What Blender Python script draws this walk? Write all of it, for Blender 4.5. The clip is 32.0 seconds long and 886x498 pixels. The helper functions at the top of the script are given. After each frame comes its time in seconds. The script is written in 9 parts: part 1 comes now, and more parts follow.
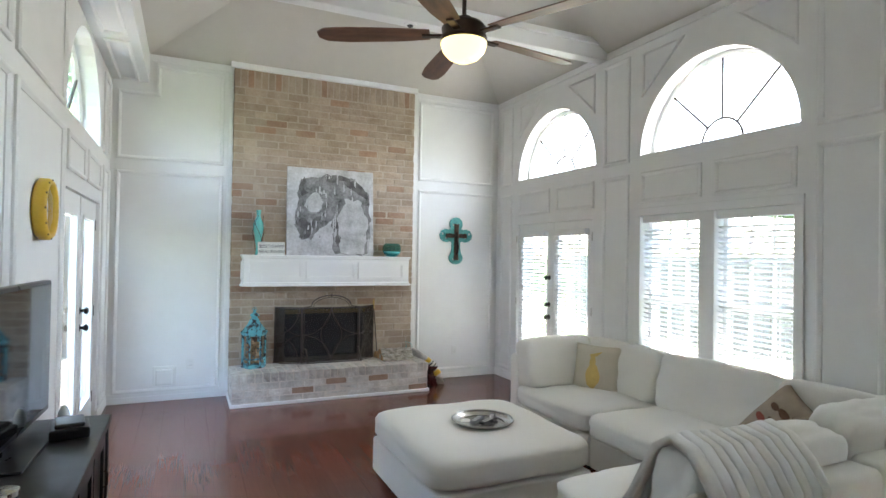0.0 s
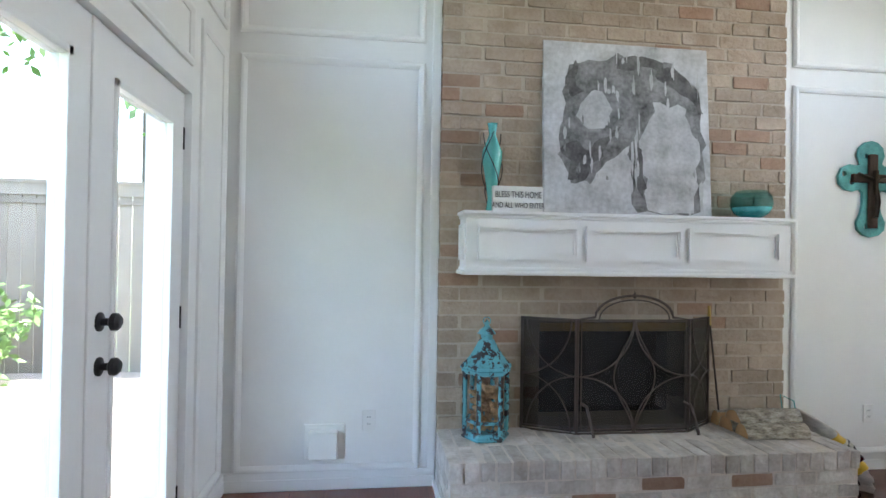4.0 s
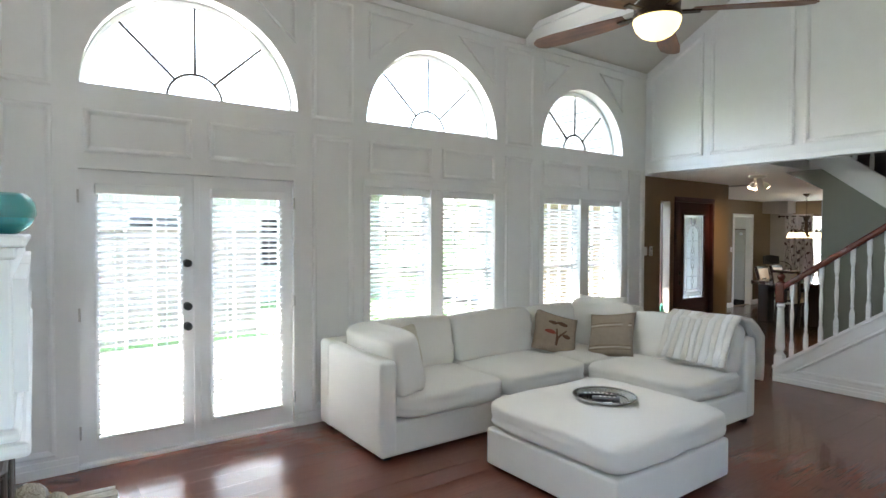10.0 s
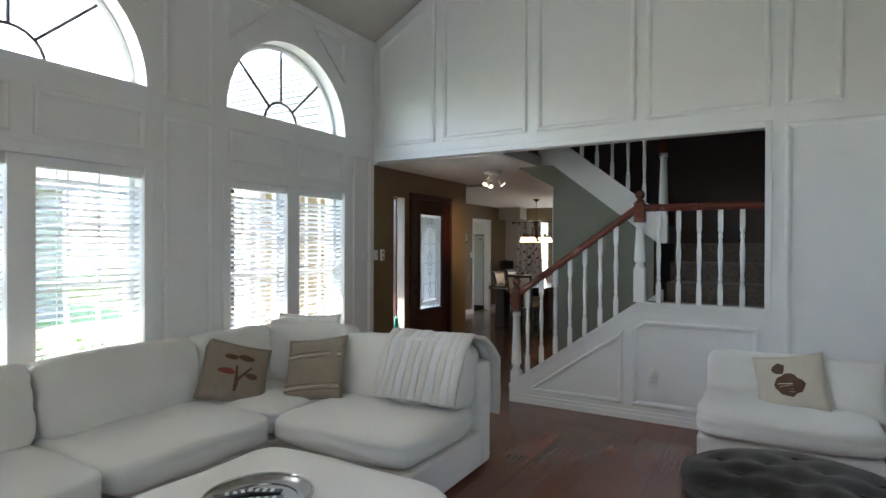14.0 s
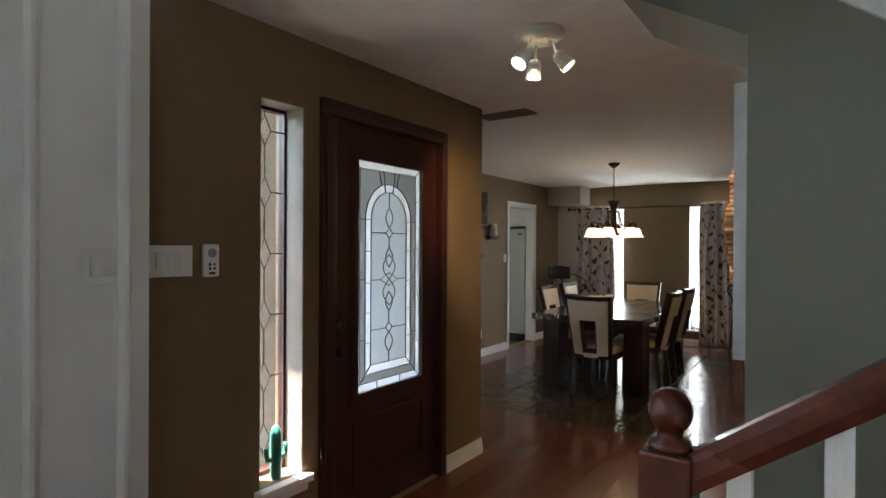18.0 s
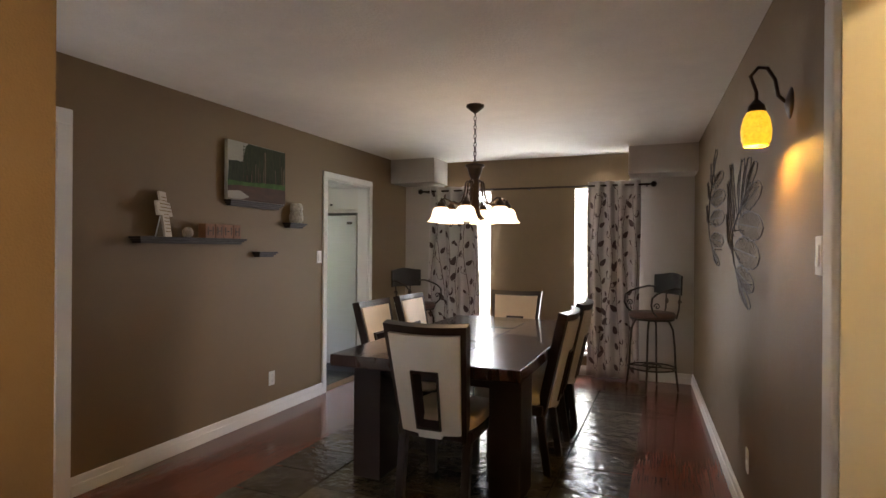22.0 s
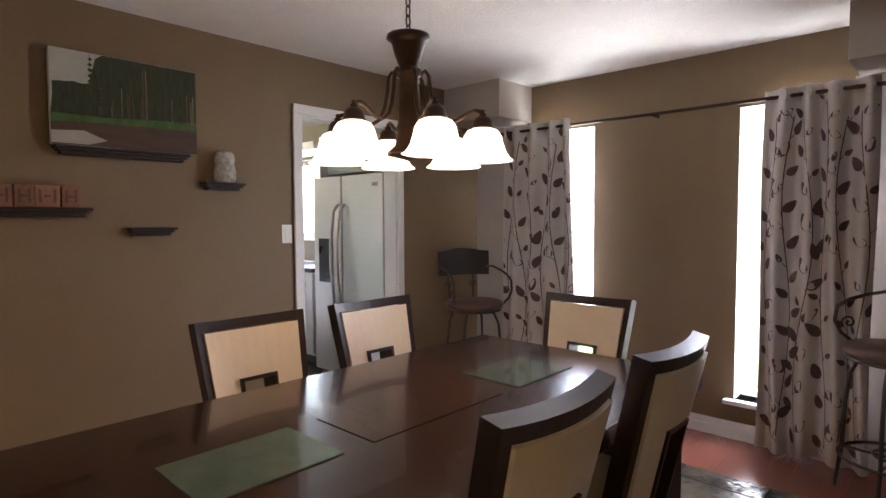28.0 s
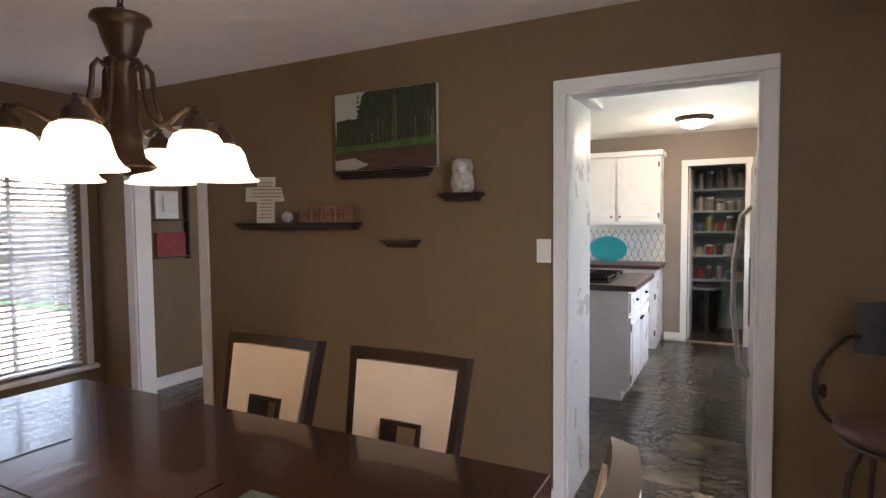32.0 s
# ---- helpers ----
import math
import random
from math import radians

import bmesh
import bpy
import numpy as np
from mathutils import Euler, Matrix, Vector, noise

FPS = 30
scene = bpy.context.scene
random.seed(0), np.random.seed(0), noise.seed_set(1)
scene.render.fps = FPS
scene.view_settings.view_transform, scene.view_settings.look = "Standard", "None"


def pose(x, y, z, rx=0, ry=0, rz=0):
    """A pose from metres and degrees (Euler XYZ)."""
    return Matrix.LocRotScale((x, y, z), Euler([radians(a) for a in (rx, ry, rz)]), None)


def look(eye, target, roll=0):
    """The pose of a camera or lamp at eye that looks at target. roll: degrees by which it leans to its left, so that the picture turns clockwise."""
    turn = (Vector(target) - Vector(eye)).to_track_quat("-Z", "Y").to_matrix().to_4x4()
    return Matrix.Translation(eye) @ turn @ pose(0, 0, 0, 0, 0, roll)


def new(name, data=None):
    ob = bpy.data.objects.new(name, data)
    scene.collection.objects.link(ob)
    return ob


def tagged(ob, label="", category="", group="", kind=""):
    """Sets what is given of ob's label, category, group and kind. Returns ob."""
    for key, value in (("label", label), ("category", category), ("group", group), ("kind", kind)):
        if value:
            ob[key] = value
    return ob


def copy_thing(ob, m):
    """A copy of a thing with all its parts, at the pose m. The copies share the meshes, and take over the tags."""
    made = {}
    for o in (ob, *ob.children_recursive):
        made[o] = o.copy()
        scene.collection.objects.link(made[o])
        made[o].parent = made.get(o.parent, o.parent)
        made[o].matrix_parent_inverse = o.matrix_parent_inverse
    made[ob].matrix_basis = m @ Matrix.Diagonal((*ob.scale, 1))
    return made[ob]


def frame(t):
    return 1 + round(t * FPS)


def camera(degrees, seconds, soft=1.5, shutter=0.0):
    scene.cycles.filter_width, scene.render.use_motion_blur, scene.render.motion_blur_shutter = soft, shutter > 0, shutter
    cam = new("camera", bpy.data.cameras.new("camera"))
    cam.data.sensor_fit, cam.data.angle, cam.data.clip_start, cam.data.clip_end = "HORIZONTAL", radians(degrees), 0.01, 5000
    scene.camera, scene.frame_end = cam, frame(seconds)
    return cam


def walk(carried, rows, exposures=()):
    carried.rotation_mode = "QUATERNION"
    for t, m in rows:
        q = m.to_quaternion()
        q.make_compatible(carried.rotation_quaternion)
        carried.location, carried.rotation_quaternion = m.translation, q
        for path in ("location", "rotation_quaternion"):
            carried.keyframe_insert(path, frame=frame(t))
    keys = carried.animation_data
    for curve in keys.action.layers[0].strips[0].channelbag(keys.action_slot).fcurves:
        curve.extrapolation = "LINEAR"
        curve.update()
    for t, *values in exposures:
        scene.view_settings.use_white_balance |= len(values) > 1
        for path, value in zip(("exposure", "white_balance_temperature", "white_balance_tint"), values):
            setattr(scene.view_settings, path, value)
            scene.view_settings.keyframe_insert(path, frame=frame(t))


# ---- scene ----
cam = camera(76.5, 32.0)
PATH = [
    (0, (0.045, -0.235, 1.622), (0.874, 1.585, 1.645), 1.0),
    (0.5, (0.275, -0.1, 1.566), (1.061, 1.739, 1.584), 0.9),
    (1, (0.551, 0.145, 1.499), (1.14, 2.056, 1.519), 0.6),
    (1.5, (0.722, 0.511, 1.429), (1.141, 2.467, 1.45), 0.6),
    (2, (0.75, 1.028, 1.431), (1.001, 3.012, 1.446), 0.6),
    (2.5, (0.726, 1.6, 1.409), (0.844, 3.597, 1.424), 0.5),
    (4.5, (-0.063, 3.785, 1.275), (0.384, 5.734, 1.305), 1.5),
    (5, (-0.094, 4.247, 1.156), (0.692, 6.086, 1.203), 1.2),
    (5.5, (-0.126, 4.621, 1.142), (1.02, 6.26, 1.159), 1.2),
    (6, (-0.171, 4.928, 1.182), (1.401, 6.163, 1.204), 1.5),
    (6.5, (-0.094, 5.253, 1.203), (1.711, 6.115, 1.239), 1.2),
    (7, (-0.064, 5.466, 1.232), (1.895, 5.868, 1.283), 1.0),
    (7.5, (-0.108, 5.705, 1.294), (1.89, 5.629, 1.343), 0.3),
    (8, (-0.054, 5.883, 1.34), (1.902, 5.465, 1.355), 0.1),
    (8.5, (-0.193, 5.978, 1.427), (1.688, 5.299, 1.401), 0.2),
    (9, (-0.352, 6.121, 1.497), (1.421, 5.197, 1.457), 0.2),
    (9.5, (-0.459, 6.203, 1.551), (1.226, 5.127, 1.505), 0.2),
    (10, (-0.515, 6.275, 1.597), (1.101, 5.098, 1.547), 0.2),
    (10.5, (-0.561, 6.306, 1.606), (0.97, 5.021, 1.557), 0.2),
    (11, (-0.609, 6.313, 1.62), (0.849, 4.944, 1.568), 0.1),
    (11.5, (-0.625, 6.302, 1.619), (0.765, 4.865, 1.564), 0.1),
    (12, (-0.612, 6.249, 1.597), (0.706, 4.746, 1.54), 0.2),
    (12.5, (-0.516, 6.063, 1.56), (0.726, 4.497, 1.52), 0.1),
    (13, (-0.329, 5.704, 1.516), (0.803, 4.055, 1.51), 0.1),
    (13.5, (-0.06, 5.229, 1.474), (0.992, 3.529, 1.467), 0.1),
    (14, (0.172, 4.698, 1.496), (1.175, 2.968, 1.484), 0.2),
    (14.5, (0.397, 4.097, 1.505), (1.391, 2.361, 1.488), 0.2),
    (15, (0.631, 3.488, 1.509), (1.628, 1.755, 1.488), 0.1),
    (15.5, (0.855, 2.929, 1.528), (1.851, 1.195, 1.505), 0.3),
    (17.5, (1.753, 1.009, 1.464), (2.877, -0.644, 1.457), 0.1),
    (18, (2.044, 0.701, 1.444), (3.182, -0.943, 1.436), 0.3),
    (18.5, (2.277, 0.466, 1.435), (3.403, -1.187, 1.426), 0.4),
    (19, (2.492, 0.253, 1.433), (3.509, -1.469, 1.423), 0.5),
    (19.5, (2.642, -0.088, 1.424), (3.551, -1.869, 1.415), 0.5),
    (20, (2.669, -0.373, 1.406), (3.554, -2.166, 1.4), 0.5),
    (20.5, (2.753, -0.691, 1.422), (3.581, -2.511, 1.412), 0.4),
    (21, (2.762, -1.116, 1.422), (3.535, -2.961, 1.407), 0.5),
    (21.5, (2.756, -1.493, 1.392), (3.514, -3.343, 1.386), 0.4),
    (22, (2.801, -1.861, 1.372), (3.547, -3.717, 1.372), 0.4),
    (22.5, (2.76, -2.214, 1.334), (3.514, -4.066, 1.333), 0.4),
    (23, (2.752, -2.476, 1.314), (3.517, -4.323, 1.306), 0.3),
    (23.5, (2.78, -2.736, 1.311), (3.564, -4.576, 1.299), 0.4),
    (24, (2.791, -2.862, 1.251), (3.609, -4.687, 1.228), 0.4),
    (24.5, (2.731, -2.913, 1.197), (3.616, -4.706, 1.138), 0.4),
    (25, (2.665, -2.968, 1.225), (3.63, -4.717, 1.124), 0.4),
    (25.5, (2.626, -3.026, 1.281), (3.701, -4.71, 1.181), 0.4),
    (27.5, (2.657, -3.945, 1.416), (3.941, -5.475, 1.308), 0.71),
    (28, (2.736, -4.400, 1.374), (4.098, -5.861, 1.270), -0.24),
    (28.5, (2.799, -4.757, 1.393), (4.266, -6.112, 1.293), -0.44),
    (29, (2.852, -5.245, 1.424), (4.572, -6.261, 1.333), -0.45),
    (29.5, (2.950, -5.677, 1.437), (4.818, -6.383, 1.343), -0.45),
    (30, (2.983, -6.104, 1.433), (4.949, -6.458, 1.340), -0.25),
    (30.5, (3.062, -6.471, 1.437), (5.059, -6.423, 1.343), -0.16),
    (31, (3.221, -6.763, 1.442), (5.191, -6.427, 1.345), -0.46),
    (31.5, (3.249, -6.936, 1.448), (5.156, -6.340, 1.346), -0.57),
    (32, (3.166, -7.122, 1.447), (4.939, -6.201, 1.343), -0.57),
]
EXPOSURES = [(0.0, 5.36, 6700, 10), (1.0, 5.24, 6700, 10), (2.0, 5.06, 6600, 11), (4.5, 5.2, 6750, 10), (6.0, 5.46, 7000, 10), (7.0, 5.5, 6750, 10), (8.0, 5.66, 6750, 10), (9.5, 5.5, 6700, 10), (12.0, 5.4, 6700, 10), (13.5, 5.18, 6650, 10), (15.5, 4.62, 6600, 10), (17.5, 4.98, 6700, 10), (19.0, 5.16, 7050, 12), (21.0, 5.6, 7200, 18), (23.0, 5.5, 6900, 18), (25.0, 5.67, 6650, 22), (28.0, 5.78, 6600, 24), (32.0, 5.55, 6700, 24)]
walk(cam, [(t, look(eye, target, roll)) for t, eye, target, roll in PATH], EXPOSURES)

# ---- light ----
world = bpy.data.worlds.new("daylight")
scene.world = world
world.use_nodes = True
sky = world.node_tree.nodes.new("ShaderNodeTexSky")
sky.sky_type, sky.sun_disc = "NISHITA", False
sky.sun_elevation, sky.sun_rotation = radians(68), radians(57)
sky.dust_density = 2.0
back = world.node_tree.nodes["Background"]
back.inputs["Strength"].default_value = 0.15
world.node_tree.links.new(sky.outputs["Color"], back.inputs["Color"])


def lamp(name, kind, m, power, colour=(1, 1, 1), size=0.1, size_y=None, angle=None):
    data = bpy.data.lights.new(name, kind)
    data.energy, data.color = power, colour
    if kind == "AREA":
        data.shape, data.size, data.size_y = "RECTANGLE", size, size_y or size
    elif kind == "SUN":
        data.angle = angle
    else:
        data.shadow_soft_size = size
    ob = new(name, data)
    ob.matrix_world = m
    return ob


SUN_TO = Vector((-0.34, -0.22, -1.0))
lamp("sun", "SUN", look((0, 0, 20), Vector((0, 0, 20)) + SUN_TO), 2.2, (1.0, 0.96, 0.91), angle=radians(0.53))


# ---- materials ----
def shader(name, colour, rough=0.5, metal=0.0, vary=0.12, scale=6.0, fine=60.0, bump=0.0, bump_scale=90.0, other=None, coat=0.0,
           random=0.0, stretch=(1, 1, 1), emit=None, power=0.0, sheen=0.0, rough_vary=0.1, space="Object"):
    """A surface: base colour with stains at two scales, uneven gloss and fine relief."""
    m = bpy.data.materials.new(name)
    m.use_nodes = True
    n, l = m.node_tree.nodes, m.node_tree.links
    b = n["Principled BSDF"]
    b.inputs["Roughness"].default_value, b.inputs["Metallic"].default_value = rough, metal
    b.inputs["Coat Weight"].default_value = coat
    b.inputs["Sheen Weight"].default_value = sheen
    co = n.new("ShaderNodeTexCoord")
    mp = n.new("ShaderNodeMapping")
    mp.inputs["Scale"].default_value = stretch
    l.new(n.new("ShaderNodeNewGeometry").outputs["Position"] if space == "World" else co.outputs[space], mp.inputs["Vector"])
    big, small = n.new("ShaderNodeTexNoise"), n.new("ShaderNodeTexNoise")
    for tex, s, d in ((big, scale, 5.0), (small, fine, 3.0)):
        tex.inputs["Scale"].default_value, tex.inputs["Detail"].default_value = s, d
        l.new(mp.outputs["Vector"], tex.inputs["Vector"])
    add = n.new("ShaderNodeMath")
    add.operation = "MULTIPLY_ADD"
    add.inputs[1].default_value = 0.45
    l.new(small.outputs["Fac"], add.inputs[0])
    l.new(big.outputs["Fac"], add.inputs[2])
    ramp = n.new("ShaderNodeValToRGB")
    ramp.color_ramp.elements[0].position, ramp.color_ramp.elements[1].position = 0.45, 1.0
    c = Vector(colour)
    lo = [max(0.0, v * (1 - vary)) for v in c]
    hi = [min(1.0, v * (1 + vary)) for v in c] if other is None else list(other)
    ramp.color_ramp.elements[0].color, ramp.color_ramp.elements[1].color = (*lo, 1), (*hi, 1)
    l.new(add.outputs[0], ramp.inputs["Fac"])
    out = ramp.outputs["Color"]
    if random:
        info, hsv, rng = n.new("ShaderNodeObjectInfo"), n.new("ShaderNodeHueSaturation"), n.new("ShaderNodeMapRange")
        rng.inputs["To Min"].default_value, rng.inputs["To Max"].default_value = 1 - random, 1 + random
        l.new(info.outputs["Random"], rng.inputs["Value"])
        l.new(rng.outputs["Result"], hsv.inputs["Value"])
        l.new(out, hsv.inputs["Color"])
        out = hsv.outputs["Color"]
    l.new(out, b.inputs["Base Color"])
    if rough_vary:
        rr = n.new("ShaderNodeMapRange")
        rr.inputs["To Min"].default_value, rr.inputs["To Max"].default_value = max(0.02, rough - rough_vary), min(1, rough + rough_vary)
        l.new(big.outputs["Fac"], rr.inputs["Value"])
        l.new(rr.outputs["Result"], b.inputs["Roughness"])
    if bump:
        rel, bp = n.new("ShaderNodeTexNoise"), n.new("ShaderNodeBump")
        rel.inputs["Scale"].default_value, rel.inputs["Detail"].default_value = bump_scale, 4
        l.new(mp.outputs["Vector"], rel.inputs["Vector"])
        bp.inputs["Strength"].default_value, bp.inputs["Distance"].default_value = bump, 0.01
        l.new(rel.outputs["Fac"], bp.inputs["Height"])
        l.new(bp.outputs["Normal"], b.inputs["Normal"])
    if emit:
        b.inputs["Emission Color"].default_value, b.inputs["Emission Strength"].default_value = (*emit, 1), power
    return m


def glass(name, tint=(1, 1, 1), rough=0.0, pattern=0.0):
    m = bpy.data.materials.new(name)
    m.use_nodes = True
    n, l = m.node_tree.nodes, m.node_tree.links
    n.remove(n["Principled BSDF"])
    mix, tr, gl, lw, fr = n.new("ShaderNodeMixShader"), n.new("ShaderNodeBsdfTransparent"), n.new("ShaderNodeBsdfGlossy"), n.new("ShaderNodeLayerWeight"), n.new("ShaderNodeMath")
    if pattern:
        n.remove(tr)
        tr = n.new("ShaderNodeBsdfRefraction")
        tr.inputs["Roughness"].default_value, tr.inputs["IOR"].default_value = rough, 1.02
    tr.inputs["Color"].default_value = (*tint, 1)
    if pattern:
        ref, soft_, wav = tr, n.new("ShaderNodeBsdfTranslucent"), n.new("ShaderNodeTexNoise")
        bmp = n.new("ShaderNodeBump")
        wav.inputs["Scale"].default_value, wav.inputs["Detail"].default_value = 28.0, 3.0
        bmp.inputs["Strength"].default_value = 0.6
        l.new(wav.outputs["Fac"], bmp.inputs["Height"])
        l.new(bmp.outputs["Normal"], ref.inputs["Normal"])
        soft_.inputs["Color"].default_value = (*tint, 1)
        tr = n.new("ShaderNodeMixShader")
        tr.inputs[0].default_value = pattern
        l.new(ref.outputs[0], tr.inputs[1])
        l.new(soft_.outputs[0], tr.inputs[2])
    gl.inputs["Roughness"].default_value = 0.03 + rough * 0.3
    fr.operation = "POWER"
    fr.inputs[1].default_value = 5.0
    add = n.new("ShaderNodeMath")
    add.operation = "MULTIPLY_ADD"
    add.inputs[1].default_value, add.inputs[2].default_value = 0.6, 0.03
    l.new(lw.outputs["Facing"], fr.inputs[0])
    l.new(fr.outputs[0], add.inputs[0])
    l.new(add.outputs[0], mix.inputs[0])
    l.new(tr.outputs[0], mix.inputs[1])
    l.new(gl.outputs[0], mix.inputs[2])
    l.new(mix.outputs[0], n["Material Output"].inputs["Surface"])
    return m


WHITE = shader("white_wall_paint", (0.80, 0.80, 0.79), 0.65, vary=0.02, rough_vary=0.03, bump=0.04, bump_scale=220)
TRIM = shader("white_satin_trim", (0.82, 0.82, 0.81), 0.6, vary=0.02, rough_vary=0.03)
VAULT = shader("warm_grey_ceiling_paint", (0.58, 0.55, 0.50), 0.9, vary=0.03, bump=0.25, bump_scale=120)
CEIL = shader("textured_white_ceiling", (0.83, 0.80, 0.775), 0.9, vary=0.04, bump=0.5, bump_scale=70)
OLIVE = shader("olive_brown_wall_paint", (0.198, 0.134, 0.070), 0.55, vary=0.05, bump=0.25, bump_scale=160)
GREEN = shader("grey_green_wall_paint", (0.20, 0.205, 0.165), 0.6, vary=0.04, bump=0.2, bump_scale=160)
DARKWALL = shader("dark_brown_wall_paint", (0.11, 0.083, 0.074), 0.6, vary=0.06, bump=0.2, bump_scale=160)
PALE = shader("pale_stone_wall_paint", (0.50, 0.46, 0.42), 0.6, vary=0.03, bump=0.2, bump_scale=160)
TAUPE = shader("taupe_wall_paint", (0.26, 0.22, 0.185), 0.6, vary=0.04, bump=0.2, bump_scale=160)
CHERRY = shader("cherry_laminate", (0.172, 0.058, 0.038), 0.2, vary=0.16, scale=5, fine=26, stretch=(9, 1, 1), random=0.08, coat=0.25, rough_vary=0.06, space="Object")
SUBFLOOR = shader("dark_joint", (0.012, 0.006, 0.005), 0.7)
SLATE = shader("dark_slate", (0.048, 0.042, 0.034), 0.16, vary=0.3, scale=4, fine=18, bump=1.0, bump_scale=13, random=0.35, other=(0.115, 0.098, 0.072), rough_vary=0.12, space="World")
CARPET = shader("brown_carpet", (0.19, 0.15, 0.12), 0.95, vary=0.4, scale=30, fine=240, bump=0.9, bump_scale=420, sheen=0.3)
BRICK = shader("washed_brick", (0.42, 0.31, 0.22), 0.85, vary=0.24, scale=7, fine=45, bump=0.8, bump_scale=42, random=0.14, other=(0.47, 0.38, 0.30), space="World")
BRICK_RED = shader("red_brick", (0.33, 0.19, 0.125), 0.85, vary=0.15, scale=7, fine=45, bump=0.5, bump_scale=60, random=0.15, other=(0.42, 0.29, 0.21), space="World")
BRICK_PALE = shader("pale_hearth_brick", (0.56, 0.49, 0.43), 0.85, vary=0.25, scale=9, fine=45, bump=0.6, bump_scale=60, random=0.16, other=(0.76, 0.73, 0.69), space="World")
MORTAR = shader("brick_mortar", (0.48, 0.40, 0.32), 0.95, vary=0.12, scale=8, bump=0.5, bump_scale=140)
SOOT = shader("sooty_firebrick", (0.02, 0.018, 0.016), 0.9, vary=0.3)
LINEN = shader("white_linen_upholstery", (0.82, 0.80, 0.75), 0.9, vary=0.03, scale=3, bump=0.25, bump_scale=500, sheen=0.2)
CREAM = shader("cream_leather", (0.76, 0.64, 0.50), 0.42, vary=0.05, bump=0.12, bump_scale=260)
IVORY = shader("ivory_leather", (0.72, 0.70, 0.66), 0.45, vary=0.04, bump=0.12, bump_scale=260)
BLACKHIDE = shader("black_leather", (0.014, 0.011, 0.010), 0.33, vary=0.2, bump=0.25, bump_scale=120)
ESPRESSO = shader("espresso_wood", (0.020, 0.009, 0.007), 0.34, vary=0.3, scale=4, fine=30, stretch=(1, 8, 1), coat=0.08)
TABLEWOOD = shader("dark_cherry_veneer", (0.034, 0.013, 0.009), 0.22, vary=0.10, rough_vary=0.02, scale=3, fine=24, stretch=(8, 1, 1), coat=0.3)
MAHOGANY = shader("mahogany_stain", (0.040, 0.0085, 0.009), 0.42, vary=0.12, scale=4, fine=30, stretch=(6, 6, 1), coat=0.05, rough_vary=0.03)
REDWOOD = shader("red_mahogany_rail", (0.115, 0.027, 0.016), 0.26, vary=0.3, scale=5, fine=40, coat=0.25)
BLACKWOOD = shader("black_painted_wood", (0.012, 0.011, 0.012), 0.35, vary=0.15)
IRON = shader("dark_bronze_iron", (0.060, 0.046, 0.038), 0.45, metal=0.5, vary=0.25)
BRONZE = shader("oil_rubbed_bronze", (0.030, 0.017, 0.011), 0.38, metal=0.5, vary=0.35, other=(0.055, 0.029, 0.016))
BLACKMETAL = shader("black_metal", (0.012, 0.012, 0.014), 0.4, metal=0.3, vary=0.2)
SILVER = shader("pewter_tray", (0.45, 0.44, 0.42), 0.22, metal=0.9, vary=0.12)
STEEL = shader("brushed_steel", (0.55, 0.53, 0.50), 0.34, metal=0.85, vary=0.05, stretch=(1, 1, 30), scale=4)
BRASS = shader("brass", (0.55, 0.38, 0.13), 0.3, metal=0.9, vary=0.12)
TEAL = shader("teal_glaze", (0.10, 0.42, 0.40), 0.2, vary=0.12, coat=0.4)
TEAL_WORN = shader("worn_turquoise_paint", (0.07, 0.30, 0.34), 0.55, vary=0.2, scale=22, fine=80, other=(0.16, 0.48, 0.52), bump=0.4, bump_scale=50)
for _e, _p, _c in zip([_q for _q in TEAL_WORN.node_tree.nodes if _q.type == "VALTORGB"][0].color_ramp.elements, (0.76, 0.80), ((0.11, 0.40, 0.47, 1), (0.035, 0.03, 0.035, 1))):
    _e.position, _e.color = _p, _c
SCREENIRON = shader("brown_painted_iron", (0.080, 0.058, 0.048), 0.5, metal=0.2, vary=0.25)
YELLOW = shader("yellow_enamel", (0.72, 0.44, 0.03), 0.4, vary=0.1, other=(0.80, 0.52, 0.06))
PLASTIC = shader("white_plastic", (0.78, 0.78, 0.76), 0.35, vary=0.01)
BLACKPLASTIC = shader("black_plastic", (0.012, 0.012, 0.013), 0.3, vary=0.05)
SCREEN = shader("dark_glass_screen", (0.008, 0.008, 0.01), 0.06, vary=0.02, coat=0.5, rough_vary=0.0)
MESHCLOTH = shader("fine_black_mesh", (0.030, 0.025, 0.022), 0.95, vary=0.2)
_n, _l = MESHCLOTH.node_tree.nodes, MESHCLOTH.node_tree.links
_mix, _tr = _n.new("ShaderNodeMixShader"), _n.new("ShaderNodeBsdfTransparent")
_mix.inputs[0].default_value = 0.54
_l.new(_n["Principled BSDF"].outputs[0], _mix.inputs[1])
_l.new(_tr.outputs[0], _mix.inputs[2])
_l.new(_mix.outputs[0], _n["Material Output"].inputs["Surface"])
PILLOW_TAN = shader("tan_burlap", (0.36, 0.29, 0.22), 0.95, vary=0.1, scale=20, fine=300, bump=0.6, bump_scale=400)
PILLOW_CREAM = shader("cream_knit", (0.66, 0.60, 0.49), 0.95, vary=0.06, bump=0.5, bump_scale=300)
BROWNPRINT = shader("brown_print", (0.13, 0.07, 0.04), 0.9, vary=0.2)
REDPRINT = shader("rust_print", (0.27, 0.07, 0.045), 0.9, vary=0.2)
GOLDPRINT = shader("gold_foil_print", (0.66, 0.48, 0.16), 0.45, metal=0.4, vary=0.12)
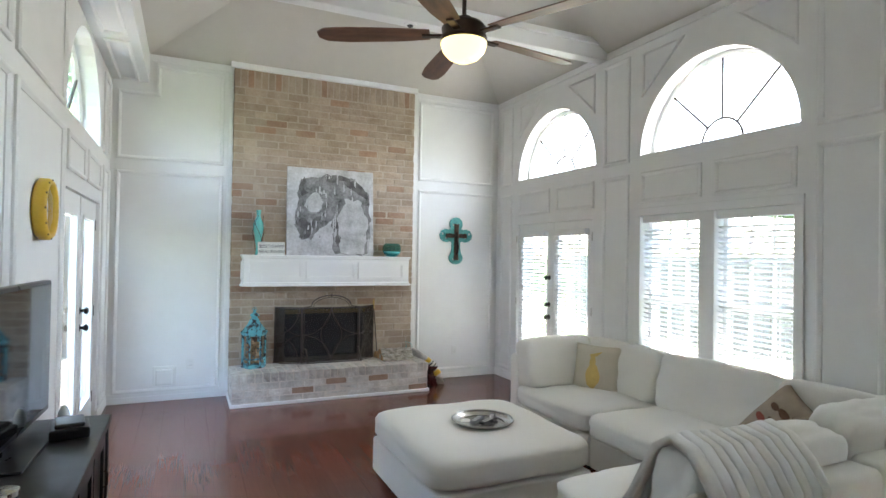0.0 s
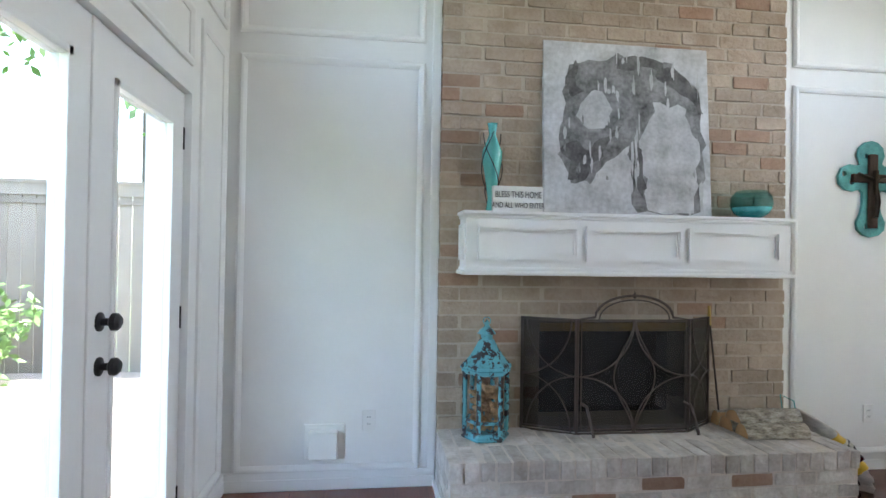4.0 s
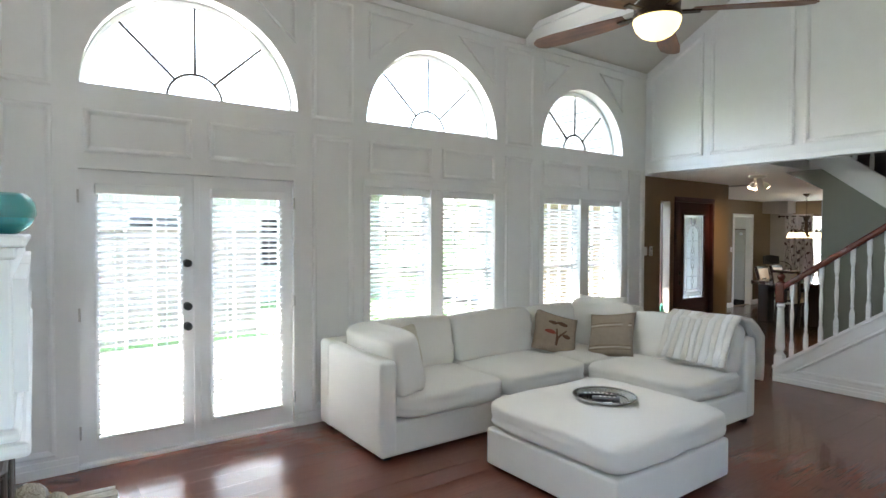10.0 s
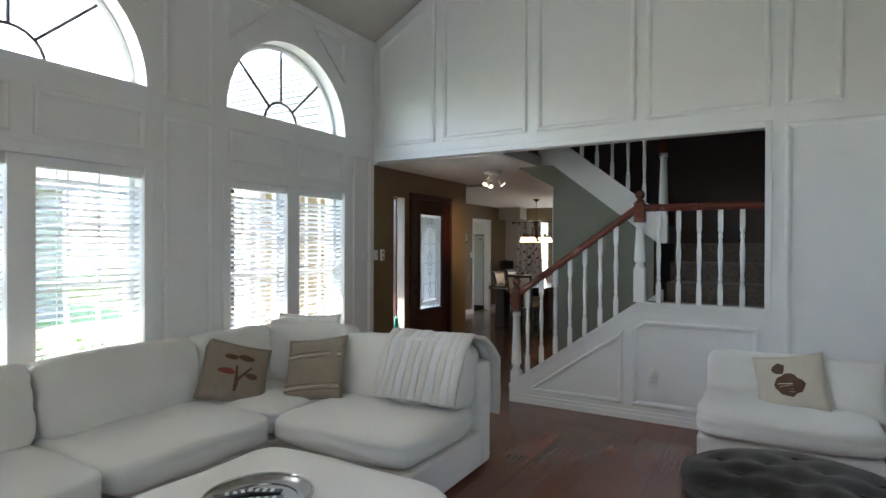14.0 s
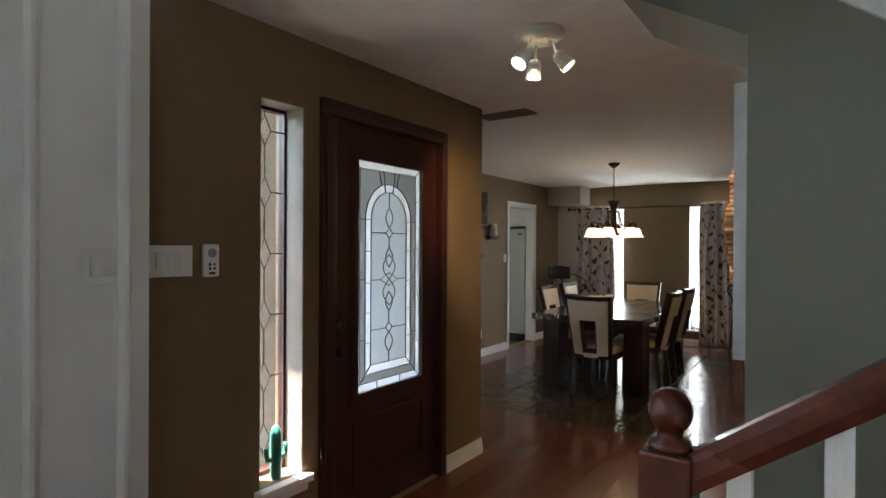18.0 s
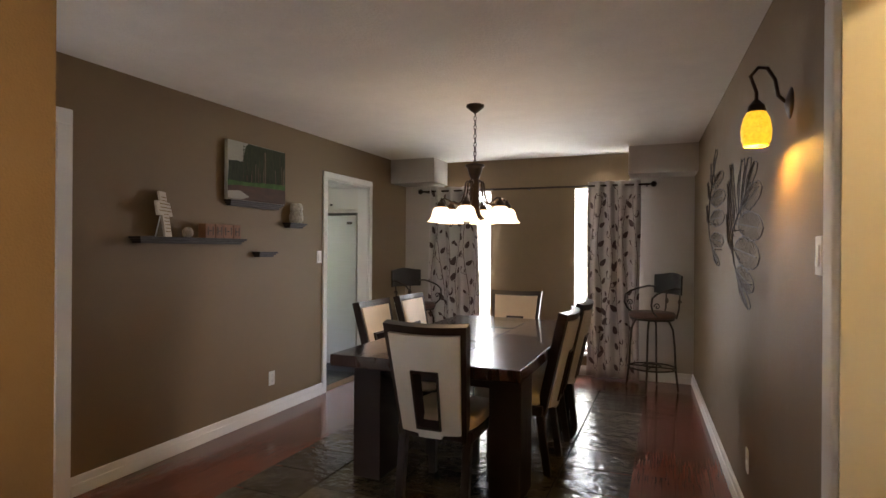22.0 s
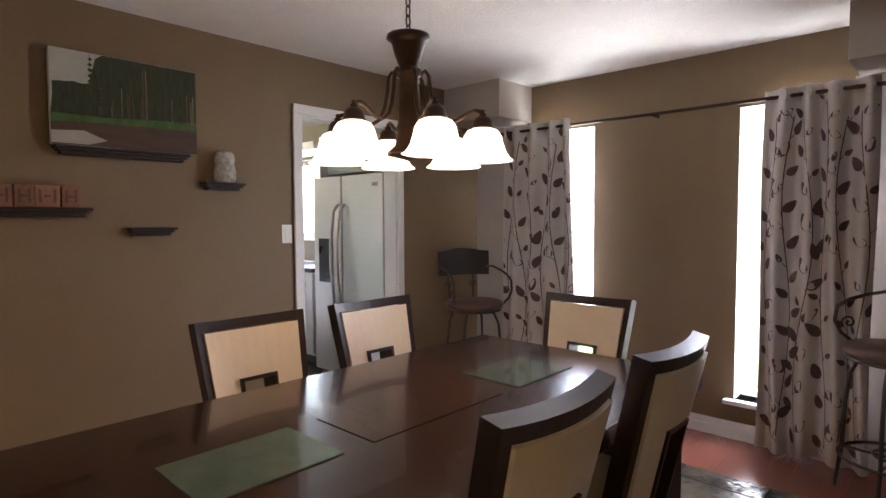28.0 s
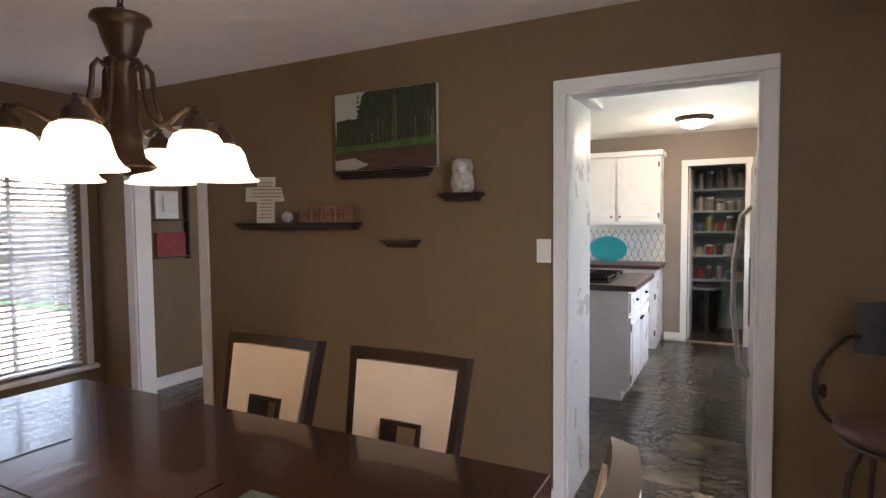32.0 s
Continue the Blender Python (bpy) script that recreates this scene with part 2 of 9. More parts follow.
BIRCH = shader("birch_bark", (0.20, 0.155, 0.11), 0.9, vary=0.5, scale=20, fine=70, stretch=(1, 2.5, 2.5), bump=0.8, bump_scale=40, other=(0.66, 0.60, 0.50))
CUTWOOD = shader("cut_wood", (0.42, 0.24, 0.11), 0.85, vary=0.2, scale=14)
CORK = shader("cork", (0.46, 0.29, 0.16), 0.9, vary=0.25, scale=30, fine=160, random=0.25, bump=0.5, bump_scale=200)
RUSTART = shader("rust_patina_panel", (0.16, 0.045, 0.012), 0.5, vary=0.35, scale=5, fine=24, other=(0.34, 0.12, 0.03))
for _e, _p, _c in zip([_q for _q in RUSTART.node_tree.nodes if _q.type == "VALTORGB"][0].color_ramp.elements, (0.58, 0.80), ((0.045, 0.018, 0.010, 1), (0.27, 0.095, 0.028, 1))):
    _e.position, _e.color = _p, _c
CONCRETE = shader("patio_concrete", (0.17, 0.155, 0.138), 0.9, vary=0.15, scale=3, bump=0.4)
FENCEWOOD = shader("weathered_cedar", (0.20, 0.17, 0.145), 0.9, vary=0.3, scale=3, fine=30, stretch=(6, 6, 1), random=0.2)
LEAF = shader("leaf_green", (0.055, 0.12, 0.025), 0.6, vary=0.4, scale=9, other=(0.10, 0.20, 0.04))
BARK = shader("tree_bark", (0.11, 0.085, 0.065), 0.95, vary=0.3, scale=12, bump=1.0, bump_scale=18)
GRASS = shader("lawn", (0.07, 0.13, 0.03), 0.9, vary=0.4, scale=1.2, fine=60)
SHINGLE = shader("roof_shingle", (0.05, 0.056, 0.055), 0.95, vary=0.25, scale=3, fine=40, random=0.2)
SIDING = shader("cream_siding", (0.40, 0.37, 0.33), 0.8, vary=0.05)
KITCAB = shader("white_cabinet_paint", (0.80, 0.79, 0.76), 0.3, vary=0.02)
COUNTER = shader("dark_wood_counter", (0.055, 0.028, 0.020), 0.35, vary=0.3, stretch=(1, 6, 1))
PANE = glass("window_glass")
LOWE = glass("low_emissivity_double_glass", (0.72, 0.74, 0.73))
SLATMAT = shader("white_blind_slat", (0.80, 0.80, 0.79), 0.45, vary=0.02)
_n, _l = SLATMAT.node_tree.nodes, SLATMAT.node_tree.links
_mix, _tr = _n.new("ShaderNodeMixShader"), _n.new("ShaderNodeBsdfTranslucent")
_tr.inputs["Color"].default_value, _mix.inputs[0].default_value = (0.85, 0.85, 0.83, 1), 0.12
_l.new(_n["Principled BSDF"].outputs[0], _mix.inputs[1])
_l.new(_tr.outputs[0], _mix.inputs[2])
_l.new(_mix.outputs[0], _n["Material Output"].inputs["Surface"])
TEXGLASS = glass("textured_door_glass", (0.40, 0.425, 0.425), 0.35, 0.5)
JARGLASS = glass("jar_glass", (0.9, 0.95, 0.95))
BULB = shader("lit_frosted_glass", (0.9, 0.8, 0.6), 0.4, vary=0.03, emit=(1.0, 0.74, 0.42), power=5.0)


# ---- helpers for shapes ----
def box(bm, x0, x1, y0, y1, z0, z1, bevel=0.0, seg=2):
    r = bmesh.ops.create_cube(bm, size=1.0)
    vs = r["verts"]
    for v in vs:
        v.co = ((x0 + x1) / 2 + v.co.x * (x1 - x0), (y0 + y1) / 2 + v.co.y * (y1 - y0), (z0 + z1) / 2 + v.co.z * (z1 - z0))
    if bevel:
        es = list({e for v in vs for e in v.link_edges})
        bmesh.ops.bevel(bm, geom=es, offset=bevel, segments=seg, affect="EDGES", profile=0.5)
    return bm


def boxes(*specs, bevel=0.0, seg=2):
    bm = bmesh.new()
    for s in specs:
        box(bm, *s, bevel=bevel, seg=seg)
    return bm


def lathe(profile, seg=20, at=(0, 0, 0), cap=True):
    """Turns (radius, height) pairs about the z axis."""
    bm = bmesh.new()
    rings = []
    for r, z in profile:
        if r <= 1e-5:
            rings.append([bm.verts.new((at[0], at[1], at[2] + z))])
        else:
            rings.append([bm.verts.new((at[0] + r * math.cos(2 * math.pi * k / seg), at[1] + r * math.sin(2 * math.pi * k / seg), at[2] + z)) for k in range(seg)])
    for a, b in zip(rings, rings[1:]):
        for k in range(seg):
            j = (k + 1) % seg
            if len(a) == 1 and len(b) > 1:
                bm.faces.new((a[0], b[j], b[k]))
            elif len(b) == 1 and len(a) > 1:
                bm.faces.new((a[k], a[j], b[0]))
            elif len(a) > 1:
                bm.faces.new((a[k], a[j], b[j], b[k]))
    if cap:
        for ring, flip in ((rings[0], True), (rings[-1], False)):
            if len(ring) > 1:
                bm.faces.new(ring[::-1] if flip else ring)
    return bm


def tube(points, radius, seg=8, bm=None, taper=None):
    """A round bar along the points; radius at each end if taper is given."""
    bm = bm or bmesh.new()
    pts = [Vector(p) for p in points]
    rings, side = [], None
    for i, p in enumerate(pts):
        d = (pts[min(i + 1, len(pts) - 1)] - pts[max(i - 1, 0)]).normalized()
        if side is None:
            side = d.orthogonal().normalized()
        side = (side - d * side.dot(d)).normalized()
        up = d.cross(side)
        f = i / max(1, len(pts) - 1)
        r = radius if taper is None else radius + (taper - radius) * f
        rings.append([bm.verts.new(p + r * (math.cos(2 * math.pi * k / seg) * side + math.sin(2 * math.pi * k / seg) * up)) for k in range(seg)])
    for a, b in zip(rings, rings[1:]):
        for k in range(seg):
            j = (k + 1) % seg
            bm.faces.new((a[k], a[j], b[j], b[k]))
    bm.faces.new(rings[0][::-1])
    bm.faces.new(rings[-1])
    return bm


def cushion(sx, sy, sz, puff=0.5, cut=10, wrinkle=0.006, seed=0.0, power=0.4):
    """A soft box centred on the origin whose faces bulge and whose edges are round."""
    bm = bmesh.new()
    bmesh.ops.create_cube(bm, size=2.0)
    bmesh.ops.subdivide_edges(bm, edges=bm.edges[:], cuts=cut, use_grid_fill=True)
    for v in bm.verts:
        p = v.co.copy()
        k = max(abs(p.x), abs(p.y), abs(p.z))
        q = Vector([math.copysign(abs(c) ** (1 + puff), c) for c in p])
        e = 8.0
        r = (abs(p.x) ** e + abs(p.y) ** e + abs(p.z) ** e) ** (1 / e)
        p = p / r
        thin = (1 - abs(p.x) ** 6) * (1 - abs(p.y) ** 6) if sz < min(sx, sy) else 1
        p.z *= (1 - power) + power * max(0.0, thin) if sz < min(sx, sy) else 1
        w = noise.noise(Vector((p.x * 2.2 + seed, p.y * 2.2 - seed, p.z * 2.2))) * wrinkle * 2 + noise.noise(Vector((p.x * 6 + seed, p.y * 6, p.z * 6))) * wrinkle
        v.co = Vector((p.x * sx / 2, p.y * sy / 2, p.z * sz / 2)) + p.normalized() * w
    return bm


def link(name, bm, material, parent=None, smooth=False, m=None):
    me = bpy.data.meshes.new(name)
    bmesh.ops.recalc_face_normals(bm, faces=bm.faces[:])
    bm.to_mesh(me)
    bm.free()
    me.materials.append(material)
    if smooth:
        me.shade_smooth()
    ob = new(name, me)
    if m is not None:
        ob.matrix_basis = m
    ob.parent = parent
    return ob


def part(name, bm, material, parent, label="", smooth=False, m=None):
    return tagged(link(name, bm, material, parent, smooth, m), label)


def thing(name, label, category, m=None, group="", kind=""):
    ob = new(name)
    if m is not None:
        ob.matrix_basis = m
    return tagged(ob, label, category, group, kind)


def setting(name, bm, material, label, category="", smooth=False, m=None):
    return tagged(link(name, bm, material, None, smooth, m), label, category or name.split("_")[0], kind="structure")


def slab(axis, pos, thick, outline, holes=()):
    """A flat slab with openings through it: outline and holes are loops of (u, v); thick is added along the axis."""
    bm = bmesh.new()
    edges = []
    for loop in (outline, *holes):
        vs = [bm.verts.new((pos, u, v) if axis == "x" else (u, pos, v) if axis == "y" else (u, v, pos)) for u, v in loop]
        edges += [bm.edges.new((a, b)) for a, b in zip(vs, vs[1:] + vs[:1])]
    bmesh.ops.triangle_fill(bm, edges=edges, use_beauty=True)
    r = bmesh.ops.extrude_face_region(bm, geom=bm.faces[:])
    shift = Vector((thick, 0, 0)) if axis == "x" else Vector((0, thick, 0)) if axis == "y" else Vector((0, 0, thick))
    bmesh.ops.translate(bm, vec=shift, verts=[v for v in r["geom"] if isinstance(v, bmesh.types.BMVert)])
    return bm


def rect(u0, u1, v0, v1):
    return [(u0, v0), (u1, v0), (u1, v1), (u0, v1)]


def arch(u0, u1, v0, n=20):
    c, r = (u0 + u1) / 2, (u1 - u0) / 2
    return [(c + r * math.cos(math.pi * k / n), v0 + r * math.sin(math.pi * k / n)) for k in range(n + 1)]


def ring_moulding(axis, pos, out, loop, width=0.04, depth=0.022, name="trim", label="white applied panel moulding on the wall", mat=None, closed=True):
    """A mitred strip of moulding along a closed loop on a wall; out is +1 or -1, the side it stands proud on."""
    bm = bmesh.new()
    n = len(loop)
    c = Vector((sum(p[0] for p in loop) / n, sum(p[1] for p in loop) / n))
    rows = []
    for i, p in enumerate(loop):
        a, b, q = Vector(loop[i - 1]), Vector(loop[(i + 1) % n]), Vector(p)
        d1, d2 = (q - a).normalized(), (b - q).normalized()
        n1, n2 = Vector((-d1.y, d1.x)), Vector((-d2.y, d2.x))
        if n1.dot(c - q) < 0 and n2.dot(c - q) < 0:
            n1, n2 = -n1, -n2
        mi = (n1 + n2)
        mi = mi / max(0.3, mi.length_squared / 2)
        prof = ((0.0, 0.0), (0.0, depth * 0.6), (0.3, depth), (0.6, depth * 0.9), (1.0, depth * 0.35), (1.0, 0.0))
        row = []
        for f, h in prof:
            u, v = q + mi * (f * width)
            w = pos + out * h
            row.append(bm.verts.new((w, u, v) if axis == "x" else (u, w, v) if axis == "y" else (u, v, w)))
        rows.append(row)
    for i in range(n):
        a, b = rows[i], rows[(i + 1) % n]
        for k in range(len(a) - 1):
            bm.faces.new((a[k], a[k + 1], b[k + 1], b[k]))
    return setting(name, bm, mat or TRIM, label, "moulding")


# ---- the shell: great room, stair hall, dining room, kitchen ----
W, E, N, S = -0.71, 3.96, 6.56, -0.305
WALL_H, RIDGE_X, PITCH = 3.73, 1.80, 0.55
ARCHES = ((4.50, 6.02), (2.32, 3.86), (0.18, 1.65))
DH = 2.41
DN, DE, DS = -2.70, 5.83, -8.16
FE = 4.07


def west_x(y):
    """The dining room's west wall stands a little out of square."""
    return 2.28 + (-1.42 - y) * 0.0415


RIDGE_Z = WALL_H + PITCH * (E - RIDGE_X)
# great room walls
east_holes = [rect(4.52, 6.05, 0.0 + 0.004, 2.055)] + [rect(a + 0.03, b - 0.03, 0.42, 2.03) for a, b in ARCHES[1:]] + [arch(a, b, 2.60) for a, b in ARCHES]
setting("wall_east", slab("x", E, 0.24, rect(S, N + 0.2, 0, WALL_H + 0.1), east_holes), WHITE, "white painted panelled wall with arched windows", "wall")
setting("wall_north", slab("y", N, 0.2, rect(W - 0.2, E, 0, WALL_H + 0.1), [rect(0.55, 2.62, 0.3, 3.7)]), WHITE, "white painted panelled wall either side of the chimney", "wall")
setting("wall_west", slab("x", W, -0.2, rect(S, N, 0, WALL_H + 0.1), [rect(4.26, 5.94, 0.004, 2.075), arch(4.24, 5.86, 2.56)]), WHITE, "white painted panelled wall with a garden door", "wall")
gable = [(W, 0), (0.2, 0), (0.2, 2.44), (E, 2.44), (E, WALL_H), (RIDGE_X, RIDGE_Z), (-0.36, WALL_H), (W, WALL_H)]
setting("wall_south", slab("y", S, -0.12, gable), WHITE, "white panelled gable wall over a wide opening", "wall")
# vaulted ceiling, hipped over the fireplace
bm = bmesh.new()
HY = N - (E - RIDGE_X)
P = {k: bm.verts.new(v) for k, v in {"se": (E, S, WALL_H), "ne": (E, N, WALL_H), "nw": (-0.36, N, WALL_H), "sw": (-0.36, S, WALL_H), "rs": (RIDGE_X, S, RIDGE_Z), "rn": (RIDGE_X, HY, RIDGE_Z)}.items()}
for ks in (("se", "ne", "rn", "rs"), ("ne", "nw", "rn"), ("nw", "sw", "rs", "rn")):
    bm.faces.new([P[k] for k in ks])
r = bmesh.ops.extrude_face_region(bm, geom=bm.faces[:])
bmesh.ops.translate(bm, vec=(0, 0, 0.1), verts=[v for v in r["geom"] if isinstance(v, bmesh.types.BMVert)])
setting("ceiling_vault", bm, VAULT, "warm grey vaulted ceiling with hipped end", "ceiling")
setting("ceiling_soffit", boxes((W, -0.36, S, N, 3.42, 3.76)), WHITE, "white boxed soffit along the wall head", "soffit")
for y in (4.40, 1.85):
    setting("beam", boxes((-0.36, E, y - 0.07, y + 0.07, 3.66, 3.80), (-0.36, E, y - 0.095, y + 0.095, 3.80, 3.86), bevel=0.006), TRIM, "white boxed collar beam across the vault", "beam")

# floors: joints below, boards on top further down
setting("floor", slab("z", 0.0 - 0.012, -0.1, [(W - 0.2, N + 0.2), (W - 0.2, S), (-0.1, S), (-0.1, -8.4), (DE + 0.12, -8.4), (DE + 0.12, DN + 0.2), (E + 0.24, DN + 0.2), (E + 0.24, N + 0.2)]), SUBFLOOR, "dark joints under the floor boards", "floor")
setting("floor_kitchen", slab("z", -0.012, -0.1, rect(DE + 0.121, 12.2, -8.6, DN + 0.2)), SUBFLOOR, "dark joints under the slate tiles", "floor")

# stair hall
setting("wall_foyer_east", slab("x", FE, 0.2, rect(DN, S, 0, DH + 0.3), [rect(-1.085, -0.84, 0.388, 2.09), rect(-2.245, -1.185, 0.004, 2.15)]), OLIVE, "olive brown wall with the front door", "wall")
setting("ceiling_dining", slab("z", DH, 0.12, [(2.46, S - 0.12), (FE, S - 0.12), (FE, DN), (DE, DN), (DE, DS), (2.2, DS), (2.2, -1.5), (2.46, -1.5)]), CEIL, "white textured ceiling", "ceiling")
setting("wall_stair_green", slab("y", -1.42, -0.1, [(1.2, 0), (2.28, 0), (2.28, 2.41), (1.2, 1.57)]), GREEN, "grey green wall under the stairs", "wall")
# the dining room's west wall with a cased opening
bm = slab("x", 0.0, -0.12, rect(DS, -1.523, 0, DH), [rect(-3.66, -2.78, 0.004, 2.07)])
for v in bm.verts:
    v.co.x += west_x(v.co.y)
setting("wall_dining_west", bm, OLIVE, "olive brown wall with a cased opening", "wall")
setting("wall_dining_east", slab("x", DE, 0.12, rect(DS, DN, 0, DH), [rect(-7.215, -6.405, 0.004, 2.04), rect(-3.86, -3.15, 0.004, 2.03)]), OLIVE, "olive brown wall with the kitchen doorway", "wall")
setting("wall_dining_north", slab("y", DN, 0.2, rect(FE + 0.2, 8.6, 0, DH), [rect(4.85, 5.70, 0.36, 2.02)]), OLIVE, "olive brown wall with a window to the porch", "wall")
WINS = ((4.73, 5.28), (3.24, 3.77))
setting("wall_dining_south", slab("y", DS, -0.2, rect(2.3, DE + 0.12, 0, DH), [rect(a, b, 0.25, 2.05) for a, b in WINS]), OLIVE, "olive brown wall between two tall windows", "wall")
for x0, x1 in ((2.5, 3.18), (5.28, DE)):
    setting("ceiling_soffit", boxes((x0, x1, DS, -7.74, 2.135, DH)), PALE, "pale boxed soffit in the corner", "soffit")
setting("wall_panel", boxes((west_x(DS), 3.20, DS, DS + 0.006, 0.0, 2.135)), PALE, "pale painted end of the window wall", "wall")
setting("wall_panel", boxes((5.32, DE, DS, DS + 0.006, 0.0, 2.135)), PALE, "pale painted end of the window wall", "wall")
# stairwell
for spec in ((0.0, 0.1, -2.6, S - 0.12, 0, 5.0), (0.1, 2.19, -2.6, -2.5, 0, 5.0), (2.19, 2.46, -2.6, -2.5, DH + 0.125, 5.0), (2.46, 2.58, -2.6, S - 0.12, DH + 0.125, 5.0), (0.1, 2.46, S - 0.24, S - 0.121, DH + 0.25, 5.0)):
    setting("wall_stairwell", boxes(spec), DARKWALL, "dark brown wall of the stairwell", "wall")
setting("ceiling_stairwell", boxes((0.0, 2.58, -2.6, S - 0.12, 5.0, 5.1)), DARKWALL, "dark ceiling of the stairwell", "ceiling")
stairs = thing("staircase", "brown carpeted turning staircase with white stringer", "staircase", kind="structure")
for k in range(5):
    x = 2.20 - 0.234 * k
    part("step", boxes((x - 0.27, x, -1.415, -0.43, 0.187 * k, 0.187 * (k + 1)), bevel=0.012), CARPET, stairs)
part("landing", boxes((0.1, 1.05, -1.45, -0.43, 0.72, 0.935), bevel=0.012), CARPET, stairs)
for k in range(3):
    part("step", boxes((0.1, 1.08, -2.5, -1.45 - 0.26 * k, 0.93 + 0.2 * k, 1.13 + 0.2 * k), bevel=0.012), CARPET, stairs)
for k in range(6):
    x = 1.12 + 0.25 * k
    part("step", boxes((x, x + 0.27, -2.5, -1.53, 1.53 + 0.195 * k, 1.725 + 0.195 * k), bevel=0.012), CARPET, stairs)
part("stringer", slab("y", -1.40, -0.06, [(1.16, 1.53), (2.62, 2.67), (2.62, 3.0), (1.16, 1.86)]), TRIM, stairs, "white sloping stringer board")
part("soffit", slab("y", -1.47, -1.0, [(1.26, 1.60), (2.72, 2.74), (2.72, 2.80), (1.26, 1.66)]), GREEN, stairs)
part("stringer", slab("y", -1.405, 0.03, [(2.27, 0.0), (2.27, 0.16), (1.10, 1.06), (1.10, 0.9), (2.02, 0.0)]), TRIM, stairs, "white skirting board up the stairs")
part("stringer_fascia", slab("y", -1.43, -0.55, [(2.28, 2.41), (2.28, 2.16), (2.72, 2.41)]), GREEN, stairs)
# the knee wall below the balustrade
setting("wall_knee", slab("y", S - 0.02, -0.1, [(0.2, 0.0), (2.33, 0.0), (2.33, 0.14), (1.14, 0.985), (0.2, 0.985)]), WHITE, "white panelled knee wall beside the stairs", "wall")
setting("trim", slab("y", S + 0.012, -0.15, [(2.33, 0.14), (1.14, 0.985), (0.2, 0.985), (0.2, 1.015), (1.15, 1.015), (2.33, 0.175)]), TRIM, "white cap of the knee wall", "trim")
setting("trim", slab("y", S - 0.02, 0.012, [(2.33, 0.14), (1.14, 0.985), (0.2, 0.985), (0.2, 0.90), (1.12, 0.90), (2.33, 0.04)]), TRIM, "white sloping band under the cap", "trim")
SP = S - 0.02
ring_moulding("y", SP, 1, [(2.15, 0.13), (1.27, 0.13), (1.27, 0.765)])
ring_moulding("y", SP, 1, [(1.19, 0.13), (0.24, 0.13), (0.24, 0.86), (1.09, 0.86), (1.19, 0.79)])


def baluster_profile(h):
    return [(0.016, 0), (0.02, 0.0), (0.02, 0.16), (0.012, 0.19), (0.019, 0.21), (0.013, 0.24), (0.021, h * 0.55), (0.013, h - 0.24), (0.018, h - 0.22), (0.013, h - 0.19), (0.02, h - 0.165), (0.02, h)]


def baluster(x, y, z, h, parent):
    bm = lathe(baluster_profile(h), 10)
    box(bm, -0.0185, 0.0185, -0.0185, 0.0185, 0, 0.15)
    box(bm, -0.0185, 0.0185, -0.0185, 0.0185, h - 0.15, h)
    part("baluster", bm, TRIM, parent, m=pose(x, y, z))


def newel(name, x, y, z, h, parent, finial=True):
    bm = lathe([(0.03, 0.28), (0.045, 0.30), (0.03, 0.33), (0.048, 0.36), (0.032, h * 0.75), (0.045, h * 0.77), (0.032, h * 0.79), (0.042, h * 0.80)], 16)
    box(bm, -0.045, 0.045, -0.045, 0.045, 0, 0.29, bevel=0.004)
    n = part(name, bm, TRIM, parent, "white turned newel post", m=pose(x, y, z))
    if finial:
        bm = bmesh.new()
        box(bm, -0.045, 0.045, -0.045, 0.045, h * 0.80, h, bevel=0.006)
        cap = part("newel_cap", bm, REDWOOD, n, "red mahogany newel cap")
        ball = [(0.040 * math.sin(math.pi * i / 14), h + 0.068 + 0.042 * math.cos(math.pi * i / 14)) for i in range(12)]
        part("ball", lathe(ball + [(0.022, h + 0.022), (0.036, h + 0.016), (0.038, h + 0.006), (0.036, h)], 24), REDWOOD, cap, smooth=True)


rail = thing("balustrade", "white turned balusters under a red mahogany handrail", "balustrade", kind="structure")
RY = S - 0.07
newel("newel_post", 2.285, RY, 0.0, 1.08, rail)
newel("newel_post", 1.14, RY, 1.015, 0.86, rail)
for k in range(7):
    x = 2.17 - 0.138 * k
    z = 0.175 + (2.33 - x) * 0.712
    baluster(x, RY, z, 0.80, rail)
for k in range(5):
    baluster(0.985 - 0.158 * k, RY, 1.015, 0.78, rail)


def handrail(p, q):
    d = Vector(q) - Vector(p)
    a = math.atan2(d.z, d.x)
    bm = bmesh.new()
    prof = [(-0.03, 0), (0.03, 0), (0.036, 0.02), (0.034, 0.045), (0.018, 0.06), (-0.018, 0.06), (-0.034, 0.045), (-0.036, 0.02)]
    ra = [bm.verts.new((p[0] - math.sin(a) * v, p[1] + u, p[2] + math.cos(a) * v)) for u, v in prof]
    rb = [bm.verts.new((q[0] - math.sin(a) * v, q[1] + u, q[2] + math.cos(a) * v)) for u, v in prof]
    for k in range(8):
        bm.faces.new((ra[k], ra[(k + 1) % 8], rb[(k + 1) % 8], rb[k]))
    bm.faces.new(ra)
    bm.faces.new(rb)
    return bm


part("handrail", handrail((1.16, RY, 1.79), (2.26, RY, 1.00)), REDWOOD, rail, "red mahogany handrail", smooth=False)
part("handrail", handrail((0.2, RY, 1.795), (1.12, RY, 1.795)), REDWOOD, rail, "red mahogany handrail")
upper = thing("balustrade", "white balusters along the upper flight", "balustrade", kind="structure")
newel("newel_post", 1.11, -1.43, 1.53, 1.15, upper)
for k in range(8):
    x = 1.30 + 0.165 * k
    baluster(x, -1.43, 1.86 + (x - 1.16) * 0.78, 0.78, upper)
part("handrail", handrail((1.15, -1.43, 2.62), (2.5, -1.43, 3.67)), REDWOOD, upper, "red mahogany handrail")

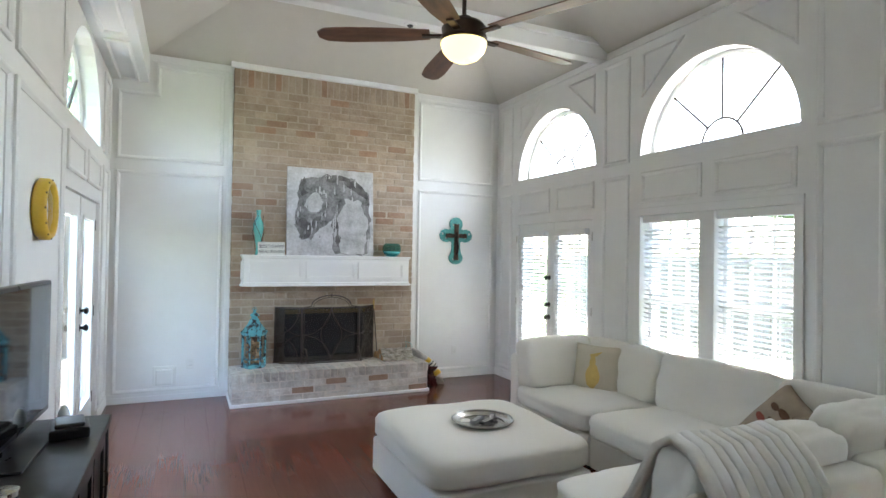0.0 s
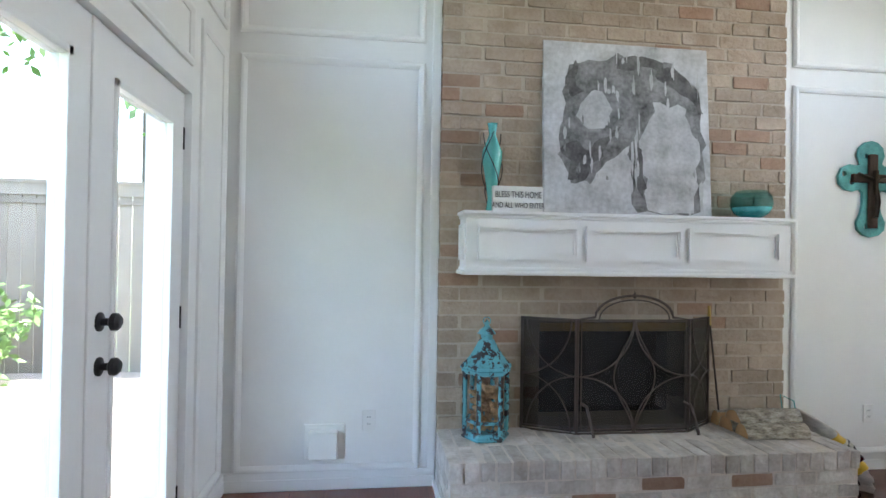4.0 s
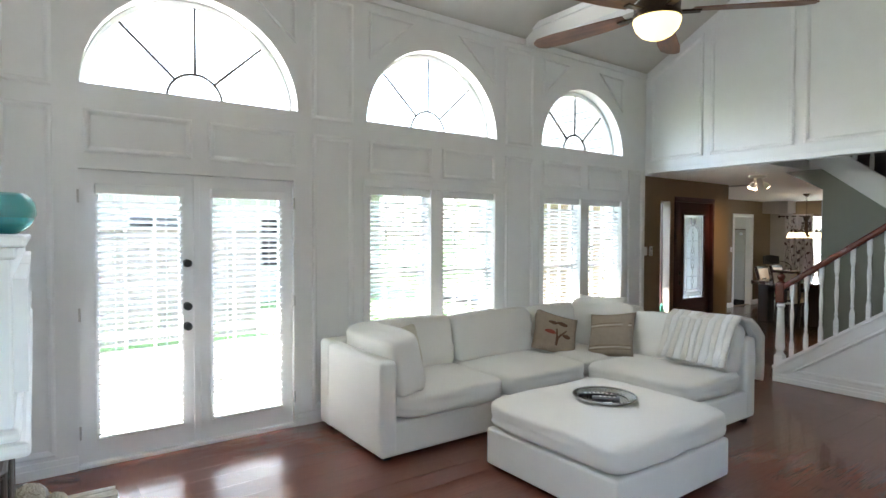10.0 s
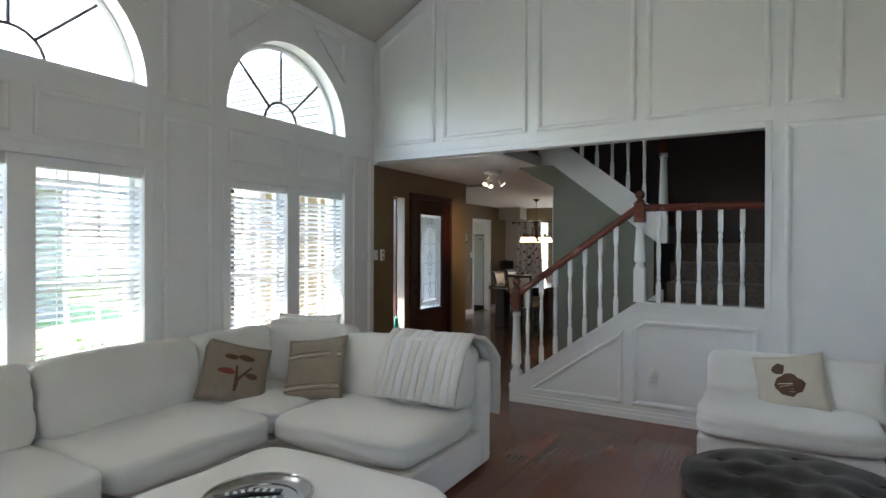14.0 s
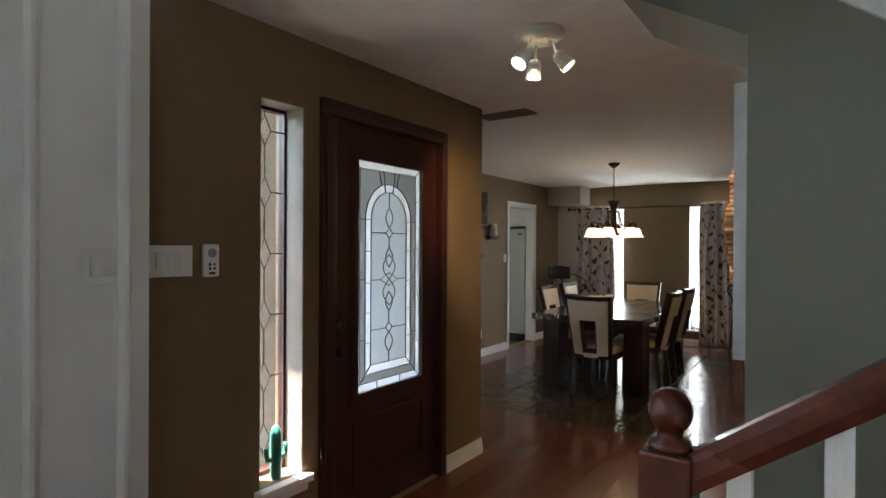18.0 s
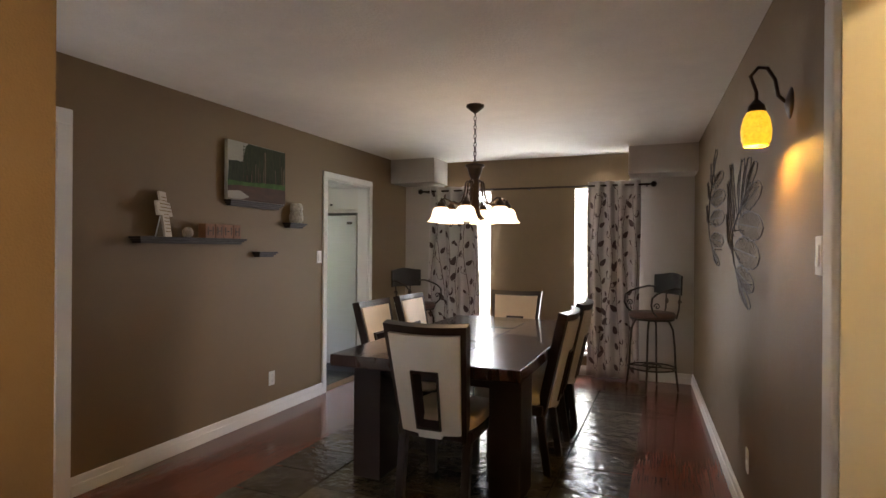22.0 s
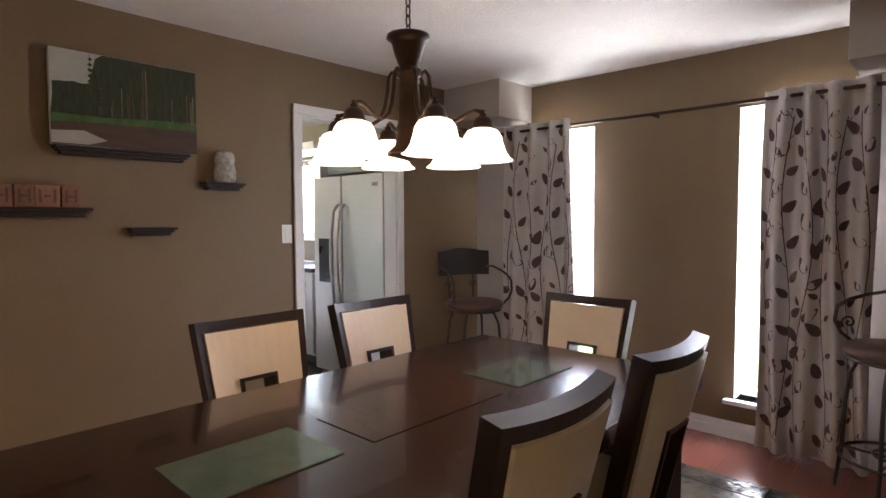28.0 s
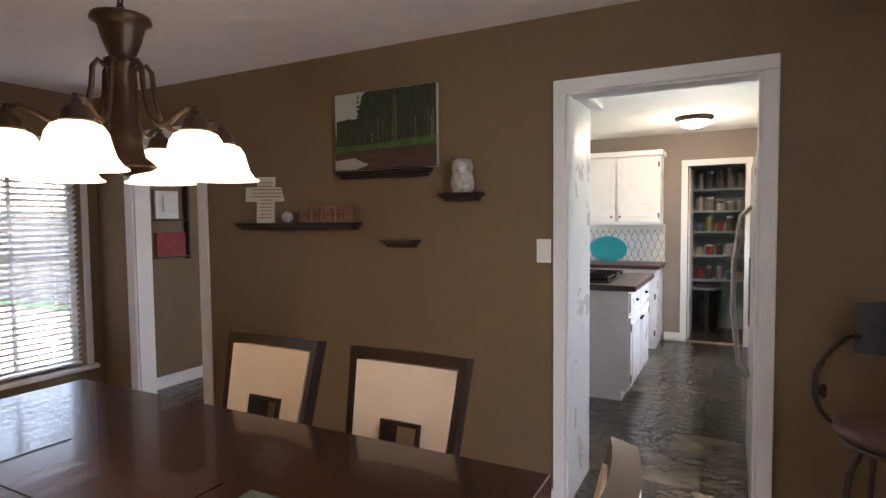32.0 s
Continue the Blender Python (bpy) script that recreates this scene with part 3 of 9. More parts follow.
# kitchen shell
KS, KE = -8.0, 10.2
setting("wall_kitchen_east", slab("x", KE, 0.12, rect(KS, DN, 0, 2.41), [rect(-7.22, -6.64, 0.004, 2.03)]), TAUPE, "taupe wall with the pantry door", "wall")
setting("wall_kitchen_south", slab("y", KS, -0.2, rect(DE + 0.12, KE + 2, 0, 2.41), [rect(7.55, 8.75, 1.18, 2.05)]), TAUPE, "taupe wall with the window over the sink", "wall")
setting("wall_kitchen_west", slab("x", DE + 0.12, 0.004, rect(KS, DN, 0, 2.41), [rect(-7.215, -6.405, 0, 2.04), rect(-3.86, -3.15, 0, 2.03)]), TAUPE, "taupe back of the dining wall", "wall")
setting("ceiling_kitchen", boxes((DE + 0.12, 12.2, -8.3, DN, 2.41, 2.5)), CEIL, "white textured kitchen ceiling", "ceiling")
setting("wall_pantry", boxes((11.3, 11.4, KS, -5.6, 0, 2.41), (KE + 0.12, 11.3, -5.7, -5.6, 0, 2.41)), shader("pale_blue_wall_paint", (0.36, 0.45, 0.46), 0.6, vary=0.04), "pale blue pantry walls", "wall")
setting("wall_hall", boxes((8.2, 8.3, -4.4, DN, 0, 2.41)), TAUPE, "taupe end wall of the side hall", "wall")

# the side room beyond the west opening of the dining room
setting("wall_study", boxes((0.9, 1.0, -4.6, -2.62, 0, 2.41), (1.0, 2.26, -4.7, -4.6, 0, 2.41), (1.0, 2.2, -2.72, -2.62, 0, 2.41)), shader("straw_wall_paint", (0.56, 0.44, 0.24), 0.6, vary=0.04, bump=0.2, bump_scale=160), "straw coloured walls of the room beyond the opening", "wall")
setting("ceiling_study", boxes((0.9, 2.195, -4.7, -2.62, 2.412, 2.5)), CEIL, "white ceiling of the side room", "ceiling")


# ---- openings: casings, doors, windows ----
def casing(axis, pos, out, u0, u1, v1, width=0.085, depth=0.02, v0=0.0, name="door_casing", label="white painted door casing", mat=None):
    c = thing(name, label, "casing", kind="structure")
    a, b = (pos, pos + out * depth) if out > 0 else (pos + out * depth, pos)
    for lo, hi, z0, z1 in ((u0 - width, u0, v0, v1), (u1, u1 + width, v0, v1), (u0 - width, u1 + width, v1, v1 + width)):
        bm = boxes((a, b, lo, hi, z0, z1) if axis == "x" else (lo, hi, a, b, z0, z1), bevel=0.005)
        part("board", bm, mat or TRIM, c)
    return c


def lining(axis, pos, thick, u0, u1, v1, label="white door lining", mat=None):
    a, b = min(pos, pos + thick), max(pos, pos + thick)
    t = 0.012
    sp = ((u0, u0 + t, 0.0, v1), (u1 - t, u1, 0.0, v1), (u0, u1, v1 - t, v1))
    bm = bmesh.new()
    for lo, hi, z0, z1 in sp:
        box(bm, *((a, b, lo, hi, z0, z1) if axis == "x" else (lo, hi, a, b, z0, z1)))
    return setting("trim", bm, mat or TRIM, label, "trim")


casing("x", DE, -1, -7.215, -6.405, 2.04, width=0.06)
lining("x", DE - 0.002, 0.126, -7.215, -6.405, 2.04)
casing("x", DE, -1, -3.86, -3.15, 2.03)
lining("x", DE - 0.002, 0.126, -3.86, -3.15, 2.03)
casing("x", KE, -1, -7.22, -6.64, 2.03, 0.07)
c = casing("x", 0.0, 1, -3.66, -2.78, 2.07)
c.matrix_basis = pose(west_x(-3.29), 0, 0) @ pose(0, -3.29, 0, 0, 0, math.degrees(math.atan(0.0415))) @ pose(0, 3.29, 0)
b = lining("x", 0.002, -0.126, -3.66, -2.78, 2.07, mat=shader("cream_gloss_trim", (0.72, 0.68, 0.52), 0.35, vary=0.03))
b.matrix_basis = c.matrix_basis.copy()


def knob(parent, x, y, z, out, mat=None, r=0.028):
    bm = lathe([(0.03, 0), (0.03, 0.006), (0.012, 0.01), (0.012, 0.03), (r, 0.04), (r, 0.055), (r * 0.6, 0.065), (0, 0.067)], 16)
    part("door_knob", bm, mat or BLACKMETAL, parent, "dark metal knob", smooth=False, m=pose(x, y, z, 0, 90 * out, 0))


def blind(x, y0, y1, z0, z1, out, axis="x", tilt=27, pitch=0.043):
    """A venetian blind of wide white slats with its valance and cords."""
    b = thing("window_blind", "white wooden venetian blind with open slats", "blind")
    n = int((z1 - z0 - 0.05) / pitch)
    data = None
    L = y1 - y0
    ta = radians(tilt)
    for k in range(n):
        bm = bmesh.new()
        box(bm, -0.022, 0.022, -L / 2, L / 2, -0.0013, 0.0013)
        if data is None:
            s = part("slat", bm, SLATMAT, b)
            data = s.data
        else:
            bm.free()
            s = new("slat", data)
            s.parent = b
        z = z0 + 0.04 + pitch * k
        s.matrix_basis = pose(x, (y0 + y1) / 2, z, 0, tilt, 0) if axis == "x" else pose((y0 + y1) / 2, x, z, 0, tilt, 90)
    for f in (0.2, 0.8):
        yy = y0 + L * f
        q = (x, yy) if axis == "x" else (yy, x)
        part("ladder_cord", tube([(q[0], q[1], z0 + 0.02), (q[0], q[1], z1)], 0.0025, 4), PLASTIC, b)
    lo, hi = (x - 0.03, x + 0.03)
    part("valance", boxes((lo, hi, y0 - 0.01, y1 + 0.01, z1 - 0.005, z1 + 0.065) if axis == "x" else (y0 - 0.01, y1 + 0.01, lo, hi, z1 - 0.005, z1 + 0.065), bevel=0.006), TRIM, b)
    part("bottom_rail", boxes((x - 0.022, x + 0.022, y0, y1, z0, z0 + 0.02) if axis == "x" else (y0, y1, x - 0.022, x + 0.022, z0, z0 + 0.02), bevel=0.004), PLASTIC, b)
    return b


def pane(bm_spec, parent, name="pane", mat=None):
    p = part(name, boxes(bm_spec), mat or LOWE, parent)
    p.visible_shadow = False
    return p


def glazed_door(name, x, y0, y1, h, out, parent, cols=3, rows=5, gb=0.17, gt=0.10, gs=0.09, mat=None):
    """One leaf of a french door in the plane of x, glazed, with glazing bars and hinges."""
    d = part(name, slab("x", x, 0.042, rect(y0, y1, 0.015, h), [rect(y0 + gs, y1 - gs, gb, h - gt)]), TRIM, parent, "white glazed door leaf")
    pane((x + 0.018, x + 0.024, y0 + gs, y1 - gs, gb, h - gt), d, mat=mat)
    for lo, hi, a, b in ((y0 + gs - 0.0, y0 + gs + 0.025, gb, h - gt), (y1 - gs - 0.025, y1 - gs, gb, h - gt)):
        part("glazing_bead", boxes((x - 0.008 if out < 0 else x, x + 0.05 if out > 0 else x + 0.042, lo, hi, a, b), bevel=0.003), TRIM, d)
    for a in (gb, h - gt - 0.025):
        part("glazing_bead", boxes((x - 0.008, x + 0.05, y0 + gs, y1 - gs, a, a + 0.025), bevel=0.003), TRIM, d)
    for k in range(1, cols):
        y = y0 + gs + (y1 - y0 - 2 * gs) * k / cols
        part("glazing_bar", boxes((x + 0.012, x + 0.03, y - 0.009, y + 0.009, gb, h - gt)), TRIM, d)
    for k in range(1, rows):
        z = gb + (h - gt - gb) * k / rows
        part("glazing_bar", boxes((x + 0.012, x + 0.03, y0 + gs, y1 - gs, z - 0.009, z + 0.009)), TRIM, d)
    return d


# east garden doors with blinds
fd = thing("door_1", "white double garden door with blinds and dark knobs", "door", kind="structure")
DX = E + 0.035
a1 = glazed_door("door_leaf", DX, 5.29, 6.03, 2.035, -1, fd)
a2 = glazed_door("door_leaf", DX, 4.54, 5.28, 2.035, -1, fd)
part("frame", boxes((E + 0.0, E + 0.1, 4.52, 4.538, 0, 2.055), (E, E + 0.1, 6.032, 6.05, 0, 2.055), (E, E + 0.1, 4.538, 6.032, 2.037, 2.055)), TRIM, fd)
part("threshold", boxes((E - 0.012, E + 0.2, 4.52, 6.05, 0, 0.03), bevel=0.005), TRIM, fd, "white threshold")
for z in (1.38, 1.06, 0.91):
    knob(a1, DX, 5.355, z, -1)
part("astragal", boxes((DX - 0.006, DX + 0.046, 5.262, 5.308, 0.015, 2.035), bevel=0.004), TRIM, fd)
for z in (0.25, 1.05, 1.85):
    for y in (4.536, 6.034):
        part("hinge", lathe([(0.007, -0.045), (0.007, 0.045)], 8), STEEL, fd, m=pose(E - 0.004, y, z))
blind(DX - 0.035, 4.64, 5.18, 0.18, 1.875, -1)
blind(DX - 0.035, 5.39, 5.93, 0.18, 1.875, -1)
# west garden doors, clear glass
wd = thing("door_2", "white double garden door with clear glass", "door", kind="structure")
WX = W - 0.075
b1 = glazed_door("door_leaf", WX, 5.10, 5.92, 2.05, 1, wd, 1, 1, 0.25, 0.14, 0.13, LOWE)
b2 = glazed_door("door_leaf", WX, 4.28, 5.09, 2.05, 1, wd, 1, 1, 0.25, 0.14, 0.13, LOWE)
part("frame", boxes((W - 0.12, W, 4.26, 4.278, 0, 2.075), (W - 0.12, W, 5.922, 5.94, 0, 2.075), (W - 0.12, W, 4.278, 5.922, 2.052, 2.075)), TRIM, wd)
part("threshold", boxes((W - 0.2, W + 0.01, 4.26, 5.94, 0, 0.014)), BRONZE, wd, "bronze threshold")
for z in (1.12, 0.98):
    knob(b1, WX + 0.042, 5.16, z, 1)
part("astragal", boxes((WX - 0.004, WX + 0.05, 5.072, 5.118, 0.015, 2.05), bevel=0.004), TRIM, wd)
for z in (0.25, 1.05, 1.85):
    for y in (4.276, 5.924):
        part("hinge", boxes((W - 0.036, W - 0.028, y - 0.012, y + 0.012, z - 0.05, z + 0.05), bevel=0.003), BLACKMETAL, wd, "dark hinge")


def arch_window(name, x, out, y0, y1, z0, parent_label):
    """A half-round window with a hub and three spokes."""
    w = thing(name, parent_label, "window", kind="structure")
    c, r = (y0 + y1) / 2, (y1 - y0) / 2
    xm = x + out * 0.16
    bm = tube([(xm, c + (r - 0.02) * math.cos(math.pi * k / 24), z0 + (r - 0.02) * math.sin(math.pi * k / 24)) for k in range(25)], 0.028, 6)
    part("window_frame", bm, TRIM, w)
    part("window_sill", boxes((min(x, x + out * 0.2) + 0.004, max(x, x + out * 0.2), y0, y1, z0 - 0.004, z0 + 0.012)), TRIM, w)
    bars = bmesh.new()
    tube([(xm, c + 0.2 * math.cos(math.pi * k / 12), z0 + 0.02 + 0.2 * math.sin(math.pi * k / 12)) for k in range(13)], 0.012, 6, bars)
    part("glazing_bar", bars, IRON, w)
    for a in (45, 90, 135):
        ca, sa = math.cos(radians(a)), math.sin(radians(a))
        part("glazing_bar", tube([(xm, c + 0.2 * ca, z0 + 0.02 + 0.2 * sa), (xm, c + (r - 0.02) * ca, z0 + (r - 0.02) * sa)], 0.012, 6), IRON, w)
    g = part("pane", slab("x", xm + 0.004, 0.004, arch(y0 + 0.01, y1 - 0.01, z0)), LOWE, w)
    g.visible_shadow = False
    return w


for k, (a, b) in enumerate(ARCHES):
    arch_window("window_%d" % (k + 1), E, 1, a, b, 2.60, "half-round fanlight with dark glazing bars")
for a, b in ARCHES[:2]:
    lamp("arch_daylight", "AREA", look((E + 0.225, (a + b) / 2, 2.97), (E - 1.0, (a + b) / 2, 2.6)), 0.95, (1.0, 0.99, 0.97), b - a - 0.1, 0.72)
arch_window("window_4", W, -1, 4.24, 5.86, 2.56, "half-round fanlight over the garden door")


def sash_pair(name, a, b):
    w = thing(name, "white double-hung window pair with glazing bars", "window", kind="structure")
    m = (a + b) / 2
    z0, z1 = 0.42, 2.03
    x = E + 0.12
    part("mullion", boxes((E - 0.01, E + 0.18, m - 0.075, m + 0.075, z0, z1), bevel=0.006), TRIM, w)
    part("window_sill", boxes((E - 0.03, E + 0.2, a, b, z0 - 0.035, z0), bevel=0.006), TRIM, w)
    for lo, hi in ((a + 0.03, m - 0.075), (m + 0.075, b - 0.03)):
        part("window_frame", slab("x", x - 0.02, 0.05, rect(lo, hi, z0, z1), [rect(lo + 0.04, hi - 0.04, z0 + 0.05, 1.215), rect(lo + 0.04, hi - 0.04, 1.255, z1 - 0.04)]), TRIM, w)
        pane((x + 0.004, x + 0.008, lo + 0.04, hi - 0.04, z0 + 0.05, 1.215), w)
        pane((x + 0.004, x + 0.008, lo + 0.04, hi - 0.04, 1.255, z1 - 0.04), w)
        for j in (1, 2):
            y = lo + 0.04 + (hi - lo - 0.08) * j / 3
            part("glazing_bar", boxes((x - 0.008, x + 0.018, y - 0.008, y + 0.008, z0 + 0.05, z1 - 0.04)), TRIM, w)
        for z in (0.84, 1.62):
            part("glazing_bar", boxes((x - 0.008, x + 0.018, lo + 0.04, hi - 0.04, z - 0.008, z + 0.008)), TRIM, w)
        blind(E + 0.045, lo + 0.005, hi - 0.005, z0 + 0.01, 1.965, -1)
    casing("x", E, -1, a + 0.03, b - 0.03, 2.03, 0.07, 0.018, z0, "window_casing", "white painted window casing")


sash_pair("window_5", *ARCHES[1])
sash_pair("window_6", *ARCHES[2])

# front door with leaded oval-arch glass, and the sidelight
door = thing("door_3", "dark mahogany front door with leaded glass", "door", kind="structure")
part("door_leaf", slab("x", E + 0.03, 0.045, rect(-2.065, -1.135, 0.012, 2.06), [rect(-1.905, -1.335, 0.645, 1.87)]), MAHOGANY, door)
for lo, hi, z0, z1 in ((-2.115, -2.055, 0, 2.05), (-1.145, -1.045, 0, 2.05), (-2.115, -1.045, 2.05, 2.12)):
    part("frame", boxes((E - 0.022, E + 0.08, lo, hi, z0, z1), bevel=0.008), MAHOGANY, door)
    part("frame_bead", boxes((E - 0.030, E - 0.018, lo + 0.022, hi - 0.022, z0 + (0.022 if z0 else 0), z1 - 0.022), bevel=0.005), MAHOGANY, door)
part("glazing_bead", slab("x", E + 0.018, 0.02, rect(-1.935, -1.305, 0.615, 1.90), [rect(-1.90, -1.34, 0.65, 1.865)]), MAHOGANY, door)
part("glazing_bead", slab("x", E + 0.024, 0.01, rect(-1.955, -1.285, 0.595, 1.92), [rect(-1.93, -1.31, 0.62, 1.895)]), MAHOGANY, door)
part("panel_moulding", slab("x", E + 0.022, 0.01, rect(-1.93, -1.31, 0.16, 0.52), [rect(-1.90, -1.34, 0.19, 0.49)]), MAHOGANY, door)
GX, cy = E + 0.046, -1.62
B0, B1, B2, B3 = 0.285, 0.243, 0.198, 0.153
ZS = 1.56


def arched(h, z0, rise, n=18):
    return [(cy - h, z0), (cy + h, z0)] + [(cy + h * math.cos(math.pi * k / n), ZS + rise * math.sin(math.pi * k / n)) for k in range(n + 1)]


GREYGLASS = glass("grey_rippled_glass", (0.29, 0.30, 0.29), 0.3, 0.45)
BEVELGLASS = glass("clear_bevelled_glass", (0.55, 0.565, 0.565), 0.15, 0.5)
panes = (("field_pane", [arched(B3, 0.777, 0.155)], TEXGLASS, "frosted textured glass"), ("arch_pane", [arched(B2, 0.732, 0.20), arched(B3, 0.777, 0.155)], BEVELGLASS, "clear bevelled glass"),
         ("spandrel_pane", [rect(cy - B1, cy + B1, 0.687, 1.828), arched(B2, 0.732, 0.20)], GREYGLASS, "grey rippled glass"), ("border_pane", [rect(cy - B0, cy + B0, 0.645, 1.87), rect(cy - B1, cy + B1, 0.687, 1.828)], BEVELGLASS, "clear bevelled border"))
for nm, loops, mat, lab in panes:
    g = part(nm, slab("x", E + 0.050, 0.005, loops[0], loops[1:]), mat, door, lab)
    g.visible_shadow = False


def lead(pts, r=0.0032, m=None):
    part("lead_came", tube([(GX, cy + y, z) for y, z in pts], r, 5), m or LEADMAT, door)


LEADMAT = shader("grey_lead_came", (0.10, 0.10, 0.105), 0.45, metal=0.6, vary=0.2)
for h, z0, z1 in ((B0, 0.645, 1.87), (B1, 0.687, 1.828)):
    lead([(-h, z0), (h, z0), (h, z1), (-h, z1), (-h, z0)])
for h, z0, rise in ((B2, 0.732, 0.20), (B3, 0.777, 0.155)):
    lead([(y - cy, z) for y, z in arched(h, z0, rise)] + [(-h, z0)])
for sg_ in (-1, 1):
    lead([(sg_ * B0, 0.645), (sg_ * B3, 0.777)])
    lead([(sg_ * B0, 1.87), (sg_ * B1, 1.828)])
    for z in (0.86, 1.13, 1.40, 1.68):
        lead([(sg_ * B1, z), (sg_ * B0, z)])
    for z in (0.92, 1.24, ZS):
        lead([(sg_ * B2, z), (sg_ * B1, z)])
    for z in (0.90, 1.06, 1.22, 1.39, ZS):
        lead([(sg_ * B3, z), (sg_ * B2, z)])
    for y in (0.10,):
        lead([(sg_ * y, 0.645), (sg_ * y, 0.687)])
    lead([(sg_ * 0.034, 1.715), (sg_ * 0.05, 1.828), (sg_ * 0.088, 1.828), (sg_ * 0.066, 1.75)])
    for z in (0.965, 1.234, 1.49):
        lead([(sg_ * (0.075 if 1.2 < z < 1.3 else 0.03), z), (sg_ * B3, z)])
for z0, z1, w in ((1.52, 1.63, 0.030), (1.30, 1.41, 0.030), (1.09, 1.234, 0.052), (1.234, 1.37, 0.052), (1.06, 1.166, 0.030), (0.83, 0.943, 0.032)):
    for sg_ in (-1, 1):
        lead([(sg_ * w * math.sin(math.pi * k / 12), z0 + (z1 - z0) * k / 12) for k in range(13)])
for z, h, w in ((1.49, 0.03, 0.028), (0.967, 0.028, 0.028), (1.234, 0.036, 0.075)):
    lead([(0, z - h), (w, z), (0, z + h), (-w, z), (0, z - h)])
for z0, z1 in ((0.777, 0.83), (0.995, 1.06), (1.41, 1.46), (1.63, 1.715)):
    lead([(0, z0), (0, z1)])
for z, r in ((1.03, 0.03), (0.895, 0.032)):
    knob(door, E + 0.03, -1.172, z, -1, BLACKMETAL, r)
for z in (0.3, 1.1, 1.82):
    part("hinge", lathe([(0.008, -0.05), (0.008, 0.05)], 8), IRON, door, m=pose(E - 0.026, -2.06, z))
door.matrix_basis = Matrix.Translation((FE - E, -0.135, 0)) @ Matrix.Diagonal((1, 1, 1.02, 1))
side = thing("window_7", "tall leaded sidelight in a deep reveal", "window", kind="structure")
part("window_frame", slab("x", E + 0.12, 0.04, rect(-1.03, -0.75, 0.38, 2.05), [rect(-1.01, -0.77, 0.40, 2.03)]), MAHOGANY, side)
part("reveal", boxes((E + 0.003, E + 0.12, -1.03, -1.024, 0.38, 2.05), (E + 0.003, E + 0.12, -0.756, -0.75, 0.38, 2.05), (E + 0.003, E + 0.12, -1.03, -0.75, 2.044, 2.05)), TAUPE, side)
part("window_sill", boxes((E - 0.05, E + 0.14, -1.06, -0.72, 0.345, 0.38), (E - 0.02, E, -1.05, -0.73, 0.30, 0.345), bevel=0.006), TRIM, side)
sg = pane((E + 0.136, E + 0.14, -1.01, -0.77, 0.40, 2.03), side)
SX = E + 0.13
for k in range(6):
    z = 0.47 + 0.28 * k
    part("lead_came", tube([(SX, -0.89, z), (SX, -0.93, z + 0.07), (SX, -0.89, z + 0.14), (SX, -0.85, z + 0.07), (SX, -0.89, z)], 0.004, 5), BLACKMETAL, side)
    part("lead_came", tube([(SX, -0.89, z + 0.14), (SX, -0.89, min(2.03, z + 0.28))], 0.004, 5), BLACKMETAL, side)
    part("lead_came", tube([(SX, -0.93, z + 0.07), (SX, -1.01, z + 0.07)], 0.004, 5), BLACKMETAL, side)
    part("lead_came", tube([(SX, -0.85, z + 0.07), (SX, -0.77, z + 0.07)], 0.004, 5), BLACKMETAL, side)

side.matrix_basis = Matrix.Translation((FE - E, -0.1838, 0)) @ Matrix.Diagonal((1, 0.875, 1.02, 1))

# dining windows
for k, (a, b) in enumerate(WINS):
    w = thing("window_%d" % (8 + k), "tall narrow white window", "window", kind="structure")
    part("window_frame", slab("y", DS - 0.13, -0.04, rect(a, b, 0.25, 2.05), [rect(a + 0.035, b - 0.035, 0.29, 1.14), rect(a + 0.035, b - 0.035, 1.18, 2.01)]), TRIM, w)
    part("window_sill", boxes((a - 0.05, b + 0.05, DS - 0.13, DS + 0.05, 0.22, 0.25), bevel=0.006), TRIM, w)
    part("reveal", boxes((a, a + 0.006, DS - 0.13, DS - 0.003, 0.25, 2.05), (b - 0.006, b, DS - 0.13, DS - 0.003, 0.25, 2.05), (a, b, DS - 0.13, DS - 0.003, 2.044, 2.05)), TRIM, w)
    pane((a + 0.03, b - 0.03, DS - 0.154, DS - 0.15, 0.29, 2.01), w)
for a, b in WINS:
    lamp("window_daylight", "AREA", look(((a + b) / 2, DS - 0.24, 1.15), ((a + b) / 2, DS + 1.0, 1.0)), 1.97, (0.92, 0.96, 1.0), b - a, 1.75)
w = thing("window_10", "white window to the porch", "window", kind="structure")
part("window_frame", slab("y", DN + 0.1, 0.04, rect(4.85, 5.70, 0.36, 2.02), [rect(4.89, 5.66, 0.40, 1.17), rect(4.89, 5.66, 1.21, 1.98)]), TRIM, w)
pane((4.88, 5.67, DN + 0.12, DN + 0.124, 0.4, 1.98), w)
part("window_sill", boxes((4.78, 5.77, DN - 0.05, DN + 0.12, 0.325, 0.36), bevel=0.006), TRIM, w)
part("glazing_bar", boxes((5.265, 5.285, DN + 0.1, DN + 0.13, 0.4, 1.98)), TRIM, w)
blind(DN + 0.04, 4.87, 5.68, 0.37, 1.95, -1, "y", tilt=32)
casing("y", DN, -1, 4.85, 5.70, 2.02, 0.05, 0.015, 0.36, "window_casing", "white painted window casing")


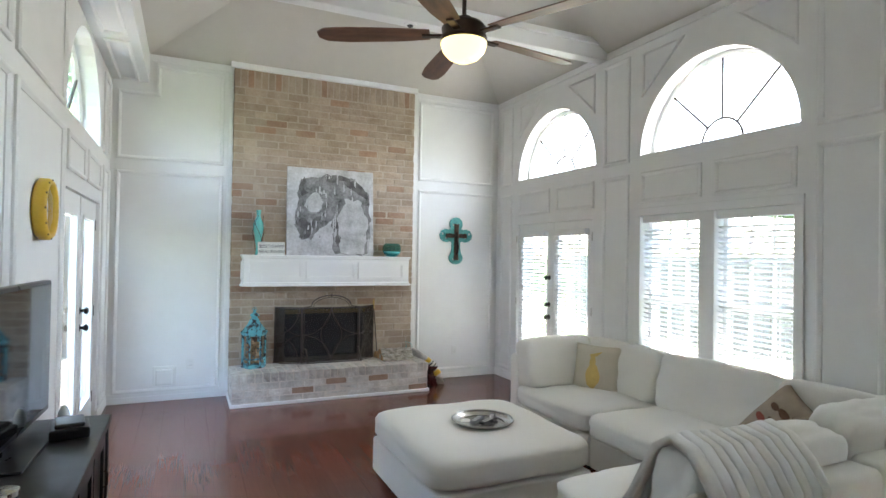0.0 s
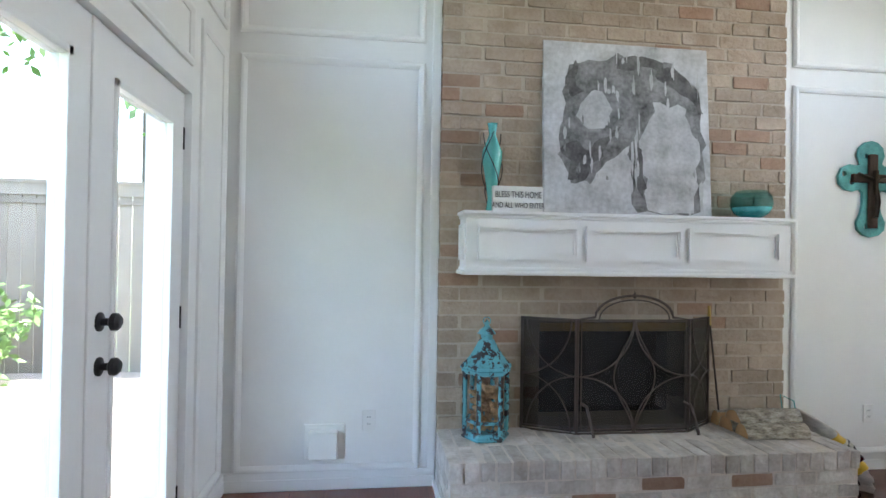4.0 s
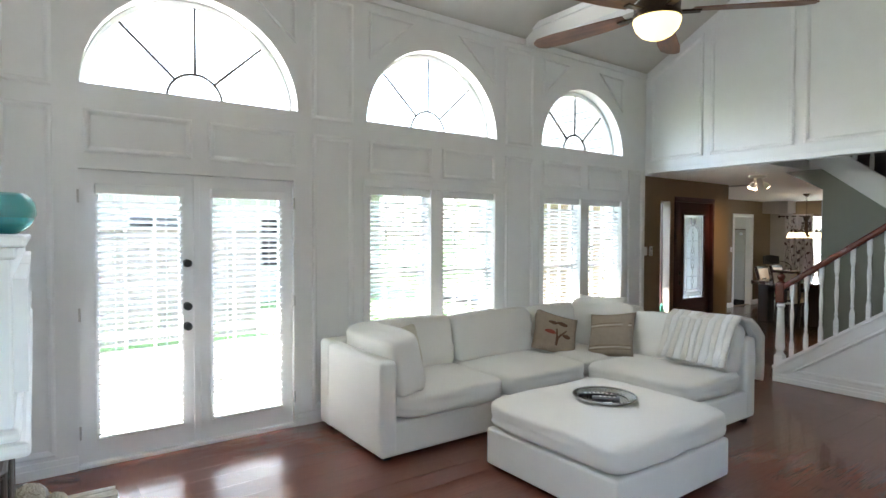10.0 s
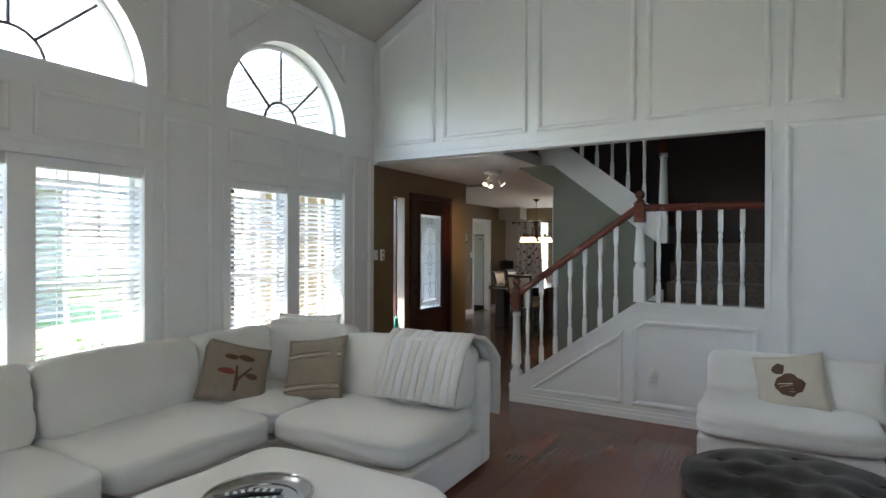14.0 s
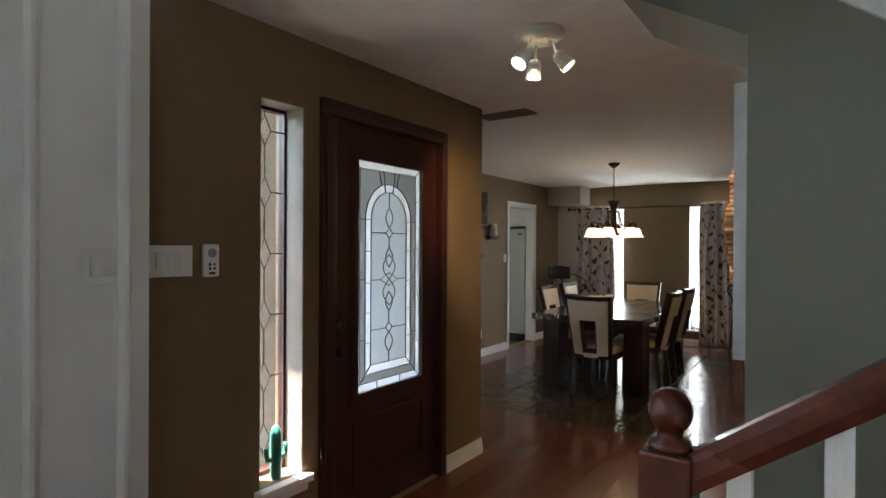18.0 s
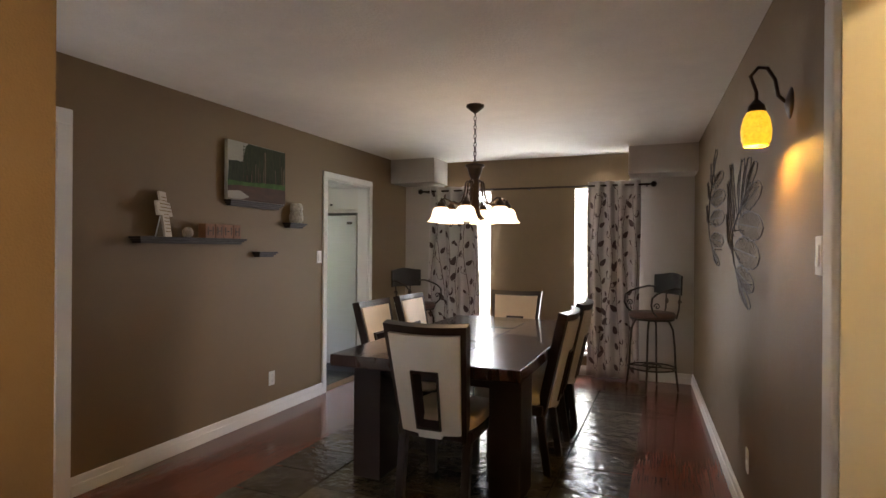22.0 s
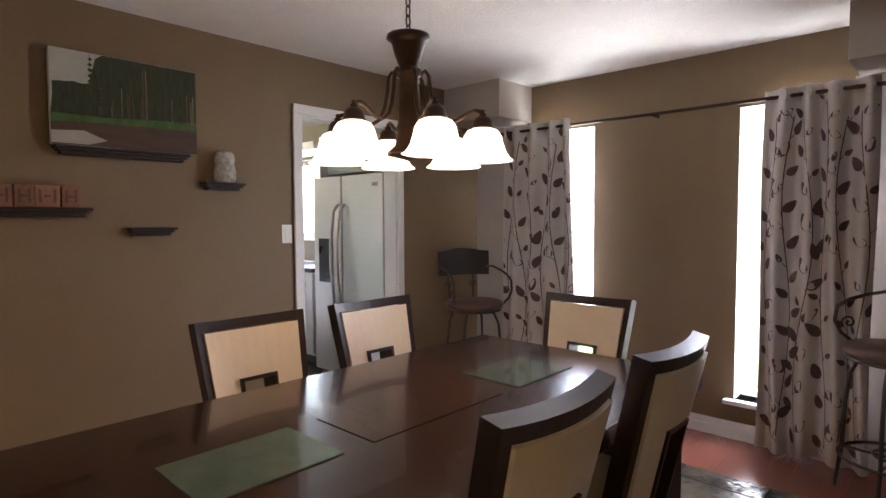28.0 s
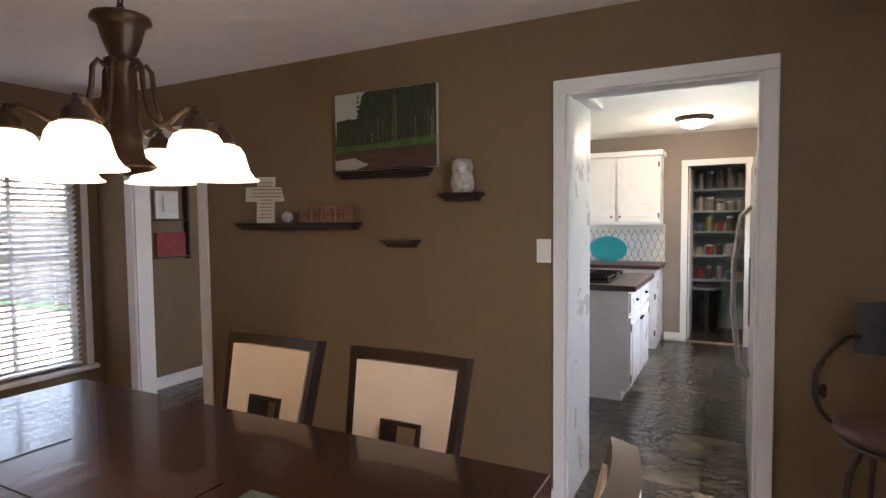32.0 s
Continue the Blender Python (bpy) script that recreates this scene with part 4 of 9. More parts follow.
# ---- skirtings and wall panelling ----
def skirting(axis, pos, out, spans, h=0.105, mat=None):
    for u0, u1 in spans:
        a, b = (pos, pos + out * 0.016) if out > 0 else (pos + out * 0.016, pos)
        a2, b2 = (pos, pos + out * 0.022) if out > 0 else (pos + out * 0.022, pos)
        sp = [(a, b, u0, u1, 0.0, h), (a2, b2, u0, u1, 0.0, h * 0.62)]
        if axis == "y":
            sp = [(s[2], s[3], s[0], s[1], s[4], s[5]) for s in sp]
        setting("baseboard", boxes(*sp, bevel=0.004), mat or TRIM, "white painted baseboard", "baseboard")


skirting("x", E, -1, [(6.05, N), (-0.3, 4.52)])
skirting("y", N, -1, [(W, 0.49), (2.70, E)])
skirting("x", W, 1, [(5.94, N), (S, 4.26)])
skirting("y", S, 1, [(W, 0.2)])
skirting("y", SP, 1, [(0.2, 2.33)], 0.085)
skirting("x", FE, -1, [(DN, -2.255), (-1.175, S)])
skirting("x", DE, -1, [(DS, -7.275), (-6.345, -3.945), (-3.065, DN)], 0.108)
skirting("y", DN, -1, [(FE, DE)])
skirting("y", DS, 1, [(2.58, DE)], 0.108)
bb = setting("baseboard", boxes((0, 0.016, DS, -3.745, 0, 0.108), (0, 0.022, DS, -3.745, 0, 0.07), (0, 0.016, -2.695, -1.42, 0, 0.105), bevel=0.004), TRIM, "white painted baseboard", "baseboard")
bb.matrix_basis = c.matrix_basis.copy()
skirting("x", KE, -1, [(-6.57, -6.40), (-7.35, -7.29)])
skirting("y", DN, -1, [(5.95, 8.2)])
# north wall panels
for x0, x1 in ((W + 0.06, 0.40), (2.77, 3.88)):
    ring_moulding("y", N, -1, rect(x0, x1, 0.10, 2.47))
    ring_moulding("y", N, -1, rect(x0, x1, 2.59, 3.62) if x0 > 0 else [(x0, 2.59), (x1, 2.59), (x1, 3.62), (-0.28, 3.62), (-0.28, 3.32), (x0, 3.32)])
setting("trim", boxes((W, 0.48, N - 0.02, N, 3.66, 3.73), (2.69, E, N - 0.02, N, 3.66, 3.73), bevel=0.005), TRIM, "white cornice strip under the ceiling", "trim")
setting("trim", boxes((E - 0.02, E, S, N, 3.66, 3.73), bevel=0.005), TRIM, "white cornice strip under the ceiling", "trim")
# east wall panels
for y0, y1 in ((6.17, 6.46), (4.00, 4.38), (1.78, 2.20), (-0.24, 0.06)):
    ring_moulding("x", E, -1, rect(y0, y1, 0.13, 2.44))
    if y1 - y0 > 0.35 or y0 > 6:
        ring_moulding("x", E, -1, rect(y0, y1, 2.56, 3.60))
for a, b in ARCHES:
    m = (a + b) / 2
    ring_moulding("x", E, -1, rect(a + 0.02, m - 0.06, 2.15, 2.44))
    ring_moulding("x", E, -1, rect(m + 0.06, b - 0.02, 2.15, 2.44))
    ring_moulding("x", E, -1, [(a + 0.02, 3.16), (a + 0.02, 3.58), (m - 0.25, 3.58)], 0.025)
    ring_moulding("x", E, -1, [(b - 0.02, 3.16), (b - 0.02, 3.58), (m + 0.25, 3.58)], 0.025)
# west wall panels
for y0, y1 in ((6.03, 6.47), (3.0, 4.14), (1.55, 2.9), (-0.2, 1.45)):
    ring_moulding("x", W, 1, rect(y0, y1, 0.13, 2.44))
    ring_moulding("x", W, 1, rect(y0, y1, 2.56, 3.34))
for y0, y1 in ((4.28, 5.03), (5.13, 5.90)):
    ring_moulding("x", W, 1, rect(y0, y1, 2.17, 2.44))
# south gable panels
for x0, x1 in ((3.17, 3.88), (2.16, 3.08), (1.17, 2.06), (0.17, 1.08), (-0.29, 0.07)):
    h0, h1 = [WALL_H + PITCH * min(E - x, x + 0.36) - 0.12 for x in (x0, x1)]
    if x0 < RIDGE_X < x1:
        loop = [(x0, 2.57), (x1, 2.57), (x1, h1), (RIDGE_X, RIDGE_Z - 0.12), (x0, h0)]
    else:
        loop = [(x0, 2.57), (x1, 2.57), (x1, h1), (x0, h0)]
    ring_moulding("y", S, 1, loop, 0.045)
ring_moulding("y", S, 1, rect(W + 0.05, 0.07, 0.13, 2.44), 0.045)

for k in range(5):
    y0 = S + 0.15 + 1.36 * k
    ring_moulding("z", 3.42, -1, rect(W + 0.07, -0.44, y0, y0 + 1.2), 0.03)
setting("trim", boxes((0.2, E - 0.03, S - 0.12, S + 0.012, 2.415, 2.47), (0.155, 0.2, S - 0.12, S + 0.012, 1.0, 2.47), bevel=0.005), TRIM, "white trim round the wide opening", "trim")
# ---- fireplace ----
fire = thing("fireplace", "washed brick chimney breast with raised brick hearth", "fireplace", kind="structure")
CX0, CX1, CY = 0.492, 2.682, 6.505
part("chimney_core", slab("y", CY + 0.006, 0.3, rect(CX0 + 0.005, CX1 - 0.005, 0.26, 3.72), [rect(1.10, 2.07, 0.34, 0.96)]), MORTAR, fire, "mortar joints")
part("firebox", boxes((1.04, 2.13, 6.95, 7.0, 0.30, 1.04), (1.04, 1.10, 6.6, 7.0, 0.30, 1.04), (2.07, 2.13, 6.6, 7.0, 0.30, 1.04), (1.04, 2.13, 6.6, 7.0, 0.96, 1.04), (1.04, 2.13, 6.6, 7.0, 0.27, 0.335)), SOOT, fire, "sooty firebox")
part("damper_trim", boxes((1.10, 2.07, CY - 0.012, CY + 0.012, 0.905, 0.955), bevel=0.004), BRASS, fire, "brass strip over the firebox")
part("hearth_core", boxes((0.500, 2.692, 5.969, CY + 0.1, 0, 0.3375)), shader("pale_mortar", (0.66, 0.60, 0.54), 0.95, vary=0.1, scale=8, bump=0.5, bump_scale=140), fire, "mortar joints")
setting("trim", boxes((0.478, 2.714, 5.945, 5.965, 0, 0.035), (0.478, 0.498, 5.965, N, 0, 0.035), (2.694, 2.714, 5.965, N, 0, 0.035), bevel=0.004), TRIM, "white strip at the foot of the hearth", "trim")
setting("trim", boxes((CX0 - 0.035, CX1 + 0.035, CY - 0.03, N, 3.70, 3.765), bevel=0.006), TRIM, "white crown strip over the brick", "trim")
setting("trim", boxes((CX0 - 0.05, CX0, N - 0.022, N, 0.1, 3.70), (CX1, CX1 + 0.05, N - 0.022, N, 0.1, 3.70), bevel=0.004), TRIM, "white strip beside the brick", "trim")

# ---- sofa, ottoman ----
def sofa_module(name, label, x0, x1, y0, y1, seat, backs, arms=(), group="sectional sofa units"):
    t = thing(name, label, "sofa", group=group)
    part("base", boxes((x0 + 0.006, x1 - 0.006, y0 + 0.006, y1 - 0.006, 0.03, 0.27), bevel=0.02, seg=3), LINEN, t)
    for fx, fy in ((x0 + 0.08, y0 + 0.08), (x1 - 0.08, y0 + 0.08), (x0 + 0.08, y1 - 0.08), (x1 - 0.08, y1 - 0.08)):
        part("foot", boxes((fx - 0.03, fx + 0.03, fy - 0.03, fy + 0.03, 0, 0.03)), BLACKWOOD, t)
    sx0, sx1, sy0, sy1 = seat
    part("seat_cushion", cushion(sx1 - sx0, sy1 - sy0, 0.20, seed=x0 + y0, power=0.16, wrinkle=0.008), LINEN, t, smooth=True, m=pose((sx0 + sx1) / 2, (sy0 + sy1) / 2, 0.365))
    for n, a, mat in backs:
        part(n, a, mat, t, smooth=True)
    return t


def placed(bm, m):
    bmesh.ops.transform(bm, matrix=m, verts=bm.verts[:])
    return bm


def back_x(x, y0, y1, seed):
    """A back cushion that leans on an east-side frame."""
    return placed(cushion(0.24, y1 - y0, 0.46, seed=seed, wrinkle=0.01), pose(x, (y0 + y1) / 2, 0.635, 0, 12, 0))


def back_y(y, x0, x1, seed):
    return placed(cushion(x1 - x0, 0.24, 0.46, seed=seed, wrinkle=0.01), pose((x0 + x1) / 2, y, 0.635, 12, 0, 0))


def frame_box(x0, x1, y0, y1, h):
    return boxes((x0, x1, y0, y1, 0.03, h), bevel=0.04, seg=4)


SXF, SXB, SYB = 2.85, 3.90, 1.2
sofa_module("sofa_unit", "white linen sofa end unit with one arm", SXF, SXB, 3.2, 4.345, (2.79, 3.70, 3.21, 4.21),
            [("back_frame", frame_box(3.72, SXB, 3.2, 4.345, 0.73), LINEN), ("arm", frame_box(SXF - 0.005, 3.73, 4.21, 4.35, 0.715), LINEN),
             ("back_cushion", back_x(3.62, 3.21, 4.18, 1.0), LINEN), ("bolster", placed(cushion(0.72, 0.25, 0.46, seed=7), pose(3.20, 4.11, 0.655, -13, 0, 0)), LINEN)])
sofa_module("sofa_unit", "white linen armless sofa unit", SXF, SXB, 2.2, 3.2, (2.79, 3.70, 2.21, 3.20),
            [("back_frame", frame_box(3.72, SXB, 2.2, 3.2, 0.74), LINEN), ("back_cushion", back_x(3.62, 2.21, 3.19, 2.0), LINEN)])
sofa_module("sofa_unit", "white linen corner sofa unit", SXF, SXB, SYB, 2.2, (2.86, 3.70, 1.40, 2.20),
            [("back_frame", frame_box(3.72, SXB, SYB, 2.2, 0.74), LINEN), ("back_frame", frame_box(SXF, 3.72, SYB, SYB + 0.17, 0.74), LINEN),
             ("back_cushion", back_x(3.62, 1.55, 2.19, 3.0), LINEN), ("back_cushion", placed(cushion(0.78, 0.24, 0.50, seed=4, wrinkle=0.01), pose(3.22, 1.47, 0.66, 12, 0, 0)), LINEN)])
sofa_module("sofa_unit", "white linen armless sofa unit at the open end", 1.81, SXF, SYB, 2.2, (1.81, 2.84, 1.40, 2.26),
            [("back_frame", frame_box(1.81, SXF, SYB, SYB + 0.17, 0.72), LINEN), ("back_cushion", back_y(1.47, 1.84, 2.84, 5.0), LINEN)])
ott = thing("ottoman", "large square white linen ottoman", "ottoman")
part("base", boxes((1.325, 2.405, 2.61, 3.775, 0.03, 0.28), bevel=0.02, seg=3), LINEN, ott)
part("top_cushion", cushion(1.135, 1.215, 0.22, seed=9, power=0.2, wrinkle=0.006, cut=14), LINEN, ott, smooth=True, m=pose(1.865, 3.19, 0.38))
for fx in (1.42, 2.31):
    for fy in (2.71, 3.67):
        part("foot", boxes((fx - 0.03, fx + 0.03, fy - 0.03, fy + 0.03, 0, 0.03)), BLACKWOOD, ott)
chair = sofa_module("armchair", "white linen armless chair against the wall", -0.42, 0.58, -0.24, 0.70, (-0.42, 0.58, -0.05, 0.76),
                    [("back_frame", frame_box(-0.42, 0.58, -0.24, -0.08, 0.66), LINEN), ("back_cushion", placed(cushion(0.96, 0.22, 0.31, seed=12), pose(0.08, 0.02, 0.57, 14, 0, 0)), LINEN)], group="")
chair["category"] = "chair"

# ---- dining table and chairs ----
table = thing("dining_table", "dark cherry dining table with inset green glass tiles", "table")
part("tabletop", boxes((3.48, 4.595, -6.70, -4.60, 0.702, 0.768), bevel=0.006), TABLEWOOD, table)
for y0, y1 in ((-5.02, -4.86), (-6.58, -6.44)):
    for x0, x1 in ((3.53, 3.71), (4.38, 4.56)):
        part("leg", boxes((x0, x1, y0 - 0.05, y1 + 0.05, 0, 0.702), bevel=0.004), ESPRESSO, table)
    part("apron", boxes((3.71, 4.38, y0, y1, 0.60, 0.702)), ESPRESSO, table)


def dining_chair():
    c = thing("dining_chair", "espresso wood dining chair with cream leather back", "chair", group="chairs round the table")
    part("seat", placed(cushion(0.44, 0.45, 0.10, seed=1, power=0.3, wrinkle=0.002, cut=6), pose(0, 0, 0.455)), CREAM, c, smooth=True)
    part("seat_frame", boxes((-0.215, 0.215, -0.23, 0.23, 0.36, 0.42), bevel=0.006), ESPRESSO, c)
    for x in (-0.185, 0.185):
        part("leg", boxes((x - 0.022, x + 0.022, 0.18, 0.224, 0, 0.36), bevel=0.004), ESPRESSO, c)
        part("leg", placed(boxes((x - 0.022, x + 0.022, -0.022, 0.022, 0, 0.38), bevel=0.004), pose(0, -0.26, 0, -8, 0, 0)), ESPRESSO, c)
    lean = pose(0, -0.20, 0.37, 13, 0, 0)

    def curved(x0, x1, z0, z1, y0, y1, n=8):
        bm = bmesh.new()
        rows = []
        for k in range(n + 1):
            x = x0 + (x1 - x0) * k / n
            bow = 0.035 * (1 - (x / 0.26) ** 2)
            rows.append([bm.verts.new((x, y - bow, z)) for y, z in ((y0, z0), (y1, z0), (y1, z1), (y0, z1))])
        for a, b in zip(rows, rows[1:]):
            for k in range(4):
                bm.faces.new((a[k], a[(k + 1) % 4], b[(k + 1) % 4], b[k]))
        bm.faces.new(rows[0])
        bm.faces.new(rows[-1][::-1])
        return bm

    def taper(bm):
        for v in bm.verts:
            v.co.x *= 0.75 + 0.18 * v.co.z / 0.64
        return bm

    part("back_frame", placed(taper(curved(-0.25, 0.25, 0.60, 0.64, -0.035, 0.02)), lean), ESPRESSO, c)
    for s in (-1, 1):
        part("back_post", placed(taper(curved(min(s * 0.218, s * 0.25), max(s * 0.218, s * 0.25), 0.0, 0.60, -0.035, 0.02, 2)), lean), ESPRESSO, c)
    for n, mat, y0, y1 in (("back_pad", CREAM, 0.0, 0.028), ("back_panel", IVORY, -0.045, 0.0)):
        bm = curved(-0.216, 0.216, 0.40, 0.595, y0, y1)
        for q in (curved(-0.216, -0.085, 0.05, 0.40, y0, y1, 4), curved(0.085, 0.216, 0.05, 0.40, y0, y1, 4), curved(-0.085, 0.085, 0.03, 0.085, y0, y1, 4)):
            me = bpy.data.meshes.new("t")
            q.to_mesh(me)
            q.free()
            bm.from_mesh(me)
            bpy.data.meshes.remove(me)
        part(n, placed(taper(bm), lean), mat, c, "cream leather pad" if n == "back_pad" else "ivory leather panel")
    part("slot_frame", placed(taper(slab("y", -0.086, 0.098, rect(-0.09, 0.09, 0.078, 0.405), [rect(-0.076, 0.076, 0.092, 0.391)])), lean), ESPRESSO, c)
    return c


dc = dining_chair()
dc.matrix_basis = pose(3.955, -4.85, 0, 0, 0, 180)
for x, y, a in ((4.10, -6.575, 0), (4.475, -5.505, 90), (4.47, -6.127, 90), (3.735, -5.455, -90), (3.73, -6.12, -90)):
    copy_thing(dc, pose(x, y, 0, 0, 0, a))


# ---- things round the fireplace ----
def patch(loop, thick, axis="y", pos=0.0):
    return slab(axis, pos, thick, loop)


def blob(cx, cz, rx, rz, n=16, seed=0.0, rag=0.25):
    out = []
    for k in range(n):
        a = 2 * math.pi * k / n
        f = 1 + rag * noise.noise(Vector((math.cos(a) * 1.7 + seed, math.sin(a) * 1.7, seed)))
        out.append((cx + rx * f * math.cos(a), cz + rz * f * math.sin(a)))
    return out


def lettering(text, size, material, parent, m, name="lettering", extrude=0.001):
    cu = bpy.data.curves.new(name, "FONT")
    cu.body, cu.size, cu.extrude, cu.align_x, cu.align_y = text, size, extrude, "CENTER", "CENTER"
    tmp = new("tmp", cu)
    me = bpy.data.meshes.new_from_object(tmp.evaluated_get(bpy.context.evaluated_depsgraph_get()))
    bpy.data.objects.remove(tmp)
    me.materials.append(material)
    ob = new(name, me)
    ob.parent, ob.matrix_basis = parent, m
    return ob


mantel = thing("mantel_shelf", "white panelled box mantel on the brick chimney", "mantel")
MY = 6.285
MX0, MX1 = 0.612, 2.560
part("body", boxes((MX0, MX1, MY + 0.02, CY, 1.265, 1.575), bevel=0.004), TRIM, mantel)
part("top_board", boxes((MX0 - 0.008, MX1 + 0.008, MY + 0.012, CY, 1.555, 1.575), (MX0 - 0.018, MX1 + 0.018, MY, CY, 1.574, 1.594), bevel=0.005), TRIM, mantel, "thin white shelf board")
part("bottom_moulding", boxes((MX0 - 0.008, MX1 + 0.008, MY + 0.010, CY, 1.262, 1.285), (MX0 - 0.022, MX1 + 0.022, MY - 0.003, CY, 1.240, 1.264), bevel=0.008), TRIM, mantel, "white bottom moulding")
MW = (MX1 - MX0 - 0.215) / 3
for k in range(3):
    x0 = MX0 + 0.07 + (MW + 0.0375) * k
    x1 = x0 + MW
    for d, e, o in ((0.0, 0.022, 0.0), (0.020, 0.034, 0.008)):
        part("panel_moulding", slab("y", MY + o, 0.022, rect(x0 + d, x1 - d, 1.325 + d, 1.520 - d), [rect(x0 + e, x1 - e, 1.325 + e, 1.520 - e)]), TRIM, mantel)
part("panel_moulding", slab("x", MX0 - 0.016, 0.018, rect(MY + 0.06, CY - 0.05, 1.32, 1.52), [rect(MY + 0.08, CY - 0.07, 1.34, 1.50)]), TRIM, mantel)

canvas_mat = shader("grey_abstract_paint", (0.50, 0.49, 0.485), 0.8, vary=0.4, scale=4.5, fine=34, other=(0.74, 0.74, 0.755), bump=0.2, bump_scale=90)
INK = shader("charcoal_brushwork", (0.05, 0.046, 0.043), 0.8, vary=0.7, scale=9, fine=50, other=(0.20, 0.19, 0.185))
GREYWASH = shader("pale_grey_brushwork", (0.42, 0.41, 0.40), 0.8, vary=0.3, scale=8, fine=44, other=(0.66, 0.65, 0.65))
pic = thing("canvas_painting", "large square abstract canvas in greys and black", "painting", m=pose(1.615, 6.428, 1.594, -4, 0, 0))
part("canvas", boxes((-0.522, 0.522, 0.0, 0.035, 0, 1.045), bevel=0.003), canvas_mat, pic)
MIDWASH = shader("mid_grey_brushwork", (0.10, 0.096, 0.092), 0.8, vary=0.75, scale=7, fine=40, other=(0.40, 0.39, 0.385))


def ragged(loop, seed, rag=0.014, n=5):
    """The loop with its sides broken up like the edge of a dry brush."""
    out = []
    for (a0, b0), (a1, b1) in zip(loop, loop[1:] + loop[:1]):
        for k in range(n):
            f = k / n
            u, v = a0 + (a1 - a0) * f, b0 + (b1 - b0) * f
            q = Vector((u * 13 + seed, v * 13, seed))
            out.append((min(0.518, max(-0.518, u + rag * 1.6 * noise.noise(q))), min(1.017, max(0.003, v + rag * 1.6 * noise.noise(q + Vector((7, 3, 1)))))))
    return out


masses = (([(-0.36, 0.90), (-0.40, 0.62), (-0.44, 0.36), (-0.36, 0.20), (-0.24, 0.18), (-0.10, 0.34), (0.0, 0.44), (0.02, 0.24), (0.04, 0.02), (0.44, 0.02), (0.50, 0.40), (0.46, 0.72), (0.30, 0.95), (-0.05, 0.98)], MIDWASH, 1),
          ([(0.06, 0.46), (0.12, 0.04), (0.40, 0.03), (0.46, 0.42), (0.36, 0.66), (0.18, 0.70)], GREYWASH, 2),
          ([(-0.28, 0.72), (-0.33, 0.60), (-0.26, 0.52), (-0.17, 0.54), (-0.10, 0.64), (-0.15, 0.74)], GREYWASH, 3),
          ([(-0.42, 0.40), (-0.38, 0.24), (-0.26, 0.20), (-0.22, 0.30), (-0.10, 0.42), (-0.04, 0.56), (-0.12, 0.48), (-0.24, 0.40), (-0.33, 0.44)], INK, 4),
          ([(-0.34, 0.92), (-0.28, 0.72), (-0.36, 0.70), (-0.38, 0.84)], INK, 5),
          ([(-0.08, 0.98), (-0.04, 0.90), (0.16, 0.90), (0.28, 0.80), (0.42, 0.70), (0.47, 0.66), (0.46, 0.78), (0.32, 0.92), (0.12, 0.98)], INK, 6),
          ([(0.00, 0.42), (0.03, 0.20), (0.10, 0.10), (0.08, 0.30), (0.06, 0.44)], INK, 7))
for k, (loop, mat, sd) in enumerate(masses):
    part("brush_stroke", slab("y", -0.0006 - 0.0005 * k, 0.0005, ragged(loop, sd * 3.1, 0.03)), mat, pic)
rb = random.Random(17)
for k in range(60):
    cx, cz = rb.uniform(-0.42, 0.46), rb.uniform(0.05, 0.97)
    tall = 1 if cx > 0 else 0.5
    part("brush_stroke", slab("y", -0.0044 - 0.00008 * k, 0.0004, blob(cx, cz, 0.004 + 0.007 * rb.random(), (0.03 + 0.07 * rb.random()) * tall, 12, k * 1.7, 0.8)), (GREYWASH, GREYWASH, MIDWASH, GREYWASH)[k % 4] if cx < 0.02 else GREYWASH, pic)

vase = thing("vase", "tall turquoise vase with dark swirling lines", "vase", m=pose(0.775, 6.41, 1.594))
part("body", lathe([(0.035, 0), (0.03, 0.02), (0.022, 0.07), (0.04, 0.2), (0.058, 0.3), (0.056, 0.35), (0.03, 0.41), (0.02, 0.44), (0.026, 0.49), (0.03, 0.505), (0.022, 0.505)], 24), TEAL, vase, smooth=True)
for s in range(4):
    part("swirl", tube([((0.012 + 0.05 * math.sin(math.pi * min(1, (0.05 + 0.4 * k / 14) / 0.62)) ** 1.0) * math.cos(1.57 * s + k * 0.22 * (1 if s % 2 else -1)), (0.012 + 0.05 * math.sin(math.pi * min(1, (0.05 + 0.4 * k / 14) / 0.62))) * math.sin(1.57 * s + k * 0.22 * (1 if s % 2 else -1)), 0.05 + 0.4 * k / 14) for k in range(15)], 0.003, 5), BLACKMETAL, vase)
sign = thing("wooden_sign", "white box sign lettered in black capitals", "sign", m=pose(0.915, 6.345, 1.594, 0, 0, 0))
part("board", boxes((-0.145, 0.145, 0.0, 0.035, 0, 0.145), bevel=0.003), PLASTIC, sign)
lettering("BLESS THIS HOME", 0.050, BLACKPLASTIC, sign, pose(0, -0.001, 0.096, 90, 0, 0) @ Matrix.Diagonal((0.68, 1, 1, 1)))
lettering("AND ALL WHO ENTER", 0.0434, BLACKPLASTIC, sign, pose(0, -0.001, 0.036, 90, 0, 0) @ Matrix.Diagonal((0.68, 1, 1, 1)))
bowl = thing("glass_bowl", "round turquoise glass bowl fading to clear", "bowl", m=pose(2.36, 6.38, 1.594))
